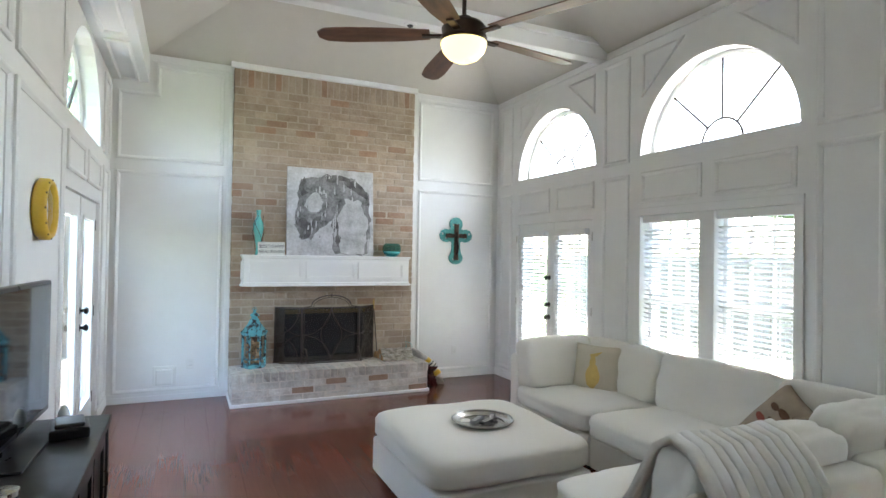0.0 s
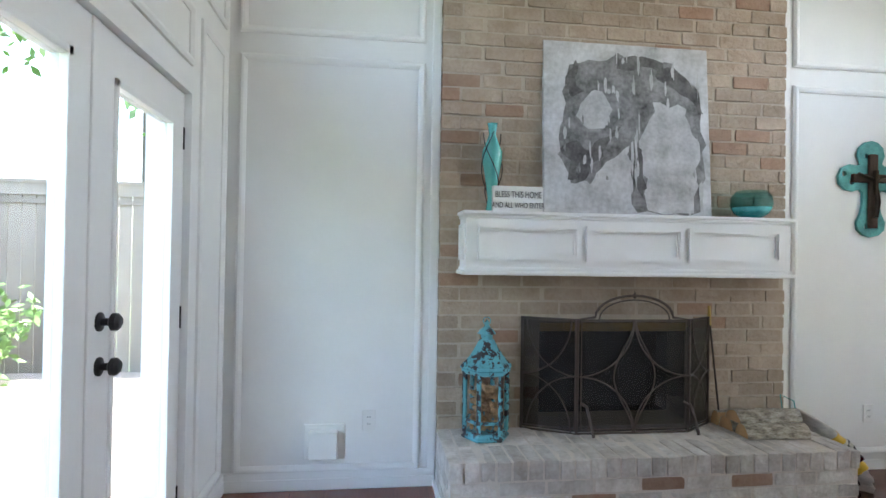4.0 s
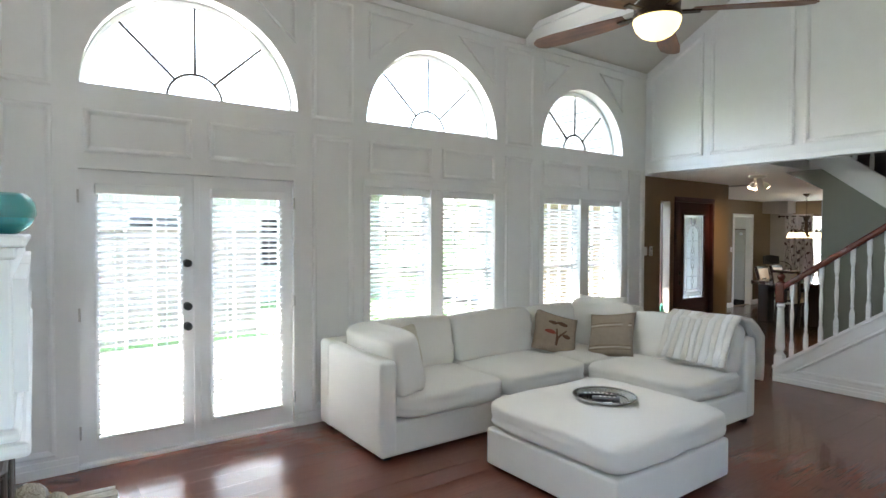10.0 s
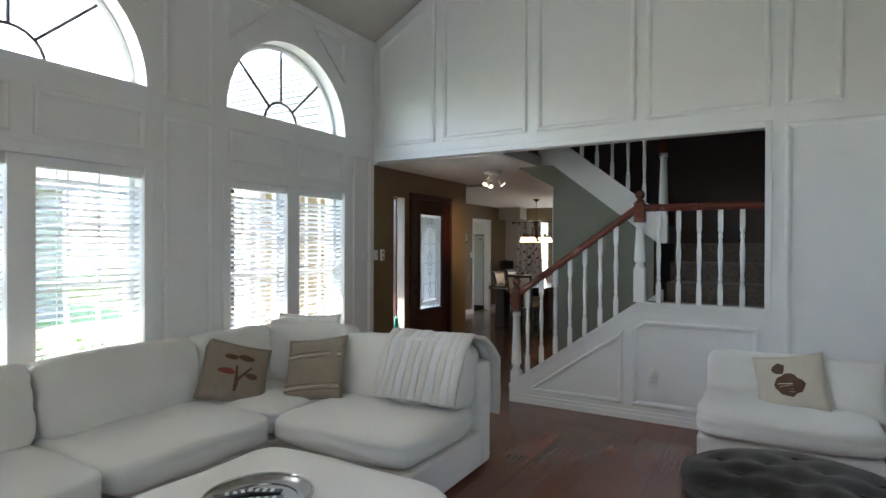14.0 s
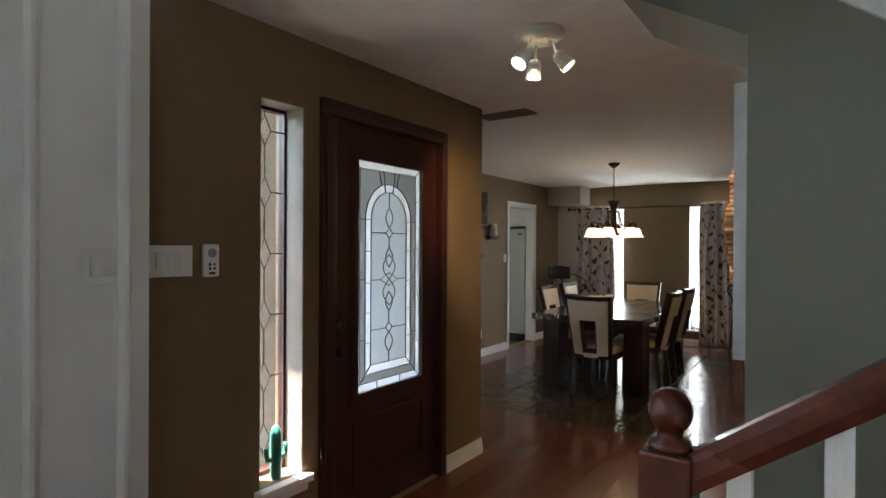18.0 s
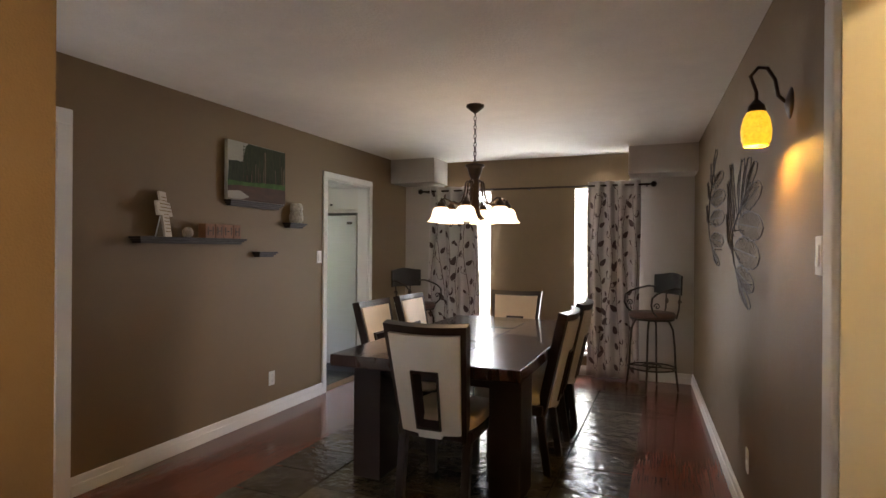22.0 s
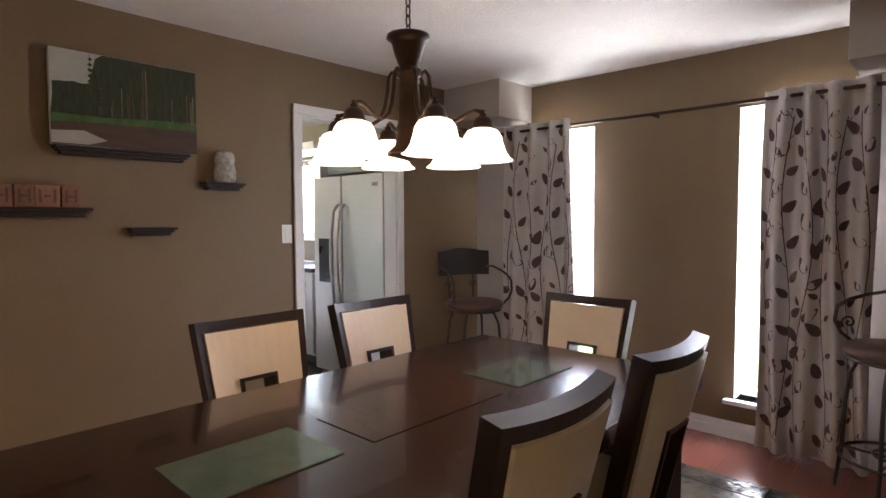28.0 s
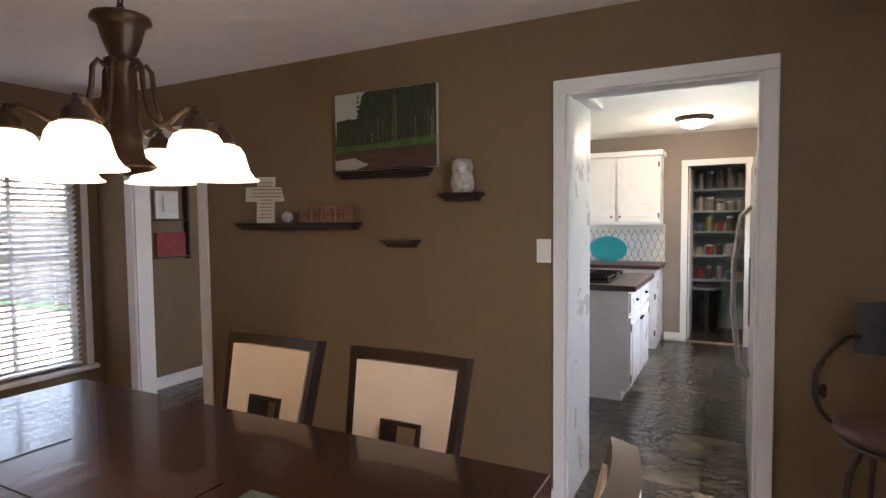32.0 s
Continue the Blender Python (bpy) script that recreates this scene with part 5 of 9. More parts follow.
part("body", lathe([(0.05, 0), (0.095, 0.03), (0.118, 0.08), (0.112, 0.13), (0.085, 0.165), (0.08, 0.165), (0.107, 0.13), (0.112, 0.08), (0.09, 0.034), (0.0, 0.012)], 28, cap=False), glass("turquoise_glass", (0.62, 0.86, 0.85)), bowl, smooth=True)
part("base", lathe([(0.05, 0.001), (0.094, 0.03), (0.114, 0.065), (0.108, 0.066), (0.0, 0.03)], 28), shader("deep_teal_glass", (0.03, 0.34, 0.36), 0.08, coat=0.5, other=(0.10, 0.55, 0.56), vary=0.3), bowl, smooth=True)

# three-fold fire screen
scr = thing("fire_screen", "three-fold dark iron fire screen with curved bars", "fire screen")
SZ, SH = 0.343, 0.65


def screen_panel(name, w, archtop, m):
    p = part(name, bmesh.new(), MESHCLOTH, scr, m=m)
    bow = [(w * 0.70 * math.cos(math.pi * (1 - k / 14)), SH + 0.012 + 0.125 * math.sin(math.pi * k / 14)) for k in range(15)]
    fr = [(-w, 0), (-w, SH)] + (bow if archtop else []) + [(w, SH), (w, 0), (-w, 0)]
    if archtop:
        part("frame_bar", tube([(x * 0.9, -0.003, SH - 0.008 + (z - SH) * 0.88) for x, z in bow], 0.0045, 6), SCREENIRON, p)
    part("frame_bar", tube([(x, 0, z) for x, z in fr], 0.008, 6), SCREENIRON, p)
    part("frame_bar", tube([(x * 0.94, -0.004, 0.025 + z * 0.945) for x, z in [(-w, 0), (-w, SH), (w, SH), (w, 0), (-w, 0)]], 0.0045, 6), SCREENIRON, p)
    part("mesh", slab("y", 0.004, 0.002, [(-w, 0.01), (w, 0.01), (w, SH), (-w, SH)]), MESHCLOTH, p, "black wire mesh")
    if archtop:
        for s in (-1, 1):
            part("curved_bar", tube([(s * (0.005 + 0.12 * math.sin(math.pi * k / 16) ** 2), -0.008, SH * k / 16) for k in range(17)], 0.0045, 6), SCREENIRON, p)
            for zz in (0, 1):
                part("curved_bar", tube([(s * (w - w * math.sin(math.pi / 2 * k / 12)), -0.008, SH / 2 + (1 if zz else -1) * SH / 2 * (1 - math.cos(math.pi / 2 * k / 12))) for k in range(13)], 0.0045, 6), SCREENIRON, p)
    else:
        for s in (-1, 1):
            part("curved_bar", tube([(w * (1 - 1.8 * math.sin(math.pi / 2 * k / 12)), -0.008, SH / 2 + s * SH / 2 * (1 - math.cos(math.pi / 2 * k / 12))) for k in range(13)], 0.0045, 6), SCREENIRON, p)
            part("curved_bar", tube([(-w + 1.8 * w * math.sin(math.pi / 2 * k / 12), -0.008, SH / 2 + s * SH / 2 * (1 - math.cos(math.pi / 2 * k / 12))) for k in range(13)], 0.0045, 6), SCREENIRON, p)
    return p


SCX, SCY = 1.612, 6.345
screen_panel("centre_panel", 0.338, True, pose(SCX, SCY, SZ))
screen_panel("side_panel", 0.16, False, pose(SCX - 0.482, SCY + 0.075, SZ, 0, 0, -28))
screen_panel("side_panel", 0.135, False, pose(SCX + 0.448, SCY + 0.08, SZ, 0, 0, 35))
for x in (SCX - 0.31, SCX + 0.31):
    part("foot", tube([(x, SCY, SZ + 0.17), (x + 0.01, SCY - 0.05, SZ + 0.165), (x + 0.015, SCY - 0.085, SZ + 0.10), (x + 0.03, SCY - 0.105, SZ + 0.012)], 0.009, 6), SCREENIRON, scr)
part("finial", lathe([(0.006, 0), (0.014, 0.015), (0.006, 0.03), (0, 0.045)], 10), SCREENIRON, scr, m=pose(SCX, SCY, SZ + SH + 0.12))

poker = thing("fire_poker", "iron poker with brass handle leaning on the brick", "poker")
part("shaft", tube([(2.22, 6.45, 0.345), (2.18, 6.505, 0.97)], 0.006, 6), IRON, poker)
part("handle", tube([(2.18, 6.505, 0.94), (2.176, 6.511, 1.06)], 0.011, 8), BRASS, poker, "brass handle")

lantern = thing("cork_lantern", "distressed turquoise lantern filled with wine corks", "lantern", m=pose(0.748, 6.355, 0.342) @ Matrix.Scale(1.06, 4))
part("foot", lathe([(0.125, 0), (0.13, 0.012), (0.118, 0.022), (0.112, 0.035)], 6), TEAL_WORN, lantern)
for k in range(6):
    a = math.pi / 3 * k
    part("post", tube([(0.112 * math.cos(a), 0.112 * math.sin(a), 0.03), (0.112 * math.cos(a), 0.112 * math.sin(a), 0.34)], 0.012, 6), TEAL_WORN, lantern)
    b = a + math.pi / 6
    gpan = part("glass_panel", boxes((-0.048, 0.048, -0.001, 0.001, 0.03, 0.335)), PANE, lantern, m=pose(0.094 * math.cos(b), 0.094 * math.sin(b), 0, 0, 0, math.degrees(b) + 90))
    part("rail_bar", boxes((-0.05, 0.05, -0.006, 0.006, 0.085, 0.10)), TEAL_WORN, lantern, m=pose(0.096 * math.cos(b), 0.096 * math.sin(b), 0, 0, 0, math.degrees(b) + 90))
part("collar", lathe([(0.115, 0.33), (0.13, 0.34), (0.132, 0.355), (0.115, 0.365)], 6), TEAL_WORN, lantern)
part("roof", lathe([(0.138, 0.362), (0.136, 0.376), (0.112, 0.398), (0.086, 0.428), (0.064, 0.462), (0.046, 0.495), (0.040, 0.508)], 6), TEAL_WORN, lantern, "flared hexagonal roof")
part("chimney_cap", lathe([(0.032, 0.505), (0.032, 0.535), (0.050, 0.538), (0.036, 0.558), (0.02, 0.57), (0.012, 0.585), (0.012, 0.60), (0, 0.615)], 12), TEAL_WORN, lantern)
part("bale_ring", tube([(0.02 * math.cos(2 * math.pi * k / 12), 0, 0.605 + 0.02 * math.sin(2 * math.pi * k / 12)) for k in range(13)], 0.003, 5), TEAL_WORN, lantern)
for k in range(42):
    a = math.pi / 3 * k + math.pi / 6
    part("paint_chip", boxes((-0.004 - 0.003 * (k % 3), 0.004, -0.0015, 0.0015, 0, 0.012 + 0.01 * (k % 4))), IRON, lantern, m=pose(0.1245 * math.cos(math.pi / 3 * k), 0.1245 * math.sin(math.pi / 3 * k), 0.035 + 0.3 * ((k * 0.618) % 1.0), 0, 0, math.degrees(math.pi / 3 * k) + 90))
rng = random.Random(3)
corkmesh = None
for k in range(90):
    r, a, z = 0.072 * math.sqrt(rng.random()), rng.random() * 6.28, 0.045 + 0.21 * (k / 90)
    m = pose(r * math.cos(a), r * math.sin(a), z, rng.uniform(0, 180), rng.uniform(60, 120), rng.uniform(0, 360))
    if corkmesh is None:
        ck = part("cork", lathe([(0.0, -0.021), (0.0105, -0.021), (0.0115, -0.018), (0.0115, 0.018), (0.0105, 0.021), (0, 0.021)], 9), CORK, lantern, m=m)
        corkmesh = ck.data
    else:
        ck = new("cork", corkmesh)
        ck.parent, ck.matrix_basis = lantern, m

def log_profile(kind, seed, i):
    """The cross-section of a split log: bark over the top, flat split faces below."""
    n = 10
    lo, hi = ((0.0, math.pi), (0.0, 0.62 * math.pi))[kind]
    arc = []
    for j in range(n + 1):
        t = lo + (hi - lo) * j / n
        r = 1 + 0.10 * noise.noise(Vector((i * 0.55, j * 0.7, seed)))
        arc.append((r * math.cos(t), r * math.sin(t)))
    return arc


for k, (x, y, z, a, L, wy, hz, kind) in enumerate(((2.392, 6.222, 0.345, -3, 0.375, 0.062, 0.070, 0), (2.395, 6.372, 0.345, 2, 0.39, 0.064, 0.078, 0), (2.40, 6.305, 0.412, 1, 0.40, 0.066, 0.062, 0), (2.375, 6.452, 0.345, 0, 0.37, 0.05, 0.085, 1))):
    lg = thing("split_log", "split birch log with papery bark and pale cut ends", "firewood", m=pose(x, y, z, 0, 0, a), group="birch logs on the hearth")
    bm = bmesh.new()
    rows = []
    for i in range(13):
        xx = -L / 2 + L * i / 12
        rows.append([bm.verts.new((xx, wy * u, hz * v)) for u, v in log_profile(kind, 3.7 * k + 1, i)])
    for p, q in zip(rows, rows[1:]):
        for j in range(len(p) - 1):
            bm.faces.new((p[j], q[j], q[j + 1], p[j + 1]))
    part("bark", bm, BIRCH, lg, smooth=True)
    under = bmesh.new()
    ends = [[(-L / 2 + 0.002, q) for q in log_profile(kind, 3.7 * k + 1, 0)], [(L / 2 - 0.002, q) for q in log_profile(kind, 3.7 * k + 1, 12)]]
    lows = []
    for ring in ends:
        pts = [under.verts.new((xx, wy * u * 0.985, hz * v * 0.985)) for xx, (u, v) in ring]
        if kind:
            pts.append(under.verts.new((ring[0][0], wy * ring[-1][1][0], 0.0)))
        under.faces.new(pts)
        lows.append((pts[0], pts[-1], pts[-2]))
    for j in range(1 + kind):
        under.faces.new((lows[0][j], lows[0][j + 1] if kind else lows[0][1], lows[1][j + 1] if kind else lows[1][1], lows[1][j]))
    part("split_wood", under, CUTWOOD, lg, "pale orange split wood")
    for j in range(3):
        u, v = log_profile(kind, 3.7 * k + 1, 3 * j + 2)[4 + j]
        part("bark_flake", placed(boxes((-0.028, 0.028, -0.014, 0.014, -0.0015, 0.0015), bevel=0.001), pose(-L / 2 + L * (3 * j + 2) / 12, wy * u, hz * v + 0.004, 8 - 60 * u, 6, 9 * j)), BIRCH, lg, "curling papery flake")


def sleeve(path, grow=0.0, f0=0.0, f1=1.0, seed=0.0, n=18, cuts=22):
    """A slumped flat sack along a path of x, y, z, half width and half thickness."""
    bm = bmesh.new()
    rings = []
    for i in range(cuts + 1):
        f = (f0 + (f1 - f0) * i / cuts) * (len(path) - 1)
        j = min(int(f), len(path) - 2)
        p = [u + (v - u) * (f - j) for u, v in zip(path[j], path[j + 1])]
        d = (Vector(path[j + 1][:3]) - Vector(path[j][:3])).normalized()
        side = Vector((0.35, -0.93, 0.1))
        side = (side - d * side.dot(d)).normalized()
        up = side.cross(d)
        ring = []
        for k in range(n):
            t = 2 * math.pi * k / n
            w = 1 + 0.22 * noise.noise(Vector((f * 2.1, 2.2 * math.cos(t), 2.2 * math.sin(t) + seed)))
            ring.append(bm.verts.new(Vector(p[:3]) + side * (p[3] * w * math.cos(t) + grow * math.cos(t)) + up * (p[4] * w * math.sin(t) + grow * math.sin(t))))
        rings.append(ring)
    for p, q in zip(rings, rings[1:]):
        for k in range(n):
            bm.faces.new((p[k], p[(k + 1) % n], q[(k + 1) % n], q[k]))
    return bm


bag = thing("firewood_bag", "slumped white net firewood bag with a yellow label", "bag", m=pose(2.70, 6.30, 0.0))
fall = [(-0.07, 0.06, 0.45, 0.035, 0.012), (-0.01, 0.05, 0.40, 0.085, 0.022), (0.075, 0.03, 0.315, 0.105, 0.05), (0.165, 0.0, 0.205, 0.112, 0.065), (0.24, -0.03, 0.105, 0.10, 0.05), (0.29, -0.06, 0.035, 0.075, 0.025), (0.32, -0.10, 0.012, 0.03, 0.008)]
part("net_sack", sleeve(fall, seed=3), shader("white_net_plastic", (0.60, 0.57, 0.55), 0.45, vary=0.35, scale=16, fine=120, bump=0.9, bump_scale=150, stretch=(1, 1, 3)), bag, smooth=True)
part("label", sleeve(fall, 0.004, 0.36, 0.66, 3), YELLOW, bag, "yellow printed label band", smooth=True)
part("print_panel", sleeve(fall, 0.006, 0.42, 0.58, 3, cuts=8), shader("white_label_print", (0.68, 0.64, 0.55), 0.5, vary=0.3, scale=40), bag, "pale printed panel", smooth=True)
for f in (0.44, 0.49, 0.54):
    part("print_bar", sleeve(fall, 0.008, f, f + 0.018, 3, cuts=2), BLACKPLASTIC, bag)
part("handle", tube([(-0.12, 0.08, 0.44), (-0.13, 0.09, 0.535), (-0.055, 0.07, 0.50), (-0.05, 0.06, 0.43)], 0.0035, 6), TEAL, bag, "blue cord")
part("black_liner", placed(cushion(0.17, 0.16, 0.24, seed=25, wrinkle=0.045), pose(0.115, -0.06, 0.12, 0, 12, 30)), shader("crumpled_black_plastic", (0.016, 0.012, 0.014), 0.22, vary=0.4, other=(0.10, 0.018, 0.022), scale=9, bump=0.9, bump_scale=25), bag, "crumpled black and maroon plastic", smooth=True)

cross = thing("wall_cross", "turquoise scalloped cross under a dark wooden crucifix", "cross", m=pose(3.321, N - 0.001, 1.514) @ Matrix.Diagonal((1.09, 1, 1, 1)))
lobes = [(-0.05, 0.004), (-0.088, 0.04), (-0.094, 0.09), (-0.07, 0.14), (-0.056, 0.20), (-0.055, 0.28), (-0.075, 0.30), (-0.12, 0.287), (-0.17, 0.297), (-0.21, 0.335), (-0.218, 0.385), (-0.195, 0.437), (-0.145, 0.463), (-0.09, 0.455), (-0.07, 0.47), (-0.088, 0.52), (-0.078, 0.575), (-0.042, 0.61)]
full = lobes + [(0.0, 0.62)] + [(-x, z) for x, z in lobes[::-1]] + [(0.0, -0.008)]
holes = [blob(sx * (0.13 + 0.05 * j), 0.375 + 0.025 * (1 if j % 2 else -1), 0.016, 0.02, 8, 0, 0) for sx in (-1, 1) for j in (0, 1)] + [blob(sx * 0.035, z, 0.012, 0.018, 8, 0, 0) for sx in (-1, 1) for z in (0.06, 0.52)]
part("back_cross", slab("y", -0.022, 0.02, full, holes), shader("aged_turquoise", (0.06, 0.30, 0.29), 0.5, vary=0.3, scale=16, other=(0.12, 0.44, 0.42), bump=0.4), cross)
part("front_cross", boxes((-0.028, 0.028, -0.045, -0.02, 0.05, 0.53), (-0.14, 0.14, -0.045, -0.02, 0.345, 0.40), bevel=0.008), shader("dark_driftwood", (0.08, 0.05, 0.035), 0.8, vary=0.4, stretch=(8, 8, 1), bump=0.6), cross, "dark rough wood")
part("corpus", tube([(0, -0.055, 0.12), (0.012, -0.06, 0.22), (-0.006, -0.06, 0.32), (0, -0.058, 0.42)], 0.016, 6), BRONZE, cross, "bronze inlay")
part("crossbar", tube([(-0.11, -0.05, 0.40), (0, -0.055, 0.36), (0.11, -0.05, 0.40)], 0.009, 6), BRONZE, cross)


def wallplate(x, y, z, w, h, axis, out, name, label, cat, kind="switch", gang=1):
    """A plate on a wall with its rockers or sockets."""
    rot = {("x", -1): 90, ("x", 1): -90, ("y", -1): 180, ("y", 1): 0}[(axis, out)]
    p = thing(name, label, cat, m=pose(x, y, z, 0, 0, rot))
    part("plate", boxes((-w / 2, w / 2, -0.0005, 0.006, -h / 2, h / 2), bevel=0.0025), PLASTIC, p)
    for g_ in range(gang):
        gx = (g_ - (gang - 1) / 2) * 0.046
        if kind == "switch":
            part("rocker", placed(boxes((gx - 0.017, gx + 0.017, 0.004, 0.010, -0.033, 0.033), bevel=0.002), pose(0, 0, 0, 3, 0, 0)), PLASTIC, p)
        else:
            for dz in (-0.02, 0.02):
                part("socket", lathe([(0.016, 0), (0.016, 0.004), (0.0, 0.004)], 14), PLASTIC, p, m=pose(gx, 0.005, dz, -90, 0, 0))
                part("slot", boxes((gx - 0.008, gx - 0.005, 0.008, 0.0098, dz - 0.004, dz + 0.006), (gx + 0.005, gx + 0.008, 0.008, 0.0098, dz - 0.004, dz + 0.006)), BLACKPLASTIC, p)
    return p


OUT = ("wall_outlet", "white double wall outlet", "outlet", "socket")
wallplate(0.105, N, 0.385, 0.075, 0.118, "y", -1, *OUT)
wallplate(3.33, N, 0.36, 0.075, 0.118, "y", -1, *OUT)
wallplate(0.50, SP, 0.39, 0.075, 0.118, "y", 1, *OUT)
wallplate(1.02, SP, 0.36, 0.075, 0.118, "y", 1, *OUT)
nl = thing("night_light", "small white plug-in night light", "night light", m=pose(1.02, SP + 0.012, 0.38))
part("body", boxes((-0.022, 0.022, 0, 0.03, -0.02, 0.02), bevel=0.006), PLASTIC, nl)
part("shade", lathe([(0.018, 0.0), (0.026, 0.02), (0.026, 0.05), (0.016, 0.07)], 14), shader("frosted_plastic", (0.8, 0.8, 0.78), 0.3, vary=0.02), nl, smooth=True, m=pose(0, 0.025, 0.01))
SWI = ("light_switch", "white rocker light switch plate", "switch", "switch")
wallplate(E, -0.155, 1.375, 0.12, 0.115, "x", -1, *SWI, gang=2)
wallplate(FE, -0.445, 1.385, 0.165, 0.118, "x", -1, *SWI, gang=3)
wallplate(W, 3.69, 1.375, 0.12, 0.115, "x", 1, *SWI, gang=2)
wallplate(DE, -6.295, 1.29, 0.072, 0.115, "x", -1, *SWI)
wallplate(DE, -5.63, 0.30, 0.072, 0.115, "x", -1, *OUT)
wallplate(west_x(-3.84), -3.84, 1.36, 0.075, 0.118, "x", 1, *SWI)
wallplate(west_x(-5.03), -5.03, 0.33, 0.072, 0.115, "x", 1, *OUT)
wallplate(3.40 + 0.75, DS, 0.36, 0.072, 0.115, "y", 1, *OUT)
ic = thing("doorbell_intercom", "white doorbell intercom with round speaker", "intercom", m=pose(FE, -0.60, 1.385, 0, 0, 90))
part("case", boxes((-0.034, 0.034, 0, 0.022, -0.065, 0.065), bevel=0.008), PLASTIC, ic)
part("speaker", lathe([(0.018, 0), (0.018, 0.003), (0, 0.003)], 16), shader("grey_plastic", (0.3, 0.3, 0.32), 0.5), ic, m=pose(0, 0.021, 0.03, -90, 0, 0))
for j in range(4):
    part("button", lathe([(0.006, 0), (0.005, 0.004), (0, 0.004)], 10), shader("blue_grey_plastic", (0.12, 0.14, 0.2), 0.5) if j == 0 else BLACKPLASTIC, ic, m=pose(-0.01 + 0.02 * (j % 2), 0.021, -0.015 - 0.016 * (j // 2), -90, 0, 0))
part("display", boxes((-0.014, 0.014, 0.02, 0.024, -0.055, -0.045), bevel=0.002), BLACKPLASTIC, ic)
vb = thing("wall_box", "white square utility cover on the wall", "wall box", m=pose(-0.145, N, 0.27, 0, 0, 180))
part("backplate", boxes((-0.115, 0.115, -0.001, 0.012, -0.10, 0.10), bevel=0.004), PLASTIC, vb)
part("cover", boxes((-0.075, 0.085, 0.012, 0.07, -0.085, 0.07), bevel=0.006), PLASTIC, vb)

sens = thing("motion_sensor", "small white motion sensor on the dark stairwell wall", "sensor", m=pose(0.17, -2.499, 2.75))
part("case", boxes((-0.028, 0.028, 0.0, 0.04, -0.05, 0.05), bevel=0.012, seg=3), PLASTIC, sens)
part("lens", boxes((-0.018, 0.018, 0.038, 0.043, -0.036, -0.002), bevel=0.004), TRIM, sens, "frosted lens")

# ---- clock, television, console ----
clock = thing("wall_clock", "round yellow enamel wall clock with white dial", "clock", m=pose(W, 3.515, 1.84, 0, 0, -90) @ Matrix.Scale(0.76, 4))
part("rim", lathe([(0.20, 0), (0.225, 0.02), (0.225, 0.075), (0.205, 0.095), (0.185, 0.09), (0.18, 0.03)], 40, cap=False), YELLOW, clock, "chipped yellow rim", smooth=True, m=pose(0, 0, 0, -90, 0, 0))
part("dial", lathe([(0.185, 0.02), (0.185, 0.03), (0, 0.03)], 40), shader("cream_dial", (0.66, 0.64, 0.6), 0.6), clock, m=pose(0, 0, 0, -90, 0, 0))
for h_ in range(12):
    a = radians(30 * h_)
    part("numeral", boxes((-0.008, 0.008, 0.031, 0.033, -0.022, 0.022)), BLACKPLASTIC, clock, m=pose(0.14 * math.sin(a), 0, 0.14 * math.cos(a), 0, 30 * h_, 0))
    part("rivet", lathe([(0.008, 0), (0.006, 0.006), (0, 0.008)], 8), IRON, clock, m=pose(0.214 * math.sin(a), 0.086, 0.214 * math.cos(a), -90, 0, 0))
for a, L in ((65, 0.09), (200, 0.13)):
    part("clock_hand", boxes((-0.004, 0.004, 0.034, 0.036, -0.02, L)), BLACKPLASTIC, clock, m=pose(0, 0, 0, 0, a, 0))
fg = part("front_glass", lathe([(0.183, 0.07), (0.12, 0.078), (0, 0.082)], 32, cap=False), PANE, clock, m=pose(0, 0, 0, -90, 0, 0))
fg.visible_shadow = False

con = thing("media_console", "black painted wooden media console", "console")
part("top", boxes((-0.70, -0.30, 1.80, 3.22, 0.71, 0.75), bevel=0.006), BLACKWOOD, con)
part("body", boxes((-0.68, -0.33, 1.86, 3.12, 0.14, 0.71), bevel=0.004), BLACKWOOD, con)
for y in (1.94, 2.34, 2.74):
    part("door", slab("x", -0.332, 0.016, rect(y, y + 0.37, 0.17, 0.68), [rect(y + 0.05, y + 0.32, 0.22, 0.63)]), BLACKWOOD, con)
    part("handle", tube([(-0.316, y + 0.33, 0.42), (-0.30, y + 0.33, 0.43), (-0.30, y + 0.33, 0.49), (-0.316, y + 0.33, 0.50)], 0.005, 6), BRONZE, con)
for x in (-0.67, -0.33):
    for y in (1.83, 3.19):
        part("leg", boxes((x - 0.02, x + 0.02, y - 0.02, y + 0.02, 0, 0.71), bevel=0.003), BLACKWOOD, con)
tv = thing("television", "flat black television on a low stand", "television", m=pose(-0.625, 2.66, 0.75, 0, 0, -92.5))
part("case", boxes((-0.59, 0.59, -0.03, 0.012, 0.045, 0.71), bevel=0.008), BLACKPLASTIC, tv)
part("screen", boxes((-0.568, 0.568, 0.011, 0.0145, 0.075, 0.69)), SCREEN, tv, "dark glossy screen")
part("stand", boxes((-0.05, 0.05, -0.03, 0.0, 0.01, 0.10), (-0.25, 0.25, -0.07, 0.12, 0.0, 0.012), bevel=0.004), BLACKPLASTIC, tv)
sb = thing("game_console", "small black media box beside the television", "media player", m=pose(-0.44, 2.90, 0.75, 0, 0, -80))
part("case", boxes((-0.10, 0.10, -0.08, 0.08, 0, 0.05), bevel=0.01), BLACKPLASTIC, sb)
part("lid", boxes((-0.08, 0.08, -0.06, 0.06, 0.05, 0.07), bevel=0.008), BLACKPLASTIC, sb)
cd = thing("candle_jar", "glass jar candle with cream wax", "candle", m=pose(-0.45, 1.87, 0.75))
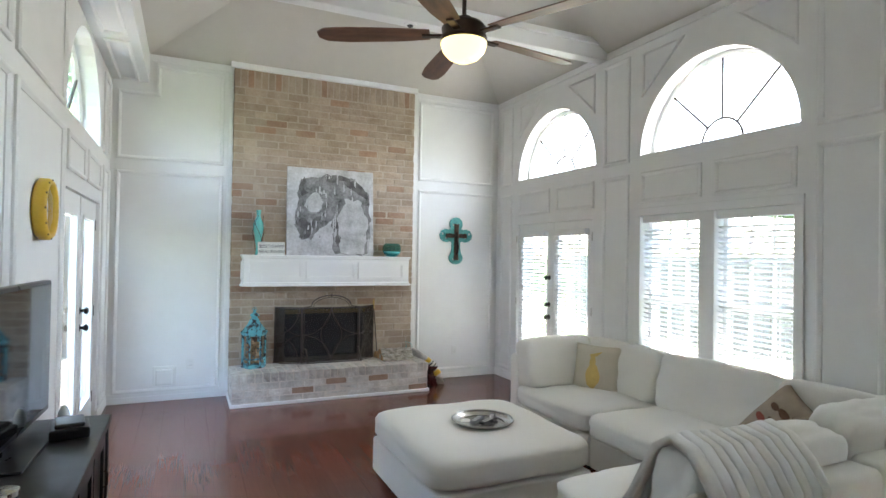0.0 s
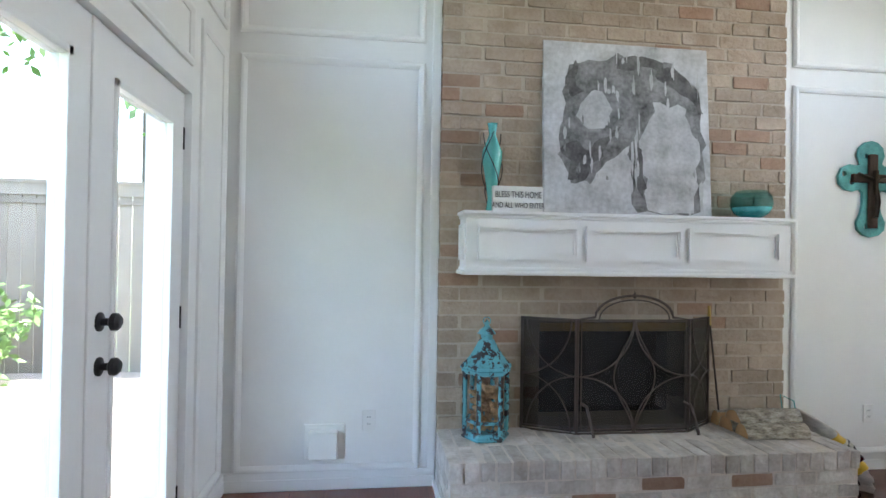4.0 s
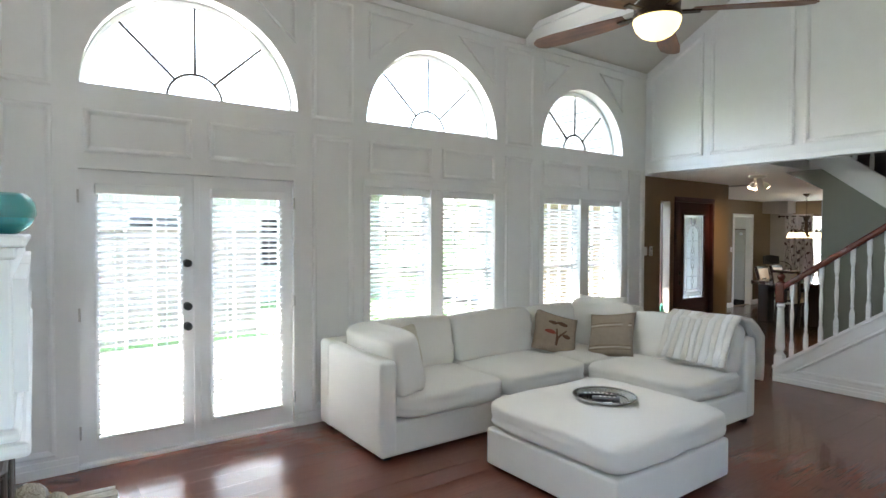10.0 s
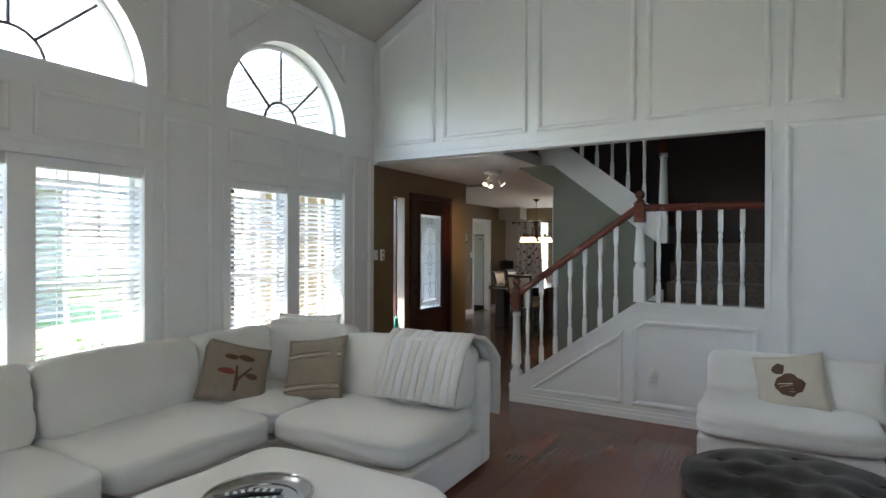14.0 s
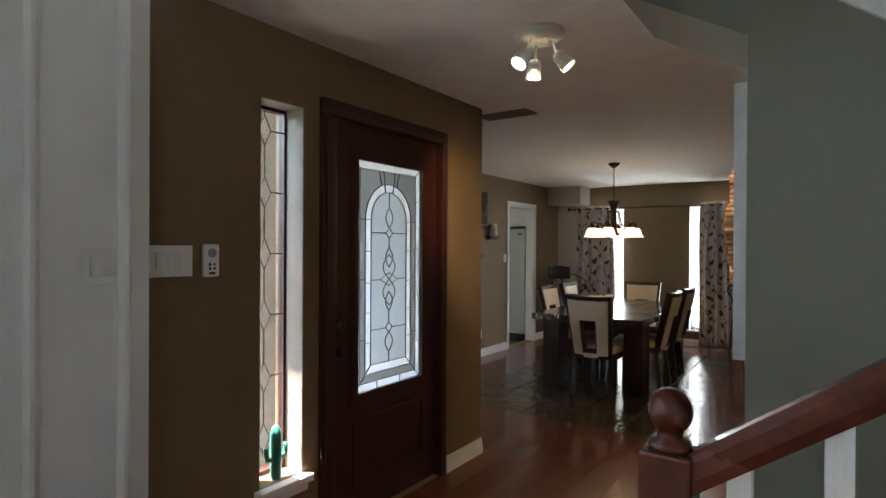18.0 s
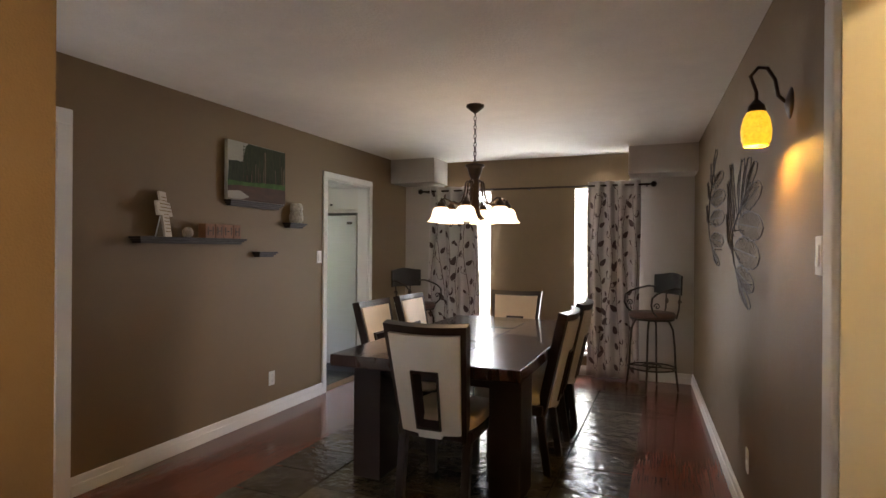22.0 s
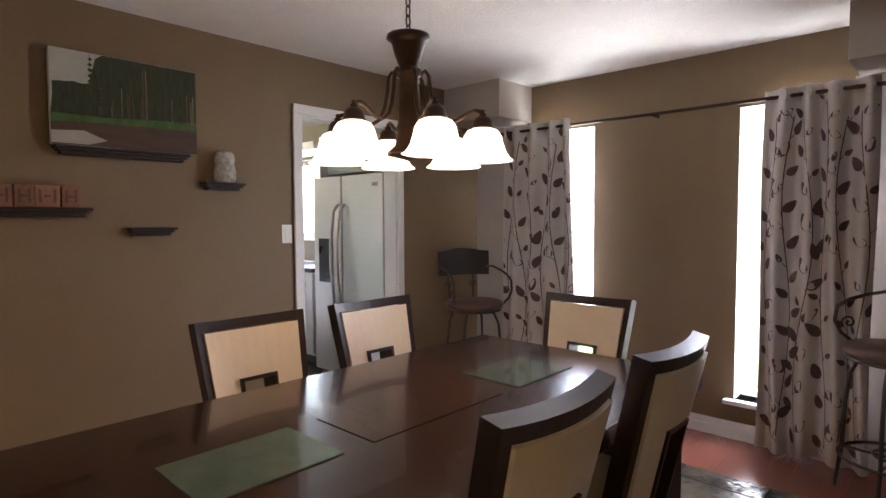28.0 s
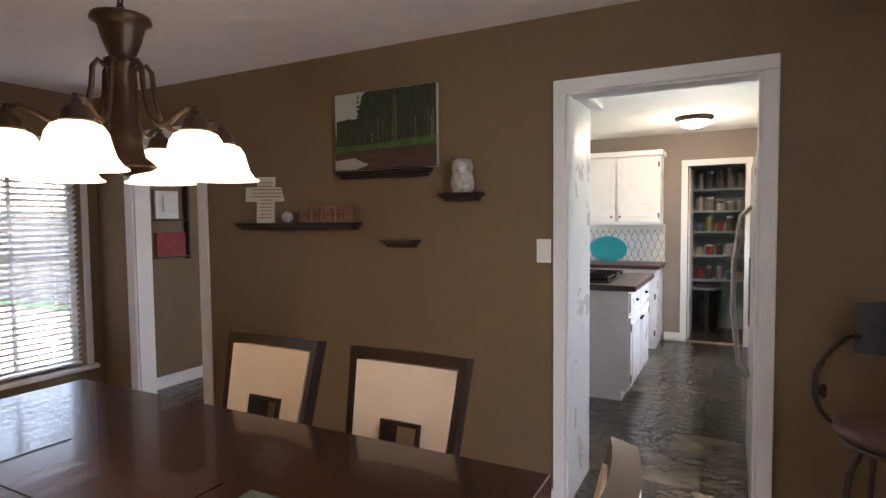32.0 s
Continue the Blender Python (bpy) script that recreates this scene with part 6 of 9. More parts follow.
j_ = part("jar", lathe([(0.045, 0), (0.05, 0.01), (0.05, 0.10), (0.04, 0.115), (0.036, 0.115), (0.046, 0.1), (0.046, 0.012), (0, 0.012)], 24, cap=False), JARGLASS, cd, smooth=True)
j_.visible_shadow = False
part("wax", lathe([(0.044, 0.014), (0.044, 0.075), (0, 0.073)], 24), shader("cream_wax", (0.7, 0.62, 0.48), 0.5), cd, smooth=True)
part("lid", lathe([(0.04, 0.112), (0.045, 0.12), (0.045, 0.135), (0.0, 0.14)], 24), SILVER, cd)
eg = thing("air_freshener", "small white oval air freshener", "air freshener", m=pose(-0.50, 3.12, 0.75))
part("body", lathe([(0.022, 0), (0.028, 0.025), (0.024, 0.06), (0.01, 0.085), (0, 0.09)], 18), PLASTIC, eg, smooth=True)

# round tufted pouf
pf = thing("round_ottoman", "round black leather ottoman with tufted top", "ottoman", m=pose(0.05, 1.70, 0) @ Matrix.Diagonal((1.07, 1.07, 1.0, 1.0)))
part("body", lathe([(0.42, 0.04), (0.45, 0.06), (0.46, 0.2), (0.455, 0.34), (0.44, 0.36)], 44), BLACKHIDE, pf, smooth=True)
bm = lathe([(0.44, 0.355), (0.465, 0.375), (0.46, 0.41)] + [(0.46 * (1 - k / 9), 0.41 + 0.05 * math.sin(math.pi / 2 * k / 9)) for k in range(1, 9)] + [(0, 0.46)], 44, cap=False)
btn = [(0.0, 0.0)] + [(0.22 * math.cos(math.pi / 3 * k), 0.22 * math.sin(math.pi / 3 * k)) for k in range(6)] + [(0.36 * math.cos(math.pi / 6 + math.pi / 3 * k), 0.36 * math.sin(math.pi / 6 + math.pi / 3 * k)) for k in range(6)]
for v in bm.verts:
    if v.co.z > 0.40:
        v.co.z -= sum(0.035 * math.exp(-((v.co.x - x) ** 2 + (v.co.y - y) ** 2) / 0.0035) for x, y in btn)
part("top_pad", bm, BLACKHIDE, pf, smooth=True)
for x, y in btn:
    part("button", lathe([(0.014, 0), (0.010, 0.006), (0, 0.008)], 10), BLACKHIDE, pf, m=pose(x, y, 0.425 - 0.1 * (x * x + y * y)))
for k in range(4):
    part("foot", lathe([(0.02, 0), (0.028, 0.045)], 10), BLACKWOOD, pf, m=pose(0.33 * math.cos(0.78 + 1.571 * k), 0.33 * math.sin(0.78 + 1.571 * k), 0))

tray = thing("serving_tray", "round pewter tray with beaded rim", "tray", m=pose(1.905, 3.15, 0.494))
part("dish", lathe([(0.15, 0), (0.19, 0.006), (0.205, 0.02), (0.21, 0.02), (0.195, 0.002), (0.15, -0.004), (0, -0.004)], 40, cap=False), SILVER, tray, smooth=True)
part("rim", tube([(0.208 * math.cos(2 * math.pi * k / 40), 0.208 * math.sin(2 * math.pi * k / 40), 0.02) for k in range(41)], 0.006, 6), SILVER, tray)
for k, (x, y, a) in enumerate(((-0.03, 0.02, 40), (0.03, -0.03, 30), (0.09, 0.03, 55))):
    rm = thing("remote_control", "dark plastic remote control lying in the tray", "remote", m=pose(1.905 + x, 3.15 + y, 0.494, 0, 0, a), group="remotes in the tray")
    part("case", boxes((-0.09, 0.09, -0.022, 0.022, 0.0, 0.018), bevel=0.006), BLACKPLASTIC if k else shader("grey_remote", (0.16, 0.17, 0.19), 0.4), rm)
    for i in range(4):
        for jx in range(2):
            part("button", boxes((-0.06 + 0.03 * i, -0.045 + 0.03 * i, -0.012 + 0.015 * jx, -0.002 + 0.015 * jx, 0.018, 0.0205), bevel=0.001), PLASTIC, rm)


# ---- pillows and blanket ----
def pillow(name, label, size, thick, mat, m, marks=()):
    p = thing(name, label, "pillow", m=m)
    bm = bmesh.new()
    n_, sd_ = 16, m.translation.x * 7
    def skin(u, v, s):
        t = (max(0.0, 1 - u * u) * max(0.0, 1 - v * v)) ** 0.42
        w = 0.10 * noise.noise(Vector((u * 1.8 + sd_, v * 1.8, s))) + 0.05 * noise.noise(Vector((u * 4.5, v * 4.5 + sd_, s)))
        return (size / 2 * u * (1 - 0.07 * (1 - v * v)), s * thick / 2 * t * (1 + w), size / 2 * v * (1 - 0.07 * (1 - u * u)))
    for s in (-1, 1):
        g_ = [[bm.verts.new(skin(-1 + 2 * i / n_, -1 + 2 * j / n_, s)) for j in range(n_ + 1)] for i in range(n_ + 1)]
        for i in range(n_):
            for j in range(n_):
                f_ = (g_[i][j], g_[i + 1][j], g_[i + 1][j + 1], g_[i][j + 1])
                bm.faces.new(f_ if s < 0 else f_[::-1])
    bmesh.ops.remove_doubles(bm, verts=bm.verts[:], dist=0.0005)
    part("cover", bm, mat, p, smooth=True)
    bm = bmesh.new()
    e_ = [-1 + 2 * k / 10 for k in range(11)]
    for loop in ([(u, -1) for u in e_], [(u, 1) for u in e_], [(-1, u) for u in e_], [(1, u) for u in e_]):
        tube([skin(u, v, 1) for u, v in loop], 0.004, 5, bm)
    part("piping", bm, mat, p)
    for loop, mt in marks:
        bm = bmesh.new()
        vs = [bm.verts.new((u, 0, v)) for u, v in loop]
        es = [bm.edges.new((a, b)) for a, b in zip(vs, vs[1:] + vs[:1])]
        bmesh.ops.triangle_fill(bm, edges=es)
        bmesh.ops.subdivide_edges(bm, edges=bm.edges[:], cuts=3)
        for v in bm.verts:
            v.co.y = skin(v.co.x / (size / 2) * 1.03, v.co.z / (size / 2) * 1.03, -1)[1] - 0.003
        part("printed_motif", bm, mt, p)
    return p


pillow("throw_pillow", "cream pillow with a gold foil motif", 0.46, 0.15, PILLOW_CREAM, pose(3.42, 3.80, 0.61, 0, 0, -66) @ pose(0, 0, 0, -14, 0, 0),
       [(blob(0.0, -0.05, 0.07, 0.11, 14, 2), GOLDPRINT), (blob(-0.01, 0.06, 0.03, 0.06, 12, 5), GOLDPRINT), ([(-0.05, 0.13), (-0.03, 0.10), (0.04, 0.16), (0.07, 0.17), (0.02, 0.12)], GOLDPRINT)])
pillow("throw_pillow", "tan burlap pillow with a branch motif", 0.46, 0.13, PILLOW_TAN, pose(3.36, 2.06, 0.612, 0, 0, -122) @ pose(0, 0, 0, -38, 17, 0),
       [([(-0.01, -0.16), (0.01, -0.16), (0.02, -0.08), (0.10, 0.02), (0.09, 0.03), (0.01, -0.06), (0.0, 0.02), (-0.015, 0.02), (-0.01, -0.06)], BROWNPRINT), (blob(-0.07, -0.03, 0.06, 0.022, 14, 1, 0.15), REDPRINT), (blob(0.05, 0.09, 0.06, 0.024, 14, 3, 0.15), BROWNPRINT), (blob(0.10, -0.04, 0.045, 0.022, 12, 4, 0.15), BROWNPRINT), (blob(-0.05, 0.08, 0.05, 0.02, 12, 4, 0.15), BROWNPRINT)])
tp = pillow("throw_pillow", "tan woven pillow with white lace bands", 0.46, 0.13, PILLOW_TAN, pose(2.93, 1.73, 0.625, 0, 0, 196) @ pose(0, 0, 0, -30, -8, 0),
            [(rect(-0.205, 0.205, z, z + 0.014), PILLOW_CREAM) for z in (0.075, -0.15)] + [(rect(-0.205, 0.205, z, z + 0.004), BROWNPRINT) for z in (0.10, 0.062, -0.125, -0.163)])
pillow("throw_pillow", "large plain white linen pillow", 0.52, 0.18, LINEN, pose(3.30, 1.42, 0.70, 0, 0, 20) @ pose(0, 0, 0, 12, 0, 0))
pillow("throw_pillow", "fleecy cream pillow with a brown motif", 0.42, 0.15, PILLOW_CREAM, pose(0.04, 0.30, 0.575, 0, 0, 172) @ pose(0, 0, 0, -30, -12, 0),
       [(blob(0.0, -0.02, 0.09, 0.075, 18, 2, 0.35), BROWNPRINT), (blob(-0.05, 0.09, 0.04, 0.04, 12, 6, 0.3), BROWNPRINT)])
pillow("throw_pillow", "large plain white pillow on the chair", 0.42, 0.17, LINEN, pose(-0.28, 0.24, 0.57, 0, 0, 176) @ pose(0, 0, 0, -28, 0, 0))

STRIPE = shader("ribbed_cream_fleece", (0.74, 0.71, 0.65), 0.95, vary=0.08, scale=8, bump=0.5, bump_scale=220, sheen=0.4)
PLUSH = shader("white_plush_stripe", (0.84, 0.83, 0.80), 0.95, vary=0.05, bump=0.8, bump_scale=300, sheen=0.5)
bl = thing("throw_blanket", "folded white striped plush blanket draped over the sofa back", "blanket")
prof = [(1.72, 0.50), (1.66, 0.60), (1.60, 0.72), (1.53, 0.835), (1.44, 0.885), (1.33, 0.87), (1.24, 0.80), (1.175, 0.72), (1.165, 0.60), (1.165, 0.46), (1.16, 0.33)]
x0b, x1b = 1.80, 2.42
nb = 11
for k in range(nb):
    u0, u1 = x0b + (x1b - x0b) * k / nb, x0b + (x1b - x0b) * (k + 1) / nb
    bm = bmesh.new()
    rows = []
    lift = 0.009 if k % 2 else 0.004
    for i, (y, z) in enumerate(prof):
        row = []
        for f in (0, 0.33, 0.67, 1.0):
            u = u0 + (u1 - u0) * f
            w = 0.03 * noise.noise(Vector((u * 5, i * 0.4, 2))) + 0.012 * noise.noise(Vector((u * 17, i * 1.1, 5)))
            bulge = lift * math.sin(math.pi * f) + 0.01
            row.append(bm.verts.new((u + 0.035 * math.sin(0.5 * i + 0.6) + w * 0.6, y + w * 0.5, z + bulge + w * 0.4)))
        rows.append(row)
    for p, q in zip(rows, rows[1:]):
        for j in range(3):
            bm.faces.new((p[j], p[j + 1], q[j + 1], q[j]))
    st_ = part("stripe", bm, PLUSH if k % 2 else STRIPE, bl, smooth=True)
    md = st_.modifiers.new("thick", "SOLIDIFY")
    md.thickness, md.offset = 0.03, 0.0

# ---- ceiling fan ----
fan = thing("ceiling_fan", "five-blade wood ceiling fan with lit amber bowl", "ceiling fan", m=pose(1.64, 3.0, -0.035))
part("downrod", tube([(0, 0, 3.16), (0, 0, RIDGE_Z + 0.015)], 0.014, 10), BRONZE, fan)
part("canopy", lathe([(0.02, RIDGE_Z - 0.095), (0.07, RIDGE_Z - 0.025), (0.075, RIDGE_Z + 0.03)], 20), BRONZE, fan)
part("motor", lathe([(0.03, 3.20), (0.05, 3.19), (0.06, 3.165), (0.12, 3.15), (0.145, 3.12), (0.14, 3.07), (0.15, 3.06), (0.15, 3.03), (0.14, 3.02)], 32), BRONZE, fan, "dark bronze motor housing", smooth=True)
part("light_bowl", lathe([(0.148, 3.03), (0.15, 3.015), (0.135, 2.97), (0.10, 2.93), (0.05, 2.905), (0, 2.9)], 32, cap=False), shader("lit_amber_bowl", (0.9, 0.75, 0.45), 0.3, vary=0.05, emit=(1.0, 0.76, 0.26), power=0.07), fan, "lit amber glass bowl", smooth=True)
BLADE = shader("walnut_blade", (0.16, 0.078, 0.048), 0.55, vary=0.4, scale=4, fine=26, stretch=(1, 7, 1))
for k in range(5):
    a = 9 + 72 * k
    arm_ = part("blade_arm", boxes((0.13, 0.27, -0.025, 0.025, 3.065, 3.078), bevel=0.004), BRONZE, fan, m=pose(0, 0, 0, 0, 0, a))
    loop = [(0.22, -0.055), (0.40, -0.075), (0.75, -0.085), (0.90, -0.07), (0.95, -0.03), (0.95, 0.03), (0.90, 0.07), (0.75, 0.08), (0.40, 0.065), (0.22, 0.05)]
    part("blade", placed(slab("z", 0, 0.008, loop), pose(0, 0, 3.08, 11, 0, 0)), BLADE, fan, m=pose(0, 0, 0, 0, 0, a))
spot = thing("spot_light", "small white eyeball spot under the beam", "spot light", m=pose(1.80, 4.40, 3.66))
part("ring", lathe([(0.03, -0.012), (0.055, -0.01), (0.06, 0.0)], 20), TRIM, spot)
part("bulb", lathe([(0.0, -0.03), (0.02, -0.025), (0.03, -0.01)], 16), BLACKMETAL, spot)
cac = thing("cactus_ornament", "small green ceramic cactus on the window sill", "ornament", m=pose(FE + 0.045, -0.965, 0.388))
part("stem", lathe([(0.022, 0), (0.026, 0.02), (0.026, 0.2), (0.016, 0.235), (0, 0.245)], 14), shader("sea_green_glaze", (0.03, 0.20, 0.15), 0.3, vary=0.15, coat=0.3), cac, smooth=True)
for s in (-1, 1):
    part("arm", tube([(0, s * 0.02, 0.09), (0, s * 0.05, 0.095), (0, s * 0.055, 0.12), (0, s * 0.055, 0.15)], 0.011, 8), shader("sea_green_glaze", (0.03, 0.20, 0.15), 0.3, vary=0.15), cac, smooth=True)


# ---- dining room things ----
for y0, y1 in ((-5.27, -4.90), (-6.42, -6.05)):
    part("glass_inset", boxes((3.90, 4.17, y0, y1, 0.766, 0.7715)), shader("green_frosted_glass", (0.085, 0.125, 0.10), 0.15, vary=0.15, scale=10, coat=0.4), table, "pale green glass inset")
part("veneer_inset", boxes((3.90, 4.17, -5.95, -5.37, 0.766, 0.7705)), shader("crossgrain_veneer", (0.05, 0.019, 0.012), 0.22, vary=0.4, stretch=(1, 8, 1), coat=0.25), table, "crossgrain veneer inset")

CHX, CHY = 4.102, -5.702
SHADE = shader("lit_opal_glass", (0.9, 0.82, 0.66), 0.4, vary=0.04, emit=(1.0, 0.74, 0.42), power=0.088)
chd = thing("chandelier", "bronze six-arm chandelier with lit bell shades", "chandelier", m=pose(CHX, CHY, 0))
part("canopy", lathe([(0.008, DH - 0.06), (0.03, DH - 0.045), (0.065, DH - 0.015), (0.065, DH)], 24), BRONZE, chd, smooth=True)
for k in range(12):
    z = 1.995 + 0.032 * k
    ring = [(0.009 * math.cos(2 * math.pi * i / 10), 0, z + 0.02 * math.sin(2 * math.pi * i / 10)) for i in range(11)]
    part("chain_link", tube(ring, 0.0028, 5), BRONZE, chd, m=pose(0, 0, 0, 0, 0, 90 * (k % 2)))
part("body", lathe([(0.006, 1.990), (0.03, 1.988), (0.070, 1.980), (0.073, 1.968), (0.058, 1.958), (0.053, 1.945), (0.047, 1.92), (0.034, 1.885), (0.03, 1.875), (0.044, 1.868), (0.044, 1.852), (0.032, 1.842), (0.034, 1.78), (0.036, 1.69), (0.042, 1.68), (0.038, 1.66), (0.047, 1.62), (0.072, 1.597), (0.074, 1.587), (0.02, 1.575), (0, 1.568)], 24), BRONZE, chd, "turned bronze stem", smooth=True)
for k in range(6):
    a = 60 * k + 34.7
    pts = [(0.038, 0, 1.905), (0.056, 0, 1.918), (0.068, 0, 1.90), (0.072, 0, 1.85), (0.082, 0, 1.80), (0.098, 0, 1.765), (0.125, 0, 1.748), (0.158, 0, 1.752), (0.19, 0, 1.772), (0.22, 0, 1.785), (0.245, 0, 1.778)]
    ar = part("arm", tube(pts, 0.007, 7), BRONZE, chd, "scrolled bronze arm", smooth=True, m=pose(0, 0, -0.055, 0, 0, a))
    part("socket_cup", lathe([(0.0, 1.838), (0.008, 1.832), (0.006, 1.82), (0.013, 1.812), (0.011, 1.803), (0.022, 1.795), (0.030, 1.775), (0.033, 1.75), (0.037, 1.745), (0.034, 1.738)], 16), BRONZE, ar, smooth=True, m=pose(0.245, 0, 1.722) @ Matrix.Diagonal((1, 1, 0.64, 1)) @ pose(0, 0, -1.735))
    part("shade", lathe([(0.033, 1.724), (0.050, 1.717), (0.061, 1.700), (0.067, 1.675), (0.075, 1.649), (0.088, 1.630), (0.100, 1.622), (0.098, 1.620), (0.085, 1.628), (0.072, 1.649), (0.064, 1.675), (0.058, 1.698), (0.031, 1.721)], 24, cap=False), SHADE, ar, "lit frosted bell shade", smooth=True, m=pose(0.245, 0, 0))

rod = thing("curtain_rod", "dark bronze curtain rod with ball finials", "curtain rod")
RODY = DS + 0.10
part("pole", tube([(2.98, RODY, 2.06), (5.56, RODY, 2.06)], 0.011, 8), BRONZE, rod)
part("sleeve", tube([(3.75, RODY, 2.06), (4.9, RODY, 2.06)], 0.008, 8), BRONZE, rod)
for x in (2.95, 5.59):
    part("finial", lathe([(0, -0.032), (0.022, -0.024), (0.032, 0), (0.022, 0.024), (0, 0.032)], 14), BRONZE, rod, smooth=True, m=pose(x, RODY, 2.06))
for x in (3.02, 4.27, 5.52):
    part("bracket", boxes((x - 0.008, x + 0.008, DS, RODY, 2.045, 2.06)), BRONZE, rod)
CLOTH = shader("pale_mauve_curtain", (0.62, 0.575, 0.565), 0.9, vary=0.05, bump=0.2, bump_scale=500)
CLOTHPRINT = shader("plum_brown_print", (0.115, 0.072, 0.072), 0.9, vary=0.25)


def curtain(x0, x1, folds, seed):
    cu = thing("curtain", "pale grommet curtain printed with dark leaves", "curtain")
    z0, z1 = 0.02, 2.105
    L = x1 - x0

    def surf(u, z):
        f = (z1 - z) / (z1 - z0)
        ph = 2 * math.pi * folds * u + 0.5 * math.sin(3 * f + seed)
        return Vector((x0 + L * (0.5 + (u - 0.5) * (0.96 + 0.06 * f)) + 0.012 * math.sin(5 * f + 9 * u + seed), RODY + (0.032 + 0.012 * f) * math.sin(ph) + 0.01 * math.sin(7 * u + 2 * f + seed), z))

    bm = bmesh.new()
    nu, nz = folds * 12, 18
    g_ = [[bm.verts.new(surf(i / nu, z0 + (z1 - z0) * j / nz) + Vector((0, 0, 0.008 * math.sin(9 * i / nu + seed) if j == 0 else 0))) for j in range(nz + 1)] for i in range(nu + 1)]
    for i in range(nu):
        for j in range(nz):
            bm.faces.new((g_[i][j], g_[i + 1][j], g_[i + 1][j + 1], g_[i][j + 1]))
    sh = part("cloth", bm, CLOTH, cu, smooth=True)
    mod = sh.modifiers.new("thick", "SOLIDIFY")
    mod.thickness = 0.002
    rr = random.Random(int(seed * 10))
    bm = bmesh.new()

    def on(u, z):
        p = surf(u, z)
        q = surf(u + 0.004, z)
        t = (q - p).normalized()
        n_ = Vector((t.y, -t.x, 0))
        n_ = n_ if n_.y > 0 else -n_
        return p + n_ * 0.0035

    for vine in range(6):
        uc = (vine + 0.5) / 6
        zz = z0 + 0.05 + 0.1 * rr.random()
        s = 1
        prev = None
        while zz < z1 - 0.08:
            u = uc + 0.05 * math.sin(zz * 4 + vine * 2)
            cu_, cz_ = u + s * (0.045 + 0.02 * rr.random()), zz + 0.03 * rr.random()
            ang = s * rr.uniform(0.3, 1.1)
            ln = rr.choice((0.026, 0.040, 0.046, 0.050))
            wd_ = ln * rr.uniform(0.50, 0.62)
            vs = []
            for a in range(12):
                t = 2 * math.pi * a / 12
                ex, ez = wd_ * math.copysign(abs(math.sin(t)) ** 1.4, math.sin(t)) * (1 - 0.25 * math.cos(t)), ln * math.cos(t) * (1.2 if math.cos(t) > 0 else 0.9)
                px = ex * math.cos(ang) + ez * math.sin(ang)
                pz = -ex * math.sin(ang) + ez * math.cos(ang)
                vs.append(bm.verts.new(on(min(0.995, max(0.002, cu_ + px / (1.35 * L))), min(z1 - 0.01, max(z0 + 0.01, cz_ + pz)))))
            bm.faces.new(vs)
            base = (cu_ - ln * 0.85 * math.sin(ang) / L, cz_ - ln * 0.85 * math.cos(ang))
            q = [bm.verts.new(on(min(0.99, max(0.002, uu + d_)), min(z1 - 0.01, max(z0 + 0.01, z)))) for (uu, z), d_ in ((base, -0.003), (base, 0.003), ((u, zz - 0.03), 0.004), ((u, zz - 0.03), -0.004))]
            bm.faces.new(q)
            if prev:
                a, b = prev, (u, zz)
                q = [bm.verts.new(on(min(0.99, max(0.002, uu + d)), z)) for (uu, z), d in ((a, -0.004), (a, 0.004), (b, 0.004), (b, -0.004))]
                bm.faces.new(q)
            prev = (u, zz)
            zz += rr.uniform(0.085, 0.125)
            s = -s
    tagged(part("printed_leaves", bm, CLOTHPRINT, cu, "dark printed leaves and stems"), kind="stuff")
    for k in range(folds * 2):
        u = (k + 0.5) / (folds * 2)
        part("grommet", tube([(0.022 * math.cos(2 * math.pi * i / 14), 0, 0.022 * math.sin(2 * math.pi * i / 14)) for i in range(15)], 0.004, 5), STEEL, cu, "metal eyelet", m=pose(*surf(u, 2.06), 0, 0, 60 if k % 2 else -60))
    return cu


curtain(4.84, 5.48, 4, 1.3)
curtain(3.08, 3.62, 4, 4.1)


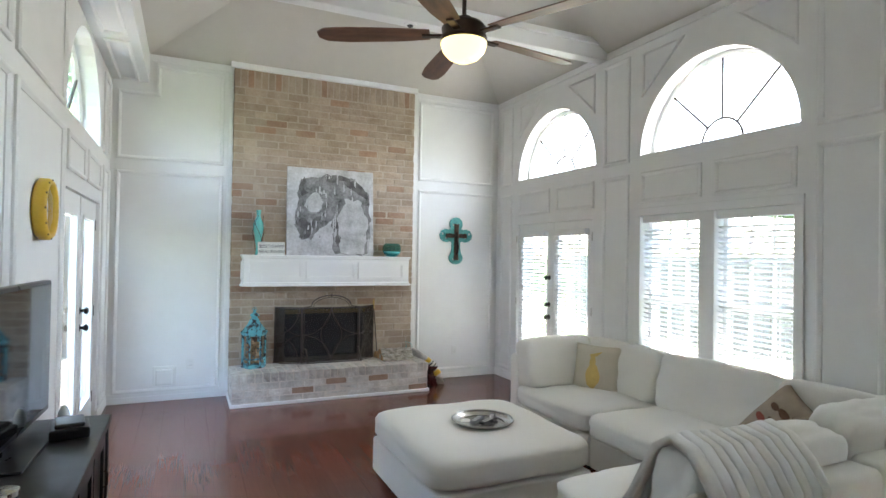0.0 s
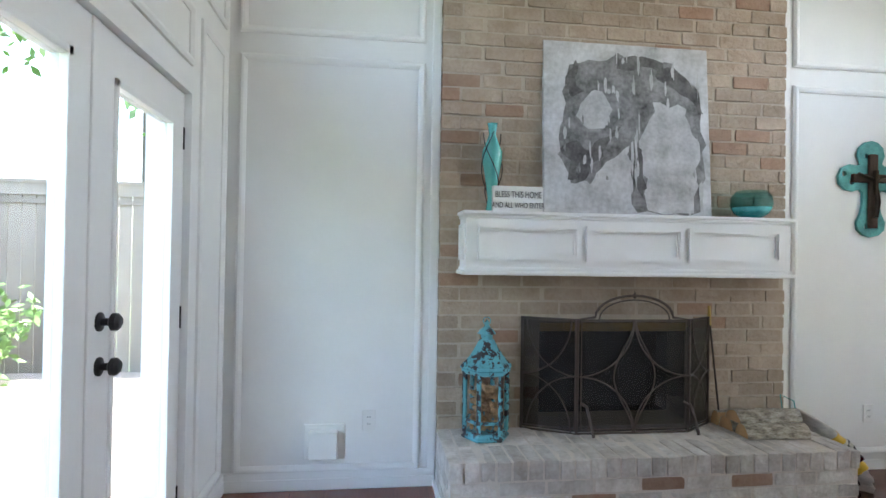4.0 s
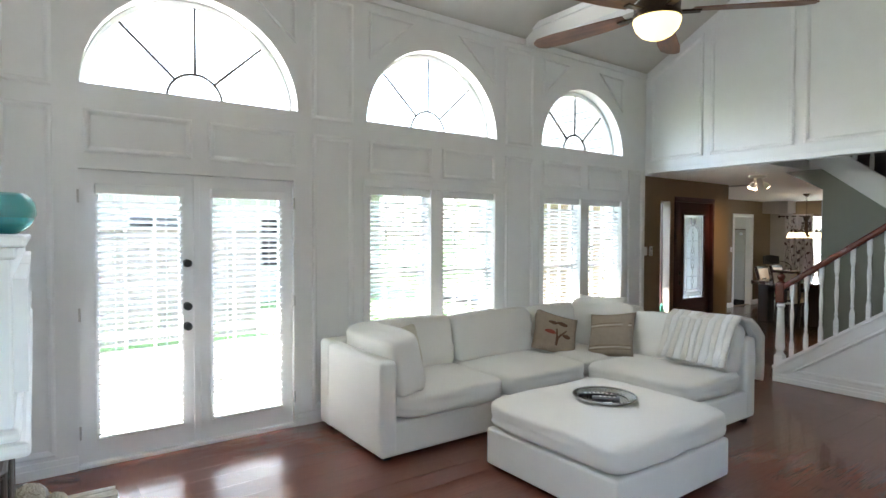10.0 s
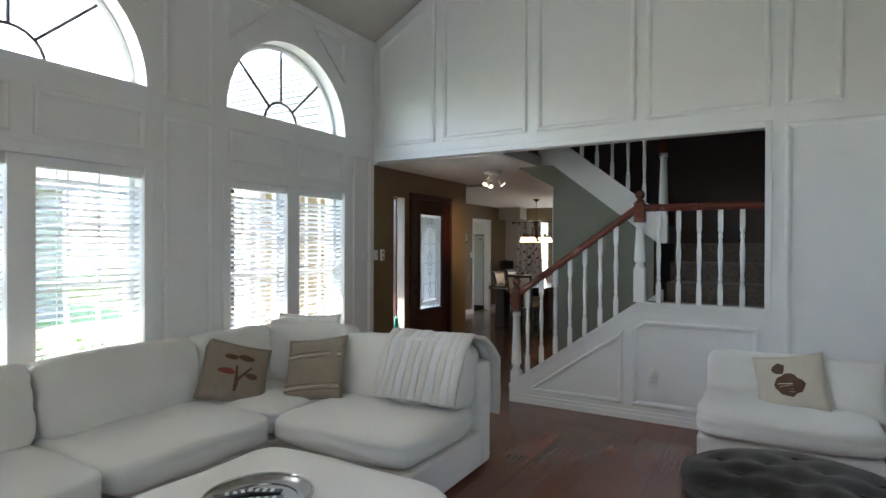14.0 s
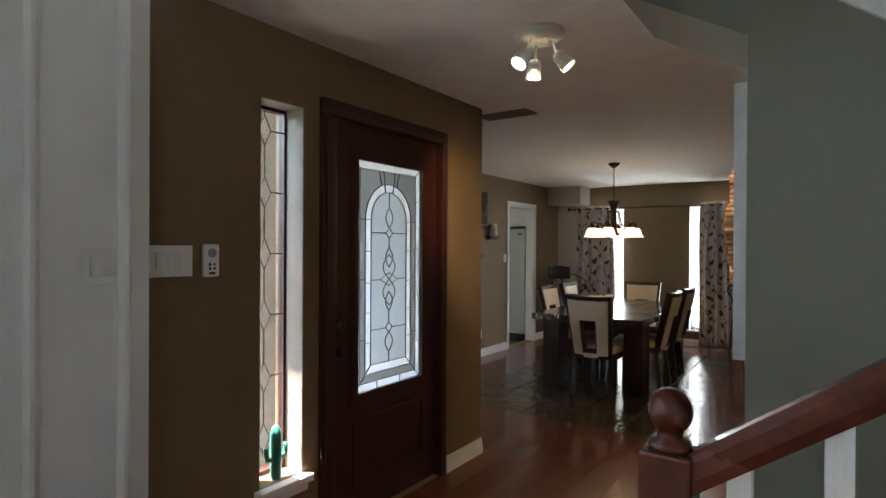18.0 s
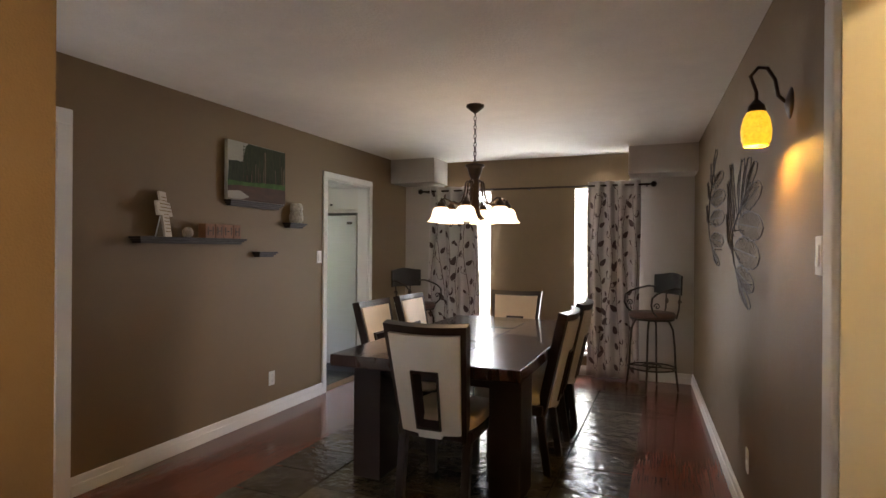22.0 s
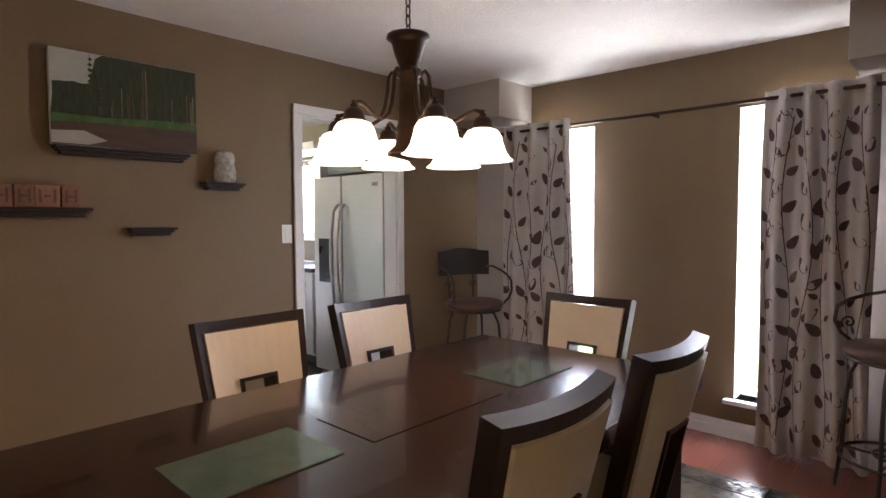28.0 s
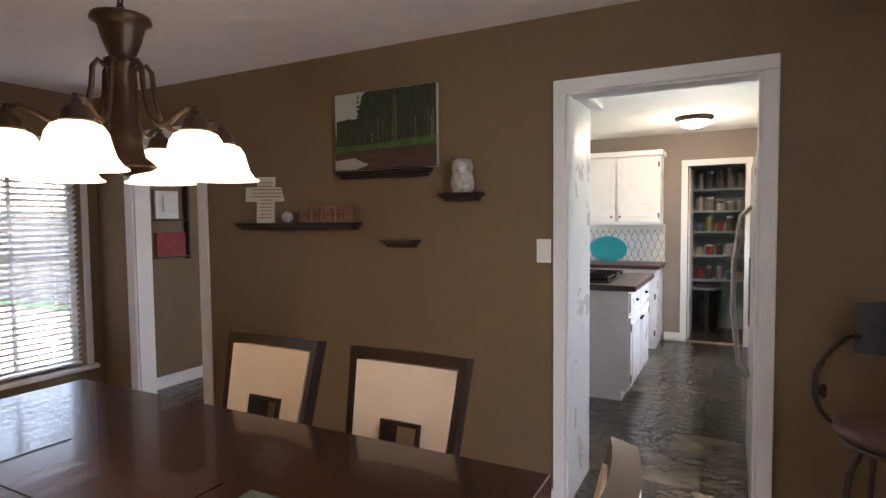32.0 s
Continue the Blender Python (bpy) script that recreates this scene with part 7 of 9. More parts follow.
def bar_stool():
    s = thing("bar_stool", "wrought iron bar stool with leather seat and arms", "stool", group="bar stools in the corners")
    part("seat", lathe([(0.0, 0.70), (0.17, 0.70), (0.215, 0.715), (0.225, 0.74), (0.205, 0.765), (0.12, 0.775), (0, 0.778)], 28), shader("brown_leather", (0.10, 0.05, 0.035), 0.45, vary=0.25, scale=9, bump=0.2), s, "brown leather seat", smooth=True)
    part("seat_ring", tube([(0.20 * math.cos(2 * math.pi * k / 28), 0.20 * math.sin(2 * math.pi * k / 28), 0.70) for k in range(29)], 0.009, 6), IRON, s)
    for k in range(4):
        a = 45 + 90 * k
        part("leg", tube([(0.10, 0, 0.70), (0.16, 0, 0.675), (0.195, 0, 0.60), (0.21, 0, 0.45), (0.22, 0, 0.22), (0.245, 0, 0.01)], 0.010, 7), IRON, s, smooth=True, m=pose(0, 0, 0, 0, 0, a))
    for r, z in ((0.225, 0.22), (0.085, 0.235)):
        part("foot_ring", tube([(r * math.cos(2 * math.pi * k / 28), r * math.sin(2 * math.pi * k / 28), z) for k in range(29)], 0.008, 6), IRON, s, smooth=True)
    for k in range(2):
        part("cross_bar", tube([(-0.22, 0, 0.225), (0.22, 0, 0.225)], 0.007, 6), IRON, s, m=pose(0, 0, 0, 0, 0, 45 + 90 * k))
    bm = bmesh.new()
    rows = []
    for i in range(13):
        x = -0.215 + 0.43 * i / 12
        y = -0.235 + 0.055 * (x / 0.215) ** 2
        rows.append([bm.verts.new((x, y + d - 0.03 * (z - 0.95), z)) for z, d in ((0.94, 0), (1.14 + 0.012 * math.cos(x * 14), 0), (1.14 + 0.012 * math.cos(x * 14), 0.018), (0.94, 0.018))])
    for p, q in zip(rows, rows[1:]):
        for k in range(4):
            bm.faces.new((p[k], p[(k + 1) % 4], q[(k + 1) % 4], q[k]))
    bm.faces.new(rows[0])
    bm.faces.new(rows[-1][::-1])
    part("backrest", bm, BLACKHIDE, s, "black leather back panel")
    for sx in (-1, 1):
        part("back_post", tube([(sx * 0.10, -0.20, 0.70), (sx * 0.105, -0.225, 0.80), (sx * 0.11, -0.235, 0.96)], 0.008, 6), IRON, s)
        sp = [(sx * (0.10 + 0.028 * (1 - k / 14) * math.cos(0.55 * k)), -0.235, 0.86 + 0.035 * (1 - k / 16) * math.sin(0.55 * k)) for k in range(15)]
        part("scroll", tube(sp, 0.0055, 6), IRON, s, smooth=True)
        arm = [(sx * 0.20, -0.19, 1.00), (sx * 0.215, -0.10, 1.01), (sx * 0.225, 0.02, 0.985), (sx * 0.23, 0.10, 0.96), (sx * 0.235, 0.155, 0.92), (sx * 0.235, 0.165, 0.85), (sx * 0.225, 0.14, 0.79), (sx * 0.21, 0.09, 0.745)]
        part("armrest", tube(arm, 0.009, 7), IRON, s, "curved iron arm", smooth=True)
        part("scroll", tube([(sx * 0.23, 0.10 + 0.035 * (1 - k / 15) * math.cos(0.6 * k), 0.84 + 0.035 * (1 - k / 15) * math.sin(0.6 * k)) for k in range(14)], 0.0055, 6), IRON, s, smooth=True)
    return s


st = bar_stool()
st.matrix_basis = pose(5.45, -7.65, 0, 0, 0, 66)
copy_thing(st, pose(2.95, -7.78, 0, 0, 0, -55))

# floating shelves and what stands on them
DARKSHELF = shader("black_brown_shelf", (0.018, 0.010, 0.009), 0.5, vary=0.2)


def ledge(y0, y1, z, depth=0.10):
    s = thing("wall_shelf", "small dark wood floating ledge", "shelf", group="floating wall shelves")
    part("board", boxes((DE - depth, DE, y0, y1, z - 0.014, z), bevel=0.003), DARKSHELF, s)
    part("moulding", boxes((DE - depth + 0.012, DE, y0 + 0.012, y1 - 0.012, z - 0.026, z - 0.014), (DE - depth + 0.026, DE, y0 + 0.024, y1 - 0.024, z - 0.042, z - 0.026), bevel=0.003), DARKSHELF, s)
    return s


ledge(-5.215, -4.30, 1.437)
ledge(-5.605, -5.385, 1.34, 0.08)
ledge(-5.985, -5.755, 1.585, 0.09)
ledge(-5.685, -5.08, 1.725, 0.07)
lp = thing("landscape_painting", "forest and river landscape painted on canvas", "painting")
PX = DE - 0.045
part("canvas", boxes((PX, PX + 0.03, -5.73, -5.07, 1.728, 2.165), bevel=0.002), shader("pale_sky_paint", (0.42, 0.43, 0.38), 0.7, vary=0.12, scale=4), lp)
art = lambda loop, mat, k: part("painted_area", slab("x", PX - 0.0004 * (k + 1), 0.0003, loop), mat, lp)
FOREST = shader("dark_forest_paint", (0.035, 0.045, 0.022), 0.8, vary=0.5, scale=14, fine=60, stretch=(1, 5, 1))
BANK = shader("meadow_paint", (0.06, 0.13, 0.035), 0.8, vary=0.4, scale=18)
WATER = shader("brown_river_paint", (0.075, 0.04, 0.028), 0.7, vary=0.35, scale=10, stretch=(1, 1, 3))
TRUNK = shader("trunk_paint", (0.11, 0.075, 0.05), 0.8, vary=0.4)
rr = random.Random(5)
tops = [(-5.08, 1.955)] + [(-5.08 - 0.65 * k / 22, 1.97 + (0.02 if k < 6 else min(0.19, 0.05 + 0.02 * k)) + 0.035 * rr.random() * (2 if k > 6 else 1)) for k in range(23)] + [(-5.73, 2.163)]
art([(-5.07, 1.86)] + [(min(-5.072, y), min(2.163, z)) for y, z in tops] + [(-5.73, 1.86)], FOREST, 0)
art(rect(-5.73, -5.07, 1.73, 1.86), WATER, 1)
art([(-5.07, 1.87), (-5.07, 1.83), (-5.2, 1.84), (-5.4, 1.845), (-5.73, 1.85), (-5.73, 1.895), (-5.5, 1.885), (-5.3, 1.87)], BANK, 2)
art([(-5.07, 1.79), (-5.20, 1.80), (-5.30, 1.76), (-5.22, 1.735), (-5.07, 1.735)], shader("river_glint_paint", (0.36, 0.34, 0.30), 0.6, vary=0.15), 3)
PALETRUNK = shader("pale_trunk_paint", (0.20, 0.16, 0.11), 0.8, vary=0.4)
for k in range(30):
    y = -5.26 - 0.46 * rr.random()
    art(rect(y, y + 0.0015 + 0.004 * rr.random(), 1.875 + 0.01 * rr.random(), 1.93 + 0.2 * rr.random()), PALETRUNK if k % 4 == 0 else TRUNK, 4 + k % 3)
for y, z in ((-5.235, 2.155), (-5.275, 2.12)):
    art(rect(y, y + 0.003, 1.89, z), TRUNK, 4)
    for k in range(9):
        art(blob(y, 1.93 + (z - 1.95) * k / 8, 0.022 - 0.0018 * k, 0.007, 8, k + y, 0.5), FOREST, 8)
cr = thing("cross_plaque", "cream ceramic cross plaque with lines of writing", "ornament", m=pose(DE - 0.065, -4.53, 1.437, 0, 8, 28))
CER = shader("cream_ceramic", (0.62, 0.57, 0.48), 0.6, vary=0.06, bump=0.2)
part("cross", boxes((-0.008, 0.008, -0.055, 0.055, 0, 0.29), (-0.008, 0.008, -0.125, 0.125, 0.135, 0.225), bevel=0.004), CER, cr)
for k in range(11):
    z = 0.03 + 0.022 * k
    w = 0.10 if 0.14 < z < 0.22 else 0.042
    part("writing_bar", boxes((-0.0095, -0.008, -w, w * (0.8 if k % 3 else 1), z, z + 0.006)), shader("ochre_ink", (0.30, 0.22, 0.12), 0.8) if k == 0 else bpy.data.materials["ochre_ink"], cr)
part("easel_leg", tube([(0.01, 0.03, 0.15), (0.05, 0.07, 0.003)], 0.004, 5), PLASTIC, cr)
sm = thing("stone_figurine", "small round speckled stone ornament", "ornament", m=pose(DE - 0.055, -4.70, 1.437))
part("body", lathe([(0.02, 0), (0.035, 0.02), (0.035, 0.045), (0.02, 0.065), (0, 0.07)], 14), shader("speckled_stone", (0.36, 0.34, 0.32), 0.7, vary=0.5, scale=40), sm, smooth=True)
for k, (y0, w) in enumerate(((-4.87, 0.085), (-4.955, 0.075), (-5.04, 0.095), (-5.13, 0.075))):
    wb = thing("wooden_block", "reddish carved wooden letter block", "block", m=pose(DE - 0.05, y0, 1.437), group="letter blocks on the shelf")
    part("cube", boxes((-0.035, 0.035, -w / 2, w / 2, 0, 0.10), bevel=0.005), shader("carved_red_wood", (0.22, 0.10, 0.055), 0.6, vary=0.3, scale=9, bump=0.3, random=0.2), wb)
    part("carving", boxes((-0.0375, -0.035, -w / 2 + 0.015, -w / 2 + 0.024, 0.02, 0.08), (-0.0375, -0.035, w / 2 - 0.024, w / 2 - 0.015, 0.02, 0.08), (-0.0375, -0.035, -0.012, 0.012, 0.045, 0.055)), TRUNK, wb)
ow = tagged(link("stone_ornament", lathe([(0.045, 0), (0.058, 0.02), (0.06, 0.06), (0.052, 0.095), (0.05, 0.105), (0.056, 0.125), (0.05, 0.155), (0.04, 0.17), (0.0, 0.165)], 18), shader("mottled_ceramic", (0.42, 0.40, 0.36), 0.6, vary=0.6, scale=26, bump=0.5, bump_scale=40), None, True, pose(DE - 0.05, -5.88, 1.585)), "rounded mottled grey ceramic ornament on the ledge", "ornament")

# wall lamp of amber glass
wl_x, wl_y = west_x(-4.22), -4.22
AMBER = shader("lit_amber_art_glass", (0.8, 0.42, 0.05), 0.3, vary=0.5, scale=26, fine=90, other=(0.95, 0.62, 0.12), emit=(1.0, 0.50, 0.03), power=0.027)
sc = thing("wall_lamp", "bronze wall lamp with lit amber glass shade", "wall lamp", m=pose(wl_x - 0.012, wl_y, 1.91, 0, 0, -90))
part("backplate", lathe([(0.06, 0), (0.058, 0.012), (0.04, 0.02), (0.015, 0.028), (0, 0.03)], 22), BRONZE, sc, smooth=True, m=pose(0, 0, 0, -90, 0, 0))
part("arm", tube([(0, 0.02, 0), (0, 0.05, 0.03), (0, 0.06, 0.09), (0, 0.085, 0.135), (0, 0.115, 0.14), (0, 0.14, 0.11), (0, 0.12, 0.05), (0, 0.12, -0.01)], 0.007, 8), BRONZE, sc, smooth=True)
part("socket_cup", lathe([(0.01, 0.02), (0.028, 0.0), (0.034, -0.025)], 16), BRONZE, sc, m=pose(0, 0.12, 0))
part("shade", lathe([(0.03, -0.02), (0.045, -0.05), (0.052, -0.09), (0.05, -0.125), (0.042, -0.15), (0.04, -0.15), (0.048, -0.125), (0.05, -0.09), (0.043, -0.05)], 24, cap=False), AMBER, sc, "lit mottled amber shade", smooth=True, m=pose(0, 0.12, 0))
lamp("wall_lamp_light", "POINT", pose(wl_x + 0.11, wl_y, 1.78), 0.28, (1.0, 0.62, 0.12), 0.02)


def metal_leaf(stem, lobes):
    """A wire leaf on the west wall; stem is (y, z) along the wall, lobes are (foot, tip, width)."""
    y0 = stem[0][0]
    lf = thing("metal_leaf", "large open wire leaf wall sculpture", "wall art", m=pose(west_x(y0), y0, 0), group="wire leaves on the wall")

    def out(y, z, lift=0.0):
        return (west_x(y) - west_x(y0) + 0.045 + lift, y - y0, z)

    part("stem", tube([out(y, z, 0.01) for y, z in stem], 0.0042, 6), IRON, lf)
    for k, (foot, tip, wd) in enumerate(lobes):
        f, t = Vector(foot), Vector(tip)
        d = t - f
        side = Vector((-d.y, d.x)).normalized()
        n = 22
        w_ = [wd / 2 * (0.30 + 0.70 * min(1.0, i / n * 2.2)) * max(0.0, 1 - (i / n) ** 5) ** 0.5 * (1 + 0.05 * math.sin(i * 1.7 + k)) for i in range(n + 1)]
        edge = [f + d * (i / n) + side * w_[i] for i in range(n + 1)] + [f + d * (i / n) - side * w_[i] for i in range(n, -1, -1)]
        lb = part("lobe", tube([out(p.x, p.y, 0.012 * math.sin(math.pi * (p - f).length / max(0.01, d.length))) for p in edge], 0.0026, 5), IRON, lf)
        part("midrib", tube([out(*(f + d * (i / 8)), 0.012) for i in range(9)], 0.0022, 5), IRON, lb)
        vb = bmesh.new()
        for i in range(2, n - 1):
            c = f + d * (i / n)
            for s_ in (-1, 1):
                e = f + d * (min(n, i + 1.3) / n) + side * s_ * w_[min(n, i + 1)] * 0.98
                tube([out(c.x, c.y, 0.012), out(*((c + e) / 2 + d * 0.006), 0.012), out(e.x, e.y, 0.008)], 0.0011, 3, vb)
        tagged(part("vein_net", vb, IRON, lb), kind="stuff")
    for y, z in (stem[len(stem) // 2], stem[1]):
        part("wall_pin", tube([(west_x(y) - west_x(y0) + 0.001, y - y0, z), out(y, z, 0.01)], 0.003, 5), IRON, lf)
    return lf


metal_leaf([(-4.74, 1.13), (-4.93, 1.21), (-5.12, 1.31), (-5.19, 1.40), (-5.17, 1.48), (-4.98, 1.56), (-4.82, 1.615), (-4.66, 1.675)],
           [((-4.84, 1.60), (-4.56, 1.745), 0.09), ((-4.88, 1.59), (-4.71, 1.79), 0.11), ((-4.98, 1.55), (-4.89, 1.815), 0.13), ((-5.08, 1.52), (-5.28, 1.84), 0.15),
            ((-5.16, 1.46), (-5.38, 1.75), 0.14), ((-5.18, 1.36), (-5.41, 1.58), 0.11), ((-4.92, 1.57), (-4.46, 1.635), 0.11), ((-5.04, 1.51), (-4.43, 1.465), 0.135),
            ((-5.14, 1.39), (-4.50, 1.345), 0.15), ((-5.06, 1.28), (-4.62, 1.215), 0.11), ((-5.06, 1.27), (-4.70, 1.12), 0.08)])
metal_leaf([(-5.80, 1.30), (-6.05, 1.38), (-6.24, 1.47), (-6.32, 1.56), (-6.24, 1.72), (-6.10, 1.84), (-5.95, 1.98)],
           [((-6.06, 1.86), (-5.90, 2.03), 0.08), ((-6.12, 1.81), (-6.20, 1.98), 0.09), ((-6.22, 1.73), (-6.40, 1.86), 0.09), ((-6.30, 1.56), (-6.46, 1.70), 0.09),
            ((-6.12, 1.80), (-5.61, 1.835), 0.09), ((-6.22, 1.72), (-5.53, 1.70), 0.11), ((-6.27, 1.59), (-5.56, 1.575), 0.11), ((-6.22, 1.46), (-5.60, 1.43), 0.10), ((-6.10, 1.39), (-5.78, 1.29), 0.07)])

# cork art by the foyer
ca = thing("cork_art_panel", "rust patina panel with a raised cork collage", "wall art", m=pose(west_x(-2.04), -2.04, 0, 0, 0, -90 + math.degrees(0.0415)))
part("panel", boxes((-0.48, 0.48, 0.012, 0.046, 1.05, 2.03), bevel=0.003), RUSTART, ca)
part("edge", boxes((-0.486, 0.486, 0.001, 0.012, 1.045, 2.035), (-0.487, -0.481, 0.001, 0.05, 1.045, 2.035), (0.481, 0.487, 0.001, 0.047, 1.045, 2.035)), shader("white_panel_edge", (0.62, 0.66, 0.70), 0.5), ca, "white frame edge")
ck0 = None
rr = random.Random(11)
MAP = [(0.05, 0.27), (-0.06, 0.27), (-0.06, 0.12), (-0.20, 0.09), (-0.26, 0.05), (-0.25, -0.05), (-0.12, -0.12), (-0.06, -0.26), (0.0, -0.27), (0.04, -0.14), (0.10, -0.10), (0.14, -0.14), (0.24, 0.0), (0.05, 0.02)]


def within(u, v):
    hit = False
    for (x0, y0), (x1, y1) in zip(MAP, MAP[1:] + MAP[:1]):
        if (y0 > v) != (y1 > v) and u < x0 + (v - y0) / (y1 - y0) * (x1 - x0):
            hit = not hit
    return hit


for r in range(27):
    for c_ in range(25):
        u, v = -0.29 + 0.0245 * c_ + (0.012 if r % 2 else 0), -0.28 + 0.0215 * r
        if within(u * 1.12, v * 1.12):
            m = pose(u, 0.071 + 0.012 * rr.random(), 1.535 + v, 90 + rr.uniform(-4, 4), 0, rr.uniform(-4, 4))
            if ck0 is None:
                ck0 = part("cork", lathe([(0.0, -0.024), (0.0105, -0.024), (0.0118, -0.021), (0.0118, 0.021), (0.0105, 0.024), (0, 0.024)], 10), CORK, ca, m=m)
            else:
                q = new("cork", ck0.data)
                q.parent, q.matrix_basis = ca, m

# foyer ceiling fixture and vents
tr = thing("ceiling_spotlights", "white round ceiling fixture with three spotlights", "ceiling light", m=pose(3.13, -1.62, DH))
part("base", lathe([(0.11, 0), (0.11, -0.018), (0.085, -0.04), (0, -0.045)], 30), PLASTIC, tr, smooth=True)
for k, (a, t) in enumerate(((200, 40), (310, 25), (70, 38))):
    hd = part("spot_head", lathe([(0.018, 0), (0.03, -0.015), (0.034, -0.07), (0.036, -0.085)], 16, cap=False), PLASTIC, tr, "white spot head", m=pose(0.075 * math.cos(radians(a)), 0.075 * math.sin(radians(a)), -0.10) @ pose(0, 0, 0, 0, 0, a) @ pose(0, 0, 0, 0, -t, 0))
    part("bulb", lathe([(0.0, -0.088), (0.02, -0.086), (0.03, -0.078)], 16), shader("lit_spot_bulb", (0.9, 0.8, 0.6), 0.3, emit=(1.0, 0.80, 0.52), power=0.32) if k == 0 else bpy.data.materials["lit_spot_bulb"], hd)
    part("stem", tube([(0.05 * math.cos(radians(a)), 0.05 * math.sin(radians(a)), -0.035), (0.075 * math.cos(radians(a)), 0.075 * math.sin(radians(a)), -0.105)], 0.006, 6), PLASTIC, tr)

for tx, ty, tz in ((FE, -2.62, 1.6), (2.34, -2.1, 1.5)):
    s_ = lamp("ceiling_spot", "SPOT", look((3.13, -1.62, DH - 0.17), (tx, ty, tz)), 2.2, (1.0, 0.72, 0.38), 0.03)
    s_.data.spot_size, s_.data.spot_blend = radians(52), 0.8
sd = thing("ceiling_lamp", "small white dome lamp of the side room", "ceiling light", m=pose(1.65, -3.3, DH))
part("dome", lathe([(0.14, 0), (0.13, -0.04), (0.08, -0.075), (0, -0.09)], 24), shader("lit_warm_dome", (0.9, 0.8, 0.6), 0.4, emit=(1.0, 0.76, 0.42), power=1.5), sd, smooth=True)


VENTGREY = shader("grey_vent_paint", (0.30, 0.29, 0.28), 0.5, vary=0.05)


def vent(name, m, w, h, n):
    v = thing(name, "white slatted air vent", "vent", m=m)
    part("frame", slab("z", -0.008, 0.008, rect(-w / 2, w / 2, -h / 2, h / 2), [rect(-w / 2 + 0.02, w / 2 - 0.02, -h / 2 + 0.02, h / 2 - 0.02)]), VENTGREY, v)
    part("backing", boxes((-w / 2 + 0.02, w / 2 - 0.02, -h / 2 + 0.02, h / 2 - 0.02, -0.0025, -0.0005)), BLACKPLASTIC, v)
    for k in range(n):
        y = -h / 2 + 0.02 + (h - 0.04) * (k + 0.5) / n
        part("slat", placed(boxes((-w / 2 + 0.02, w / 2 - 0.02, -0.007, 0.007, -0.001, 0.001)), pose(0, y, -0.006, 35, 0, 0)), VENTGREY, v)


vent("ceiling_vent", pose(4.0, -2.93, DH), 0.40, 0.18, 7)

# rack in the side hall
rk = thing("wall_rack", "dark iron wall rack holding red and white papers", "wall rack", m=pose(6.42, DN, 1.12))
for x in (-0.19, 0.19):
    part("side_bar", boxes((x - 0.008, x + 0.008, -0.06, 0, 0, 0.68)), IRON, rk)
for z in (0.02, 0.34, 0.66):
    part("cross_bar", boxes((-0.19, 0.19, -0.06, -0.045, z, z + 0.012)), IRON, rk)
part("packet", boxes((-0.12, 0.16, -0.045, -0.02, 0.03, 0.24), bevel=0.003), shader("red_packet", (0.35, 0.03, 0.04), 0.5, vary=0.3, scale=14), rk, "red packet")
part("paper_sheet", boxes((-0.12, 0.10, -0.04, -0.015, 0.36, 0.60), bevel=0.003), PLASTIC, rk, "white papers")
part("tag", boxes((-0.06, 0.06, -0.06, -0.05, 0.42, 0.56), bevel=0.003), PLASTIC, rk)

# ---- kitchen ----
fr = thing("refrigerator", "stainless side-by-side refrigerator with dispenser", "refrigerator")
FY = -7.20
part("cabinet", boxes((5.965, 6.875, -7.985, FY - 0.075, 0.02, 1.735), bevel=0.006), shader("grey_steel_side", (0.22, 0.22, 0.21), 0.5, metal=0.3), fr)
d1 = part("door", boxes((5.965, 6.475, FY - 0.07, FY, 0.09, 1.735), bevel=0.012, seg=3), STEEL, fr, "brushed steel refrigerator door")
d2 = part("door", boxes((6.485, 6.875, FY - 0.07, FY, 0.09, 1.735), bevel=0.012, seg=3), STEEL, fr, "freezer door with dispenser")
for x, d in ((6.44, d1), (6.52, d2)):
    part("handle", tube([(x, FY, 0.62), (x, FY + 0.05, 0.68), (x, FY + 0.08, 0.95), (x, FY + 0.08, 1.2), (x, FY + 0.05, 1.45), (x, FY, 1.50)], 0.013, 8), STEEL, d, "curved steel handle", smooth=True)
part("dispenser", boxes((6.60, 6.80, FY - 0.004, FY + 0.005, 0.85, 1.22), bevel=0.004), BLACKPLASTIC, d2, "black water dispenser")
part("kick_plate", boxes((5.98, 6.86, FY - 0.095, FY - 0.055, 0.0, 0.085)), BLACKPLASTIC, fr)
part("badge", boxes((6.02, 6.09, FY - 0.002, FY + 0.002, 1.635, 1.665)), SILVER, d1)
setting("trim", boxes((6.885, 6.91, -7.99, FY - 0.09, 0.0, 2.10)), TRIM, "white end panel beside the refrigerator", "trim")


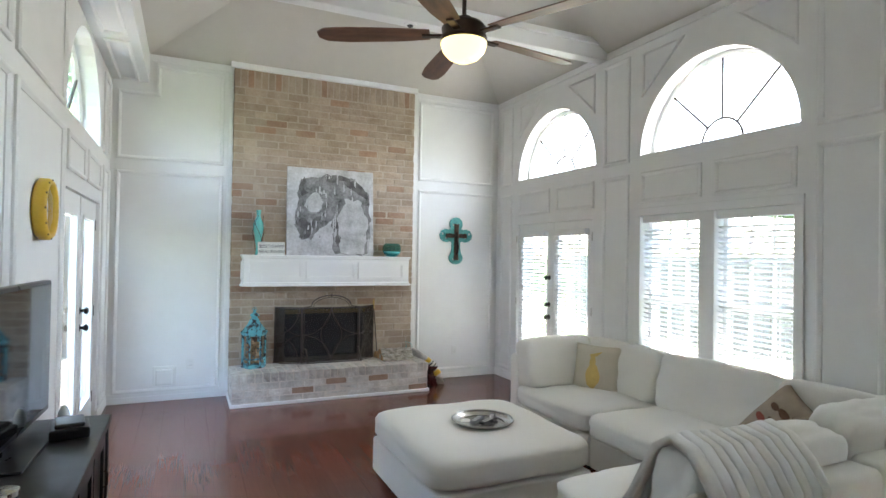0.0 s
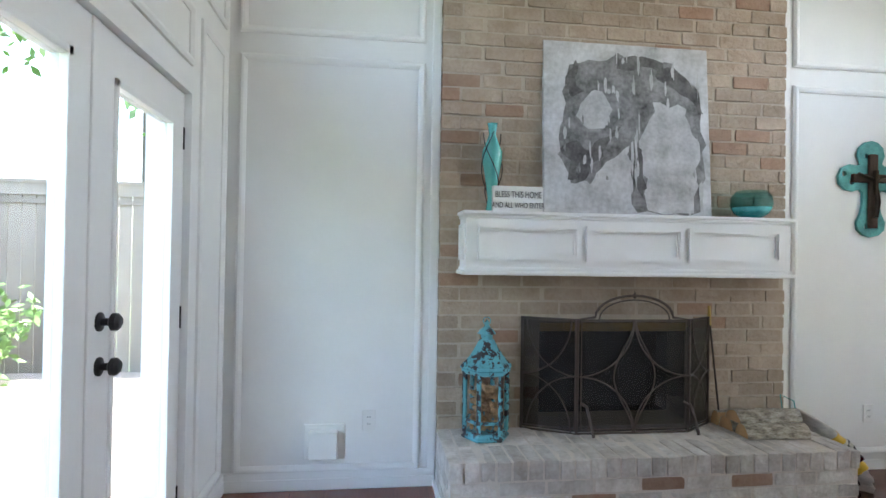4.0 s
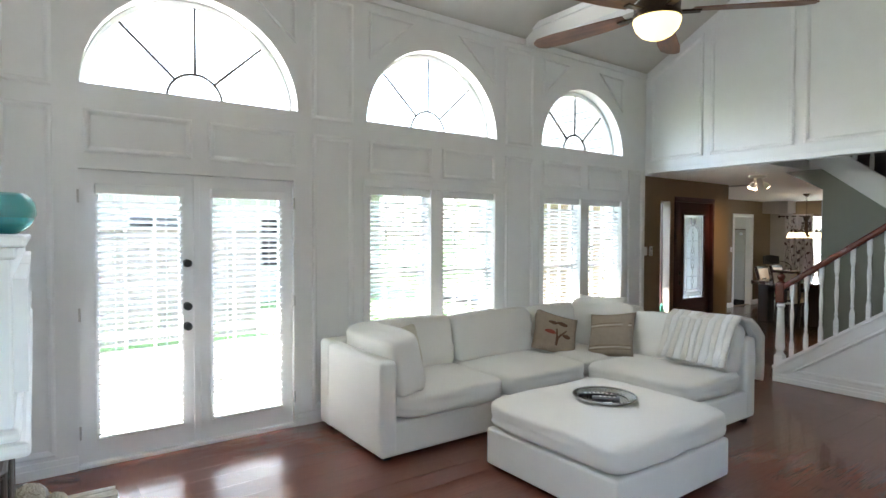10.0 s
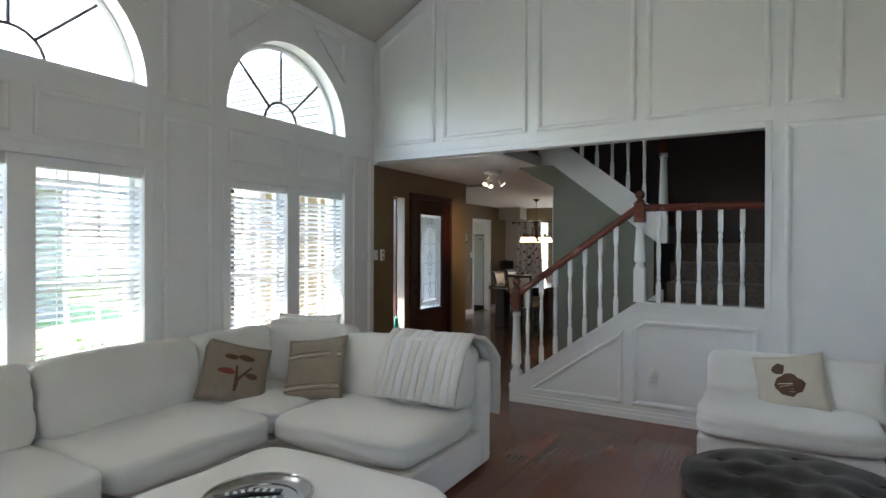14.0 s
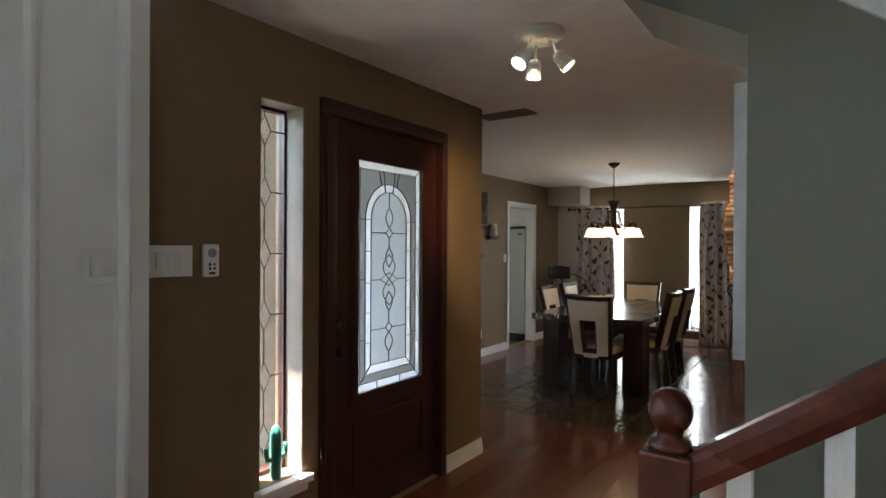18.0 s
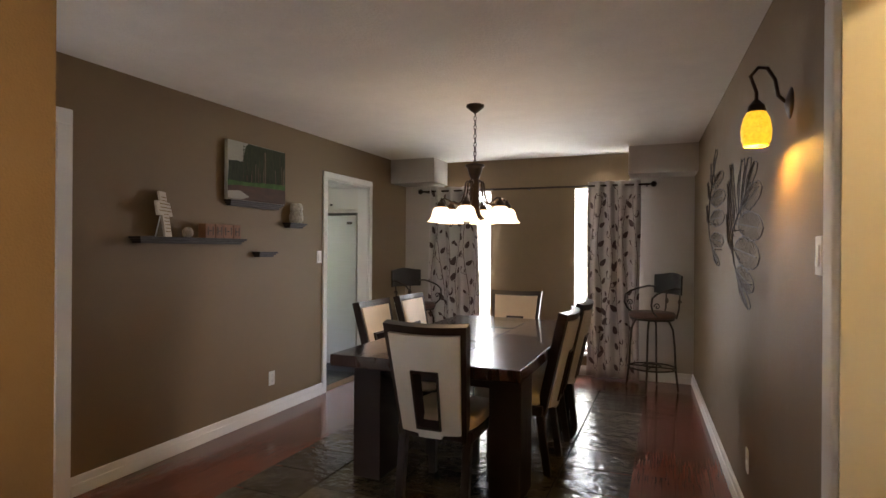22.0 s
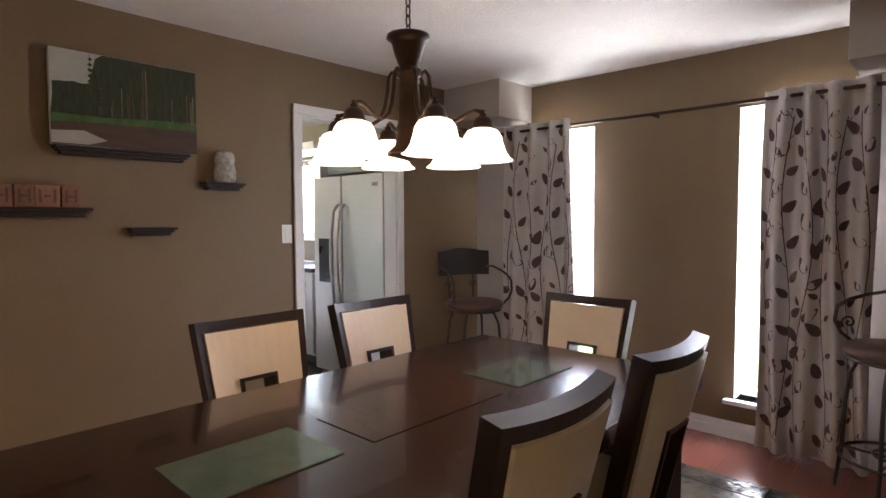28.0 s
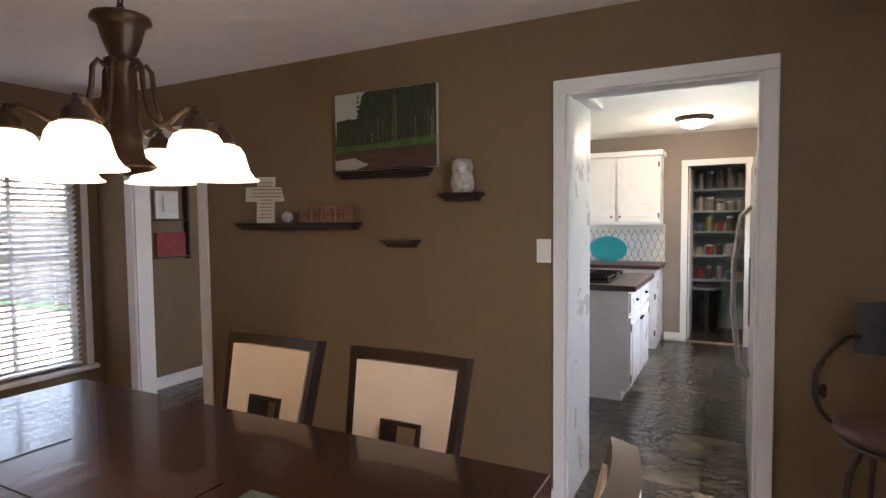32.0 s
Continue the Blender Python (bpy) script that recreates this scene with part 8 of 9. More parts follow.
def cabinet(name, label, x0, x1, y0, y1, z0, z1, face, doors, drawer=False, crown=False):
    """A framed white cabinet; face is the axis and side its doors look to."""
    c = thing(name, label, "cabinet", group="white kitchen cabinets")
    part("body", boxes((x0, x1, y0, y1, z0, z1)), KITCAB, c)
    ax, pos = face[0], {"y+": y1, "y-": y0, "x-": x0, "x+": x1}[face]
    sg = 1 if face[1] == "+" else -1
    a0, a1 = (x0, x1) if ax == "y" else (y0, y1)
    w = (a1 - a0) / doors
    zt = z1 - 0.19 if drawer else z1

    def plate(u0, u1, v0, v1, nm):
        def bx(p, q, d0, d1, e0, e1):
            lo, hi = sorted((pos + sg * d0, pos + sg * d1))
            return (p, q, lo, hi, e0, e1) if ax == "y" else (lo, hi, p, q, e0, e1)
        d = part(nm, boxes(bx(u0, u1, 0.001, 0.018, v0, v1), bevel=0.003), KITCAB, c)
        if v1 - v0 > 0.25:
            part("raised_panel", boxes(bx(u0 + 0.06, u1 - 0.06, 0.018, 0.024, v0 + 0.06, v1 - 0.06), bevel=0.003), KITCAB, d)
        return d, bx

    for k in range(doors):
        u0, u1 = a0 + w * k + 0.012, a0 + w * (k + 1) - 0.012
        d, bx = plate(u0, u1, z0 + 0.03, zt - 0.02, "door")
        ku = u1 - 0.035 if k % 2 == 0 else u0 + 0.035
        kz = zt - 0.09 if drawer or z0 < 0.5 else z0 + 0.09
        part("handle", boxes(bx(ku - 0.011, ku + 0.011, 0.018, 0.042, kz - 0.011, kz + 0.011), bevel=0.006), BLACKMETAL, d, "dark knob")
        hu = u0 + 0.004 if k % 2 == 0 else u1 - 0.004
        for hz in (z0 + 0.10, zt - 0.10):
            part("hinge", boxes(bx(hu - 0.008, hu + 0.008, 0.018, 0.024, hz - 0.03, hz + 0.03)), BLACKMETAL, d)
        if drawer:
            d, bx = plate(u0, u1, z1 - 0.17, z1 - 0.02, "drawer")
            part("handle", boxes(bx((u0 + u1) / 2 - 0.011, (u0 + u1) / 2 + 0.011, 0.018, 0.042, z1 - 0.105, z1 - 0.083), bevel=0.006), BLACKMETAL, d, "dark knob")
    if crown:
        ex = 0.05
        part("crown", boxes((x0 - (ex if ax == "x" and sg < 0 else 0), x1 + (ex if ax == "x" and sg > 0 else 0), y0 - ex * 0.6, y1 + (ex if ax == "y" else ex * 0.6), z1, z1 + 0.06), bevel=0.012), KITCAB, c)
    return c


for x0, x1 in ((7.82, 8.62), (8.62, 9.42), (9.42, 10.17)):
    cabinet("base_cabinet", "white base cabinet with drawers and dark knobs", x0, x1, -7.98, -7.42, 0.09, 0.88, "y+", 2, drawer=True)
dw = thing("dishwasher", "steel dishwasher with a hanging towel", "dishwasher")
part("body", boxes((7.20, 7.80, -7.98, -7.42, 0.09, 0.88)), STEEL, dw)
part("door", boxes((7.205, 7.795, -7.42, -7.395, 0.12, 0.87), bevel=0.006), STEEL, dw)
part("handle", tube([(7.26, -7.36, 0.78), (7.74, -7.36, 0.78)], 0.012, 8), STEEL, dw)
tw = thing("hand_towel", "white cotton towel hung on the dishwasher handle", "towel")
part("cloth", boxes((7.40, 7.60, -7.385, -7.34, 0.42, 0.80), bevel=0.012), PLUSH, tw)
kc = thing("countertop", "dark brown kitchen countertop", "countertop")
part("slab", boxes((7.19, 10.19, -7.995, -7.38, 0.885, 0.925), bevel=0.005), COUNTER, kc)
setting("trim", boxes((7.2, 10.19, -7.98, -7.48, 0.0, 0.09)), BLACKPLASTIC, "dark recessed toe kick", "trim")
sk = thing("kitchen_sink", "white double sink set in the counter", "sink")
part("rim", slab("z", 0.926, 0.012, rect(7.80, 8.60, -7.86, -7.44), [rect(7.84, 8.17, -7.82, -7.48), rect(8.23, 8.56, -7.82, -7.48)]), PLASTIC, sk)
part("faucet", tube([(8.2, -7.88, 0.93), (8.2, -7.88, 1.20), (8.2, -7.82, 1.27), (8.2, -7.74, 1.25), (8.2, -7.72, 1.18)], 0.012, 8), BLACKMETAL, sk, "dark curved faucet", smooth=True)
for x0, x1 in ((8.80, 9.48), (9.48, 10.17)):
    cabinet("wall_cabinet", "white wall cabinet with raised doors", x0, x1, -7.98, -7.66, 1.37, 2.10, "y+", 2, crown=True)
cabinet("wall_cabinet", "white wall cabinet over the refrigerator", 5.96, 6.885, -7.98, -7.36, 1.775, 2.06, "y+", 2, crown=True)
setting("trim", boxes((7.48, 8.80, -7.99, -7.62, 2.08, 2.16), bevel=0.01), KITCAB, "white valance over the kitchen window", "trim")
kw = thing("window_11", "white kitchen window over the sink", "window", kind="structure")
part("window_frame", slab("y", KS - 0.1, -0.04, rect(7.55, 8.75, 1.18, 2.05), [rect(7.60, 8.13, 1.23, 2.0), rect(8.17, 8.70, 1.23, 2.0)]), TRIM, kw)
pane((7.59, 8.71, KS - 0.124, KS - 0.12, 1.22, 2.01), kw)
part("window_sill", boxes((7.50, 8.80, KS - 0.1, KS + 0.04, 1.15, 1.18)), TRIM, kw)
BACKSPLASH = shader("white_glazed_tile", (0.70, 0.69, 0.66), 0.2, vary=0.03)
LATT = shader("dark_grout_lines", (0.10, 0.08, 0.07), 0.6)


def lattice(axis, pos, out, u0, u1, v0, v1, name):
    s = thing(name, "white arabesque tile backsplash with dark grout", "backsplash", kind="structure")
    lo, hi = sorted((pos, pos + out * 0.006))
    part("tile_field", boxes((u0, u1, lo, hi, v0, v1) if axis == "y" else (lo, hi, u0, u1, v0, v1)), BACKSPLASH, s)
    bm = bmesh.new()
    w, h_ = 0.075, 0.095
    nu = int((u1 - u0) / w)
    for i in range(nu):
        for sgn in (-1, 1):
            pts = []
            for k in range(int((v1 - v0) / h_) * 8 + 1):
                v = v0 + h_ * k / 8
                u = u0 + w * (i + 0.5) + sgn * w / 2 * (0.5 - 0.5 * math.cos(2 * math.pi * (v - v0) / (2 * h_))) - (sgn * w / 4 if False else 0)
                p = (u, pos + out * 0.007, v) if axis == "y" else (pos + out * 0.007, u, v)
                pts.append(p)
            if len(pts) > 2:
                tube(pts, 0.003, 4, bm)
    tagged(part("grout_lines", bm, LATT, s), kind="stuff")


lattice("y", KS, 1, 8.80, 10.19, 0.93, 1.37, "tile_backsplash")
lattice("x", KE, -1, -6.40, -5.45, 0.93, 1.37, "tile_backsplash")
kb = thing("knife_block", "black knife block with knives", "knife block", m=pose(9.55, -7.80, 0.925))
part("block", placed(boxes((-0.05, 0.05, -0.07, 0.07, 0, 0.2), bevel=0.006), pose(0, 0, 0.0, 0, 0, 0)), BLACKWOOD, kb)
for k in range(5):
    part("knife_handle", tube([(-0.035 + 0.017 * k, 0, 0.2), (-0.04 + 0.02 * k, 0.05, 0.29)], 0.008, 6), BLACKPLASTIC, kb)
pt = thing("paper_towel", "white paper towel roll on a dark stand", "paper towel", m=pose(9.25, -7.80, 0.925))
part("roll", lathe([(0.055, 0.012), (0.055, 0.27), (0.02, 0.27)], 24), PLUSH, pt)
part("stand", lathe([(0.07, 0), (0.07, 0.01), (0.008, 0.012), (0.008, 0.30), (0.014, 0.315), (0, 0.325)], 18), BLACKMETAL, pt)
pp = thing("potted_orchid", "small orchid in a white pot", "plant", m=pose(8.72, -7.80, 0.925))
part("pot", lathe([(0.045, 0), (0.06, 0.10), (0.055, 0.10), (0.0, 0.085)], 20), PLASTIC, pp, smooth=True)
for k in range(5):
    a = 1.26 * k
    part("leaf", tube([(0, 0, 0.09), (0.05 * math.cos(a), 0.05 * math.sin(a), 0.14), (0.12 * math.cos(a), 0.12 * math.sin(a), 0.12)], 0.016, 5, taper=0.004), LEAF, pp, smooth=True)
part("stem", tube([(0, 0, 0.09), (0.01, 0, 0.22), (0.05, 0.02, 0.34)], 0.004, 5), LEAF, pp)

isl = cabinet("kitchen_island", "white island with dark top and cooktop", 7.66, 8.70, -6.40, -5.55, 0.09, 0.88, "y-", 2, drawer=True)
isl["category"] = "island"
part("toe_kick", boxes((7.70, 8.66, -6.34, -5.6, 0.0, 0.09)), KITCAB, isl)
it = thing("island_top", "dark brown wood island top", "countertop")
part("slab", boxes((7.62, 8.74, -6.46, -5.50, 0.882, 0.925), bevel=0.005), COUNTER, it)
ct = thing("cooktop", "black gas cooktop with cast iron grates", "cooktop", m=pose(8.12, -5.98, 0.925))
part("plate", boxes((-0.38, 0.38, -0.26, 0.26, 0, 0.012), bevel=0.004), BLACKPLASTIC, ct)
for x in (-0.19, 0.19):
    for y in (-0.12, 0.12):
        part("burner", lathe([(0.05, 0.012), (0.045, 0.03), (0, 0.032)], 16), BLACKMETAL, ct, m=pose(x, y, 0))
    part("grate", boxes((x - 0.16, x + 0.16, -0.24, -0.228, 0.03, 0.045), (x - 0.16, x + 0.16, 0.228, 0.24, 0.03, 0.045), (x - 0.16, x + 0.16, -0.006, 0.006, 0.03, 0.045), (x - 0.006, x + 0.006, -0.24, 0.24, 0.03, 0.045), (x - 0.16, x - 0.148, -0.24, 0.24, 0.012, 0.045), (x + 0.148, x + 0.16, -0.24, 0.24, 0.012, 0.045)), BLACKMETAL, ct)
cabinet("base_cabinet", "white base cabinet by the pantry", 9.62, 10.19, -6.38, -5.40, 0.09, 0.88, "x-", 2, drawer=True)
part("plinth", boxes((9.68, 10.19, -6.36, -5.40, 0.0, 0.09)), KITCAB, bpy.data.objects["base_cabinet.003"])
it2 = thing("countertop", "dark brown kitchen countertop", "countertop")
part("slab", boxes((9.58, 10.19, -6.41, -5.38, 0.885, 0.925), bevel=0.005), COUNTER, it2)
cabinet("wall_cabinet", "white wall cabinet with dark hinges", 9.86, 10.19, -6.38, -5.42, 1.37, 2.14, "x-", 2, crown=True)
op = thing("oval_platter", "large oval turquoise platter standing upright", "platter", m=pose(10.10, -5.78, 0.925, 0, -14, 0))
part("dish", placed(lathe([(0.15, 0.0), (0.21, -0.012), (0.22, -0.02), (0.215, -0.026), (0.15, -0.008), (0, -0.006)], 36, cap=False), pose(0, 0, 0.165, 0, 90, 0) @ Matrix.Diagonal((0.72, 1.0, 1.0, 1.0))), shader("turquoise_platter", (0.02, 0.28, 0.30), 0.2, vary=0.15, coat=0.4), op, smooth=True)
tl = thing("tall_cabinet", "tall white cabinet beside the doorway", "cabinet")
part("body", boxes((5.955, 6.35, -6.40, -5.75, 0.0, 2.05), bevel=0.004), KITCAB, tl)
part("crown", boxes((5.955, 6.42, -6.46, -5.75, 2.05, 2.13), bevel=0.015), KITCAB, tl)
kl = thing("ceiling_light", "flush dome ceiling light with bronze rim", "ceiling light", m=pose(9.12, -6.76, DH))
part("rim", lathe([(0.17, 0), (0.175, -0.02), (0.15, -0.045), (0.14, -0.045)], 30), BRONZE, kl, smooth=True)
part("dome", lathe([(0.145, -0.04), (0.12, -0.075), (0.07, -0.1), (0, -0.108)], 30, cap=False), shader("lit_dome_glass", (0.9, 0.82, 0.6), 0.3, emit=(1.0, 0.80, 0.48), power=0.32), kl, smooth=True)
lamp("kitchen_light", "POINT", pose(9.12, -6.76, 2.22), 0.54, (1.0, 0.84, 0.62), 0.12)
lamp("window_daylight", "AREA", look((8.15, KS - 0.19, 1.615), (8.15, KS + 1.0, 1.4)), 1.06, (0.86, 0.94, 1.0), 1.18, 0.85)
vent("wall_vent", pose(8.75, KS + 0.001, 2.27, -90, 0, 0), 0.36, 0.18, 7)
wallplate(KE, -7.36, 1.32, 0.072, 0.115, "x", -1, *SWI)
# pantry
GLASSY = shader("clear_jar_with_contents", (0.42, 0.40, 0.36), 0.15, vary=0.3, scale=5, coat=0.5, random=0.45)
for k, z in enumerate((0.66, 0.97, 1.27, 1.53, 1.80)):
    ps = thing("pantry_shelf", "pale blue pantry shelf", "shelf", group="pantry shelves")
    part("board", boxes((10.95, 11.30, -7.95, -5.71, z - 0.022, z)), bpy.data.materials["pale_blue_wall_paint"], ps)
rr = random.Random(8)
for k, z in enumerate((0.66, 0.97, 1.27, 1.53, 1.80)):
    for i in range(7):
        y = -7.30 + 0.115 * i
        h_, r_ = rr.uniform(0.10, 0.2) if k != 4 else rr.uniform(0.22, 0.3), rr.uniform(0.035, 0.05)
        jr = thing("storage_jar", "lidded storage jar of dry goods", "jar", m=pose(11.08, y, z), group="jars on the pantry shelves")
        mt = GLASSY if k >= 3 else (shader("pantry_pack_%d" % (k * 7 + i), [(0.30, 0.035, 0.03), (0.32, 0.27, 0.15), (0.09, 0.13, 0.20), (0.38, 0.37, 0.34), (0.12, 0.08, 0.05)][(k + i) % 5], 0.4))
        mt.name = "goods" if k < 3 else mt.name
        part("body", lathe([(r_, 0), (r_, h_ * 0.8), (r_ * 0.8, h_ * 0.88), (r_ * 0.8, h_ * 0.9)], 14), mt, jr, smooth=False)
        part("lid", lathe([(r_ * 0.85, h_ * 0.88), (r_ * 0.85, h_), (0, h_)], 14), SILVER if i % 2 else PLASTIC, jr)
tc = thing("trash_can", "tall dark grey trash can", "trash can", m=pose(11.0, -6.80, 0))
part("bin", lathe([(0.15, 0), (0.19, 0.55), (0.18, 0.55), (0.0, 0.02)], 22), BLACKPLASTIC, tc, smooth=False)
part("rim", lathe([(0.195, 0.54), (0.2, 0.57), (0.18, 0.575)], 22, cap=False), STEEL, tc)
pd = thing("pantry_door", "white pantry door standing open inward", "door")
part("leaf", boxes((10.33, 10.92, -6.655, -6.62, 0.012, 2.02), bevel=0.004), TRIM, pd)
knob(pd, 10.87, -6.66, 0.96, 1, BRASS)


# ---- outside ----
ground = setting("ground", boxes((-400, 400, -400, 400, -0.9, -0.16)), GRASS, "lawn that reaches the horizon", "ground")
setting("patio", boxes((-4.6, W - 0.2, 2.0, 10.15, -0.155, -0.06), (E + 0.24, 8.6, 1.5, 8.5, -0.155, -0.06)), CONCRETE, "pale concrete patio", "patio")
setting("patio", boxes((E + 0.2, 9.0, DN + 0.2, 1.4, -0.155, -0.05)), CONCRETE, "pale concrete porch floor", "porch")
deck = thing("deck", "weathered wooden deck boards", "deck", kind="structure")
for k in range(14):
    part("deck_board", boxes((-3.4 + 0.18 * k, -3.235 + 0.18 * k, 3.2, 6.6, -0.058, -0.03)), FENCEWOOD, deck)


def fence(name, pts, h):
    f = thing(name, "weathered cedar board fence", "fence", kind="structure")
    (x0, y0), (x1, y1) = pts
    d = Vector((x1 - x0, y1 - y0))
    n = int(d.length / 0.15)
    a = math.degrees(math.atan2(d.y, d.x))
    me = None
    for k in range(n):
        p = Vector((x0, y0)) + d * (k + 0.5) / n
        m = pose(p.x, p.y, -0.15 + 0.01 * math.sin(k * 2.3), 0, 0, a)
        if me is None:
            o = part("fence_board", boxes((-0.07, 0.07, -0.01, 0.01, 0, h)), FENCEWOOD, f, m=m)
            me = o.data
        else:
            o = new("fence_board", me)
            o.parent, o.matrix_basis = f, m
    part("rail", tube([(x0, y0, h - 0.35), (x1, y1, h - 0.35)], 0.04, 4), FENCEWOOD, f)
    L_ = d.length
    part("cap_rail", placed(boxes((0, L_, -0.05, 0.05, h - 0.14, h - 0.10), (0, L_, -0.03, 0.03, h - 0.28, h - 0.14)), pose(x0, y0, 0, 0, 0, a)), FENCEWOOD, f, "flat cap rail")


fence("fence", ((-4.6, 1.0), (-4.6, 11.0)), 1.95)
fence("fence", ((9.5, 12.0), (9.5, 3.0)), 1.8)
fence("fence", ((-9.0, 10.35), (0.6, 10.35)), 2.25)


def foliage(name, label, cat, at, spread, leaves, seed, size=0.10, trunk=None):
    t = thing(name, label, cat, m=pose(*at))
    rr_ = random.Random(seed)
    bm = bmesh.new()
    clumps = [Vector((rr_.gauss(0, spread[0] * 0.42), rr_.gauss(0, spread[1] * 0.42), rr_.gauss(0, spread[2] * 0.36))) for _ in range(26)]
    for k in range(leaves):
        c = clumps[k % 26]
        p = c + Vector((rr_.gauss(0, 0.16), rr_.gauss(0, 0.16), rr_.gauss(0, 0.13))) * max(spread)
        u = Vector((rr_.gauss(0, 1), rr_.gauss(0, 1), rr_.gauss(0, 1))).normalized()
        w = u.orthogonal().normalized()
        s = size * rr_.uniform(0.6, 1.3)
        vs = [bm.verts.new(p + u * s * a + w * s * b) for a, b in ((-0.9, 0), (0, 0.38), (0.9, 0), (0, -0.38))]
        bm.faces.new(vs)
    tagged(part("crown", bm, LEAF, t), kind="stuff")
    if trunk:
        part("trunk", tube([(0, 0, -at[2] - 0.2), (0.05, 0.03, -at[2] * 0.5), (0, 0.05, 0), (0.1, 0.1, spread[2] * 0.4)], trunk, 10, taper=trunk * 0.5), BARK, t, smooth=True)
        for k in range(5):
            a = 1.3 * k
            part("limb", tube([(0, 0.03, -0.2 * k), (spread[0] * 0.3 * math.cos(a), spread[1] * 0.3 * math.sin(a), 0.3), (spread[0] * 0.6 * math.cos(a), spread[1] * 0.6 * math.sin(a), spread[2] * 0.5)], trunk * 0.4, 7, taper=trunk * 0.12), BARK, t, smooth=True)
    return t


foliage("tree", "leafy tree over the fence", "tree", (-5.6, 5.6, 4.2), (2.0, 2.6, 1.6), 2600, 1, 0.13, 0.16)
foliage("tree", "leafy tree behind the side fence", "tree", (-3.4, 12.6, 5.0), (2.8, 1.8, 1.9), 2600, 7, 0.13, 0.15)
foliage("bush", "bright green garden bush by the deck", "bush", (-3.75, 9.3, 0.6), (0.6, 0.6, 0.75), 1500, 2, 0.06)
foliage("bush", "clipped green hedge below the windows", "bush", (5.0, 3.0, 0.25), (0.5, 1.1, 0.42), 1700, 3, 0.06)
foliage("bush", "clipped green hedge by the porch", "bush", (5.2, 0.9, 0.2), (0.5, 0.9, 0.38), 1300, 4, 0.06)
# the front wing, its roof and the porch
PIER = shader("whitewashed_pier", (0.66, 0.60, 0.56), 0.85, vary=0.16, scale=9, fine=40, bump=0.5, bump_scale=60)
wing = thing("house_wing", "front wing with a shingled roof", "house", kind="structure")
part("roof", slab("x", 4.4, 8.2, [(-1.75, 2.72), (-1.75, 2.80), (-5.4, 6.1), (-5.4, 6.0)]), SHINGLE, wing, "grey green shingled roof")
for k in range(16):
    f0 = k / 16
    part("shingle_course", slab("x", 4.4, 8.2, [(-1.75 - 3.65 * f0, 2.805 + 3.3 * f0), (-1.75 - 3.65 * f0 - 0.24, 2.805 + 3.3 * f0 + 0.2), (-1.75 - 3.65 * f0 - 0.24, 2.815 + 3.3 * f0 + 0.2), (-1.75 - 3.65 * f0, 2.825 + 3.3 * f0)]), SHINGLE, wing)
part("fascia", boxes((4.4, 12.6, -1.76, -1.72, 2.6, 2.82)), SIDING, wing, "pale fascia board")
part("porch_ceiling", boxes((4.28, 9.0, DN + 0.2, -1.72, 2.56, 2.6)), SIDING, wing)
# added out of view: keeps sun off the porch floor behind the door glass
part("porch_roof", boxes((4.28, 6.6, -1.715, -0.70, 2.56, 2.66)), SIDING, wing, "unseen flat slab added to shade the front step")
for x in (5.05, 7.4):
    part("porch_pier", boxes((x, x + 0.34, -1.9, -1.56, -0.1, 2.58)), PIER, wing, "pale brick porch pier")
eave = thing("roof_eave", "white roof eaves over the garden walls", "roof", kind="structure")
part("eave", boxes((E + 0.24, E + 0.95, -1.7, N + 0.5, 3.70, 3.84)), SIDING, eave)
part("eave", boxes((W - 1.0, W - 0.2, S, N + 0.5, 3.70, 3.84)), SIDING, eave)
part("roof_plane", slab("y", S - 0.3, N - S + 0.8, [(E + 0.95, 3.84), (1.62, 5.25), (-1.7, 3.84), (-1.7, 3.95), (1.62, 5.4), (E + 0.95, 3.95)]), SHINGLE, eave)
part("gable_infill", boxes((W, 2.46, -2.7, S - 0.13, 5.1, 5.2), (2.3, 12.3, -8.5, DN + 0.3, 2.62, 2.7)), SIDING, eave)
nb_ = thing("neighbour_house", "pale neighbouring house with grey roof", "house")
part("wall", boxes((14, 22, -2, 9, -0.2, 2.8)), SIDING, nb_)
part("roof", slab("y", -2.5, 12, [(13.4, 2.75), (22.6, 2.75), (18, 5.2)]), SHINGLE, nb_)
for y in (0.5, 3.5, 6.5):
    part("window", boxes((13.97, 14.0, y, y + 1.0, 0.8, 2.0)), SCREEN, nb_)
nb2 = thing("neighbour_house", "pale neighbouring house behind the fence", "house")
part("wall", boxes((-14, -8.5, 1, 13, -0.2, 2.6)), SIDING, nb2)
part("roof", slab("y", 0.5, 13, [(-14.6, 2.55), (-7.9, 2.55), (-11.2, 4.6)]), SHINGLE, nb2)
setting("wall_garden", boxes((1.0, 10.0, -11.2, -11.0, -0.2, 2.2)), SIDING, "pale garden wall behind the dining room", "wall")

# ---- floor boards, slate tiles and bricks ----
fl = bpy.data.objects["floor"]
unit = None


def piece(name, host, mat, x0, x1, y0, y1, z0, z1, share):
    key = (name, mat.name)
    if key not in share:
        o = part(name, boxes((-0.5, 0.5, -0.5, 0.5, -0.5, 0.5)), mat, host)
        share[key] = o.data
    else:
        o = new(name, share[key])
        o.parent = host
    o.matrix_basis = Matrix.Translation(((x0 + x1) / 2, (y0 + y1) / 2, (z0 + z1) / 2)) @ Matrix.Diagonal((x1 - x0, y1 - y0, z1 - z0, 1))
    return o


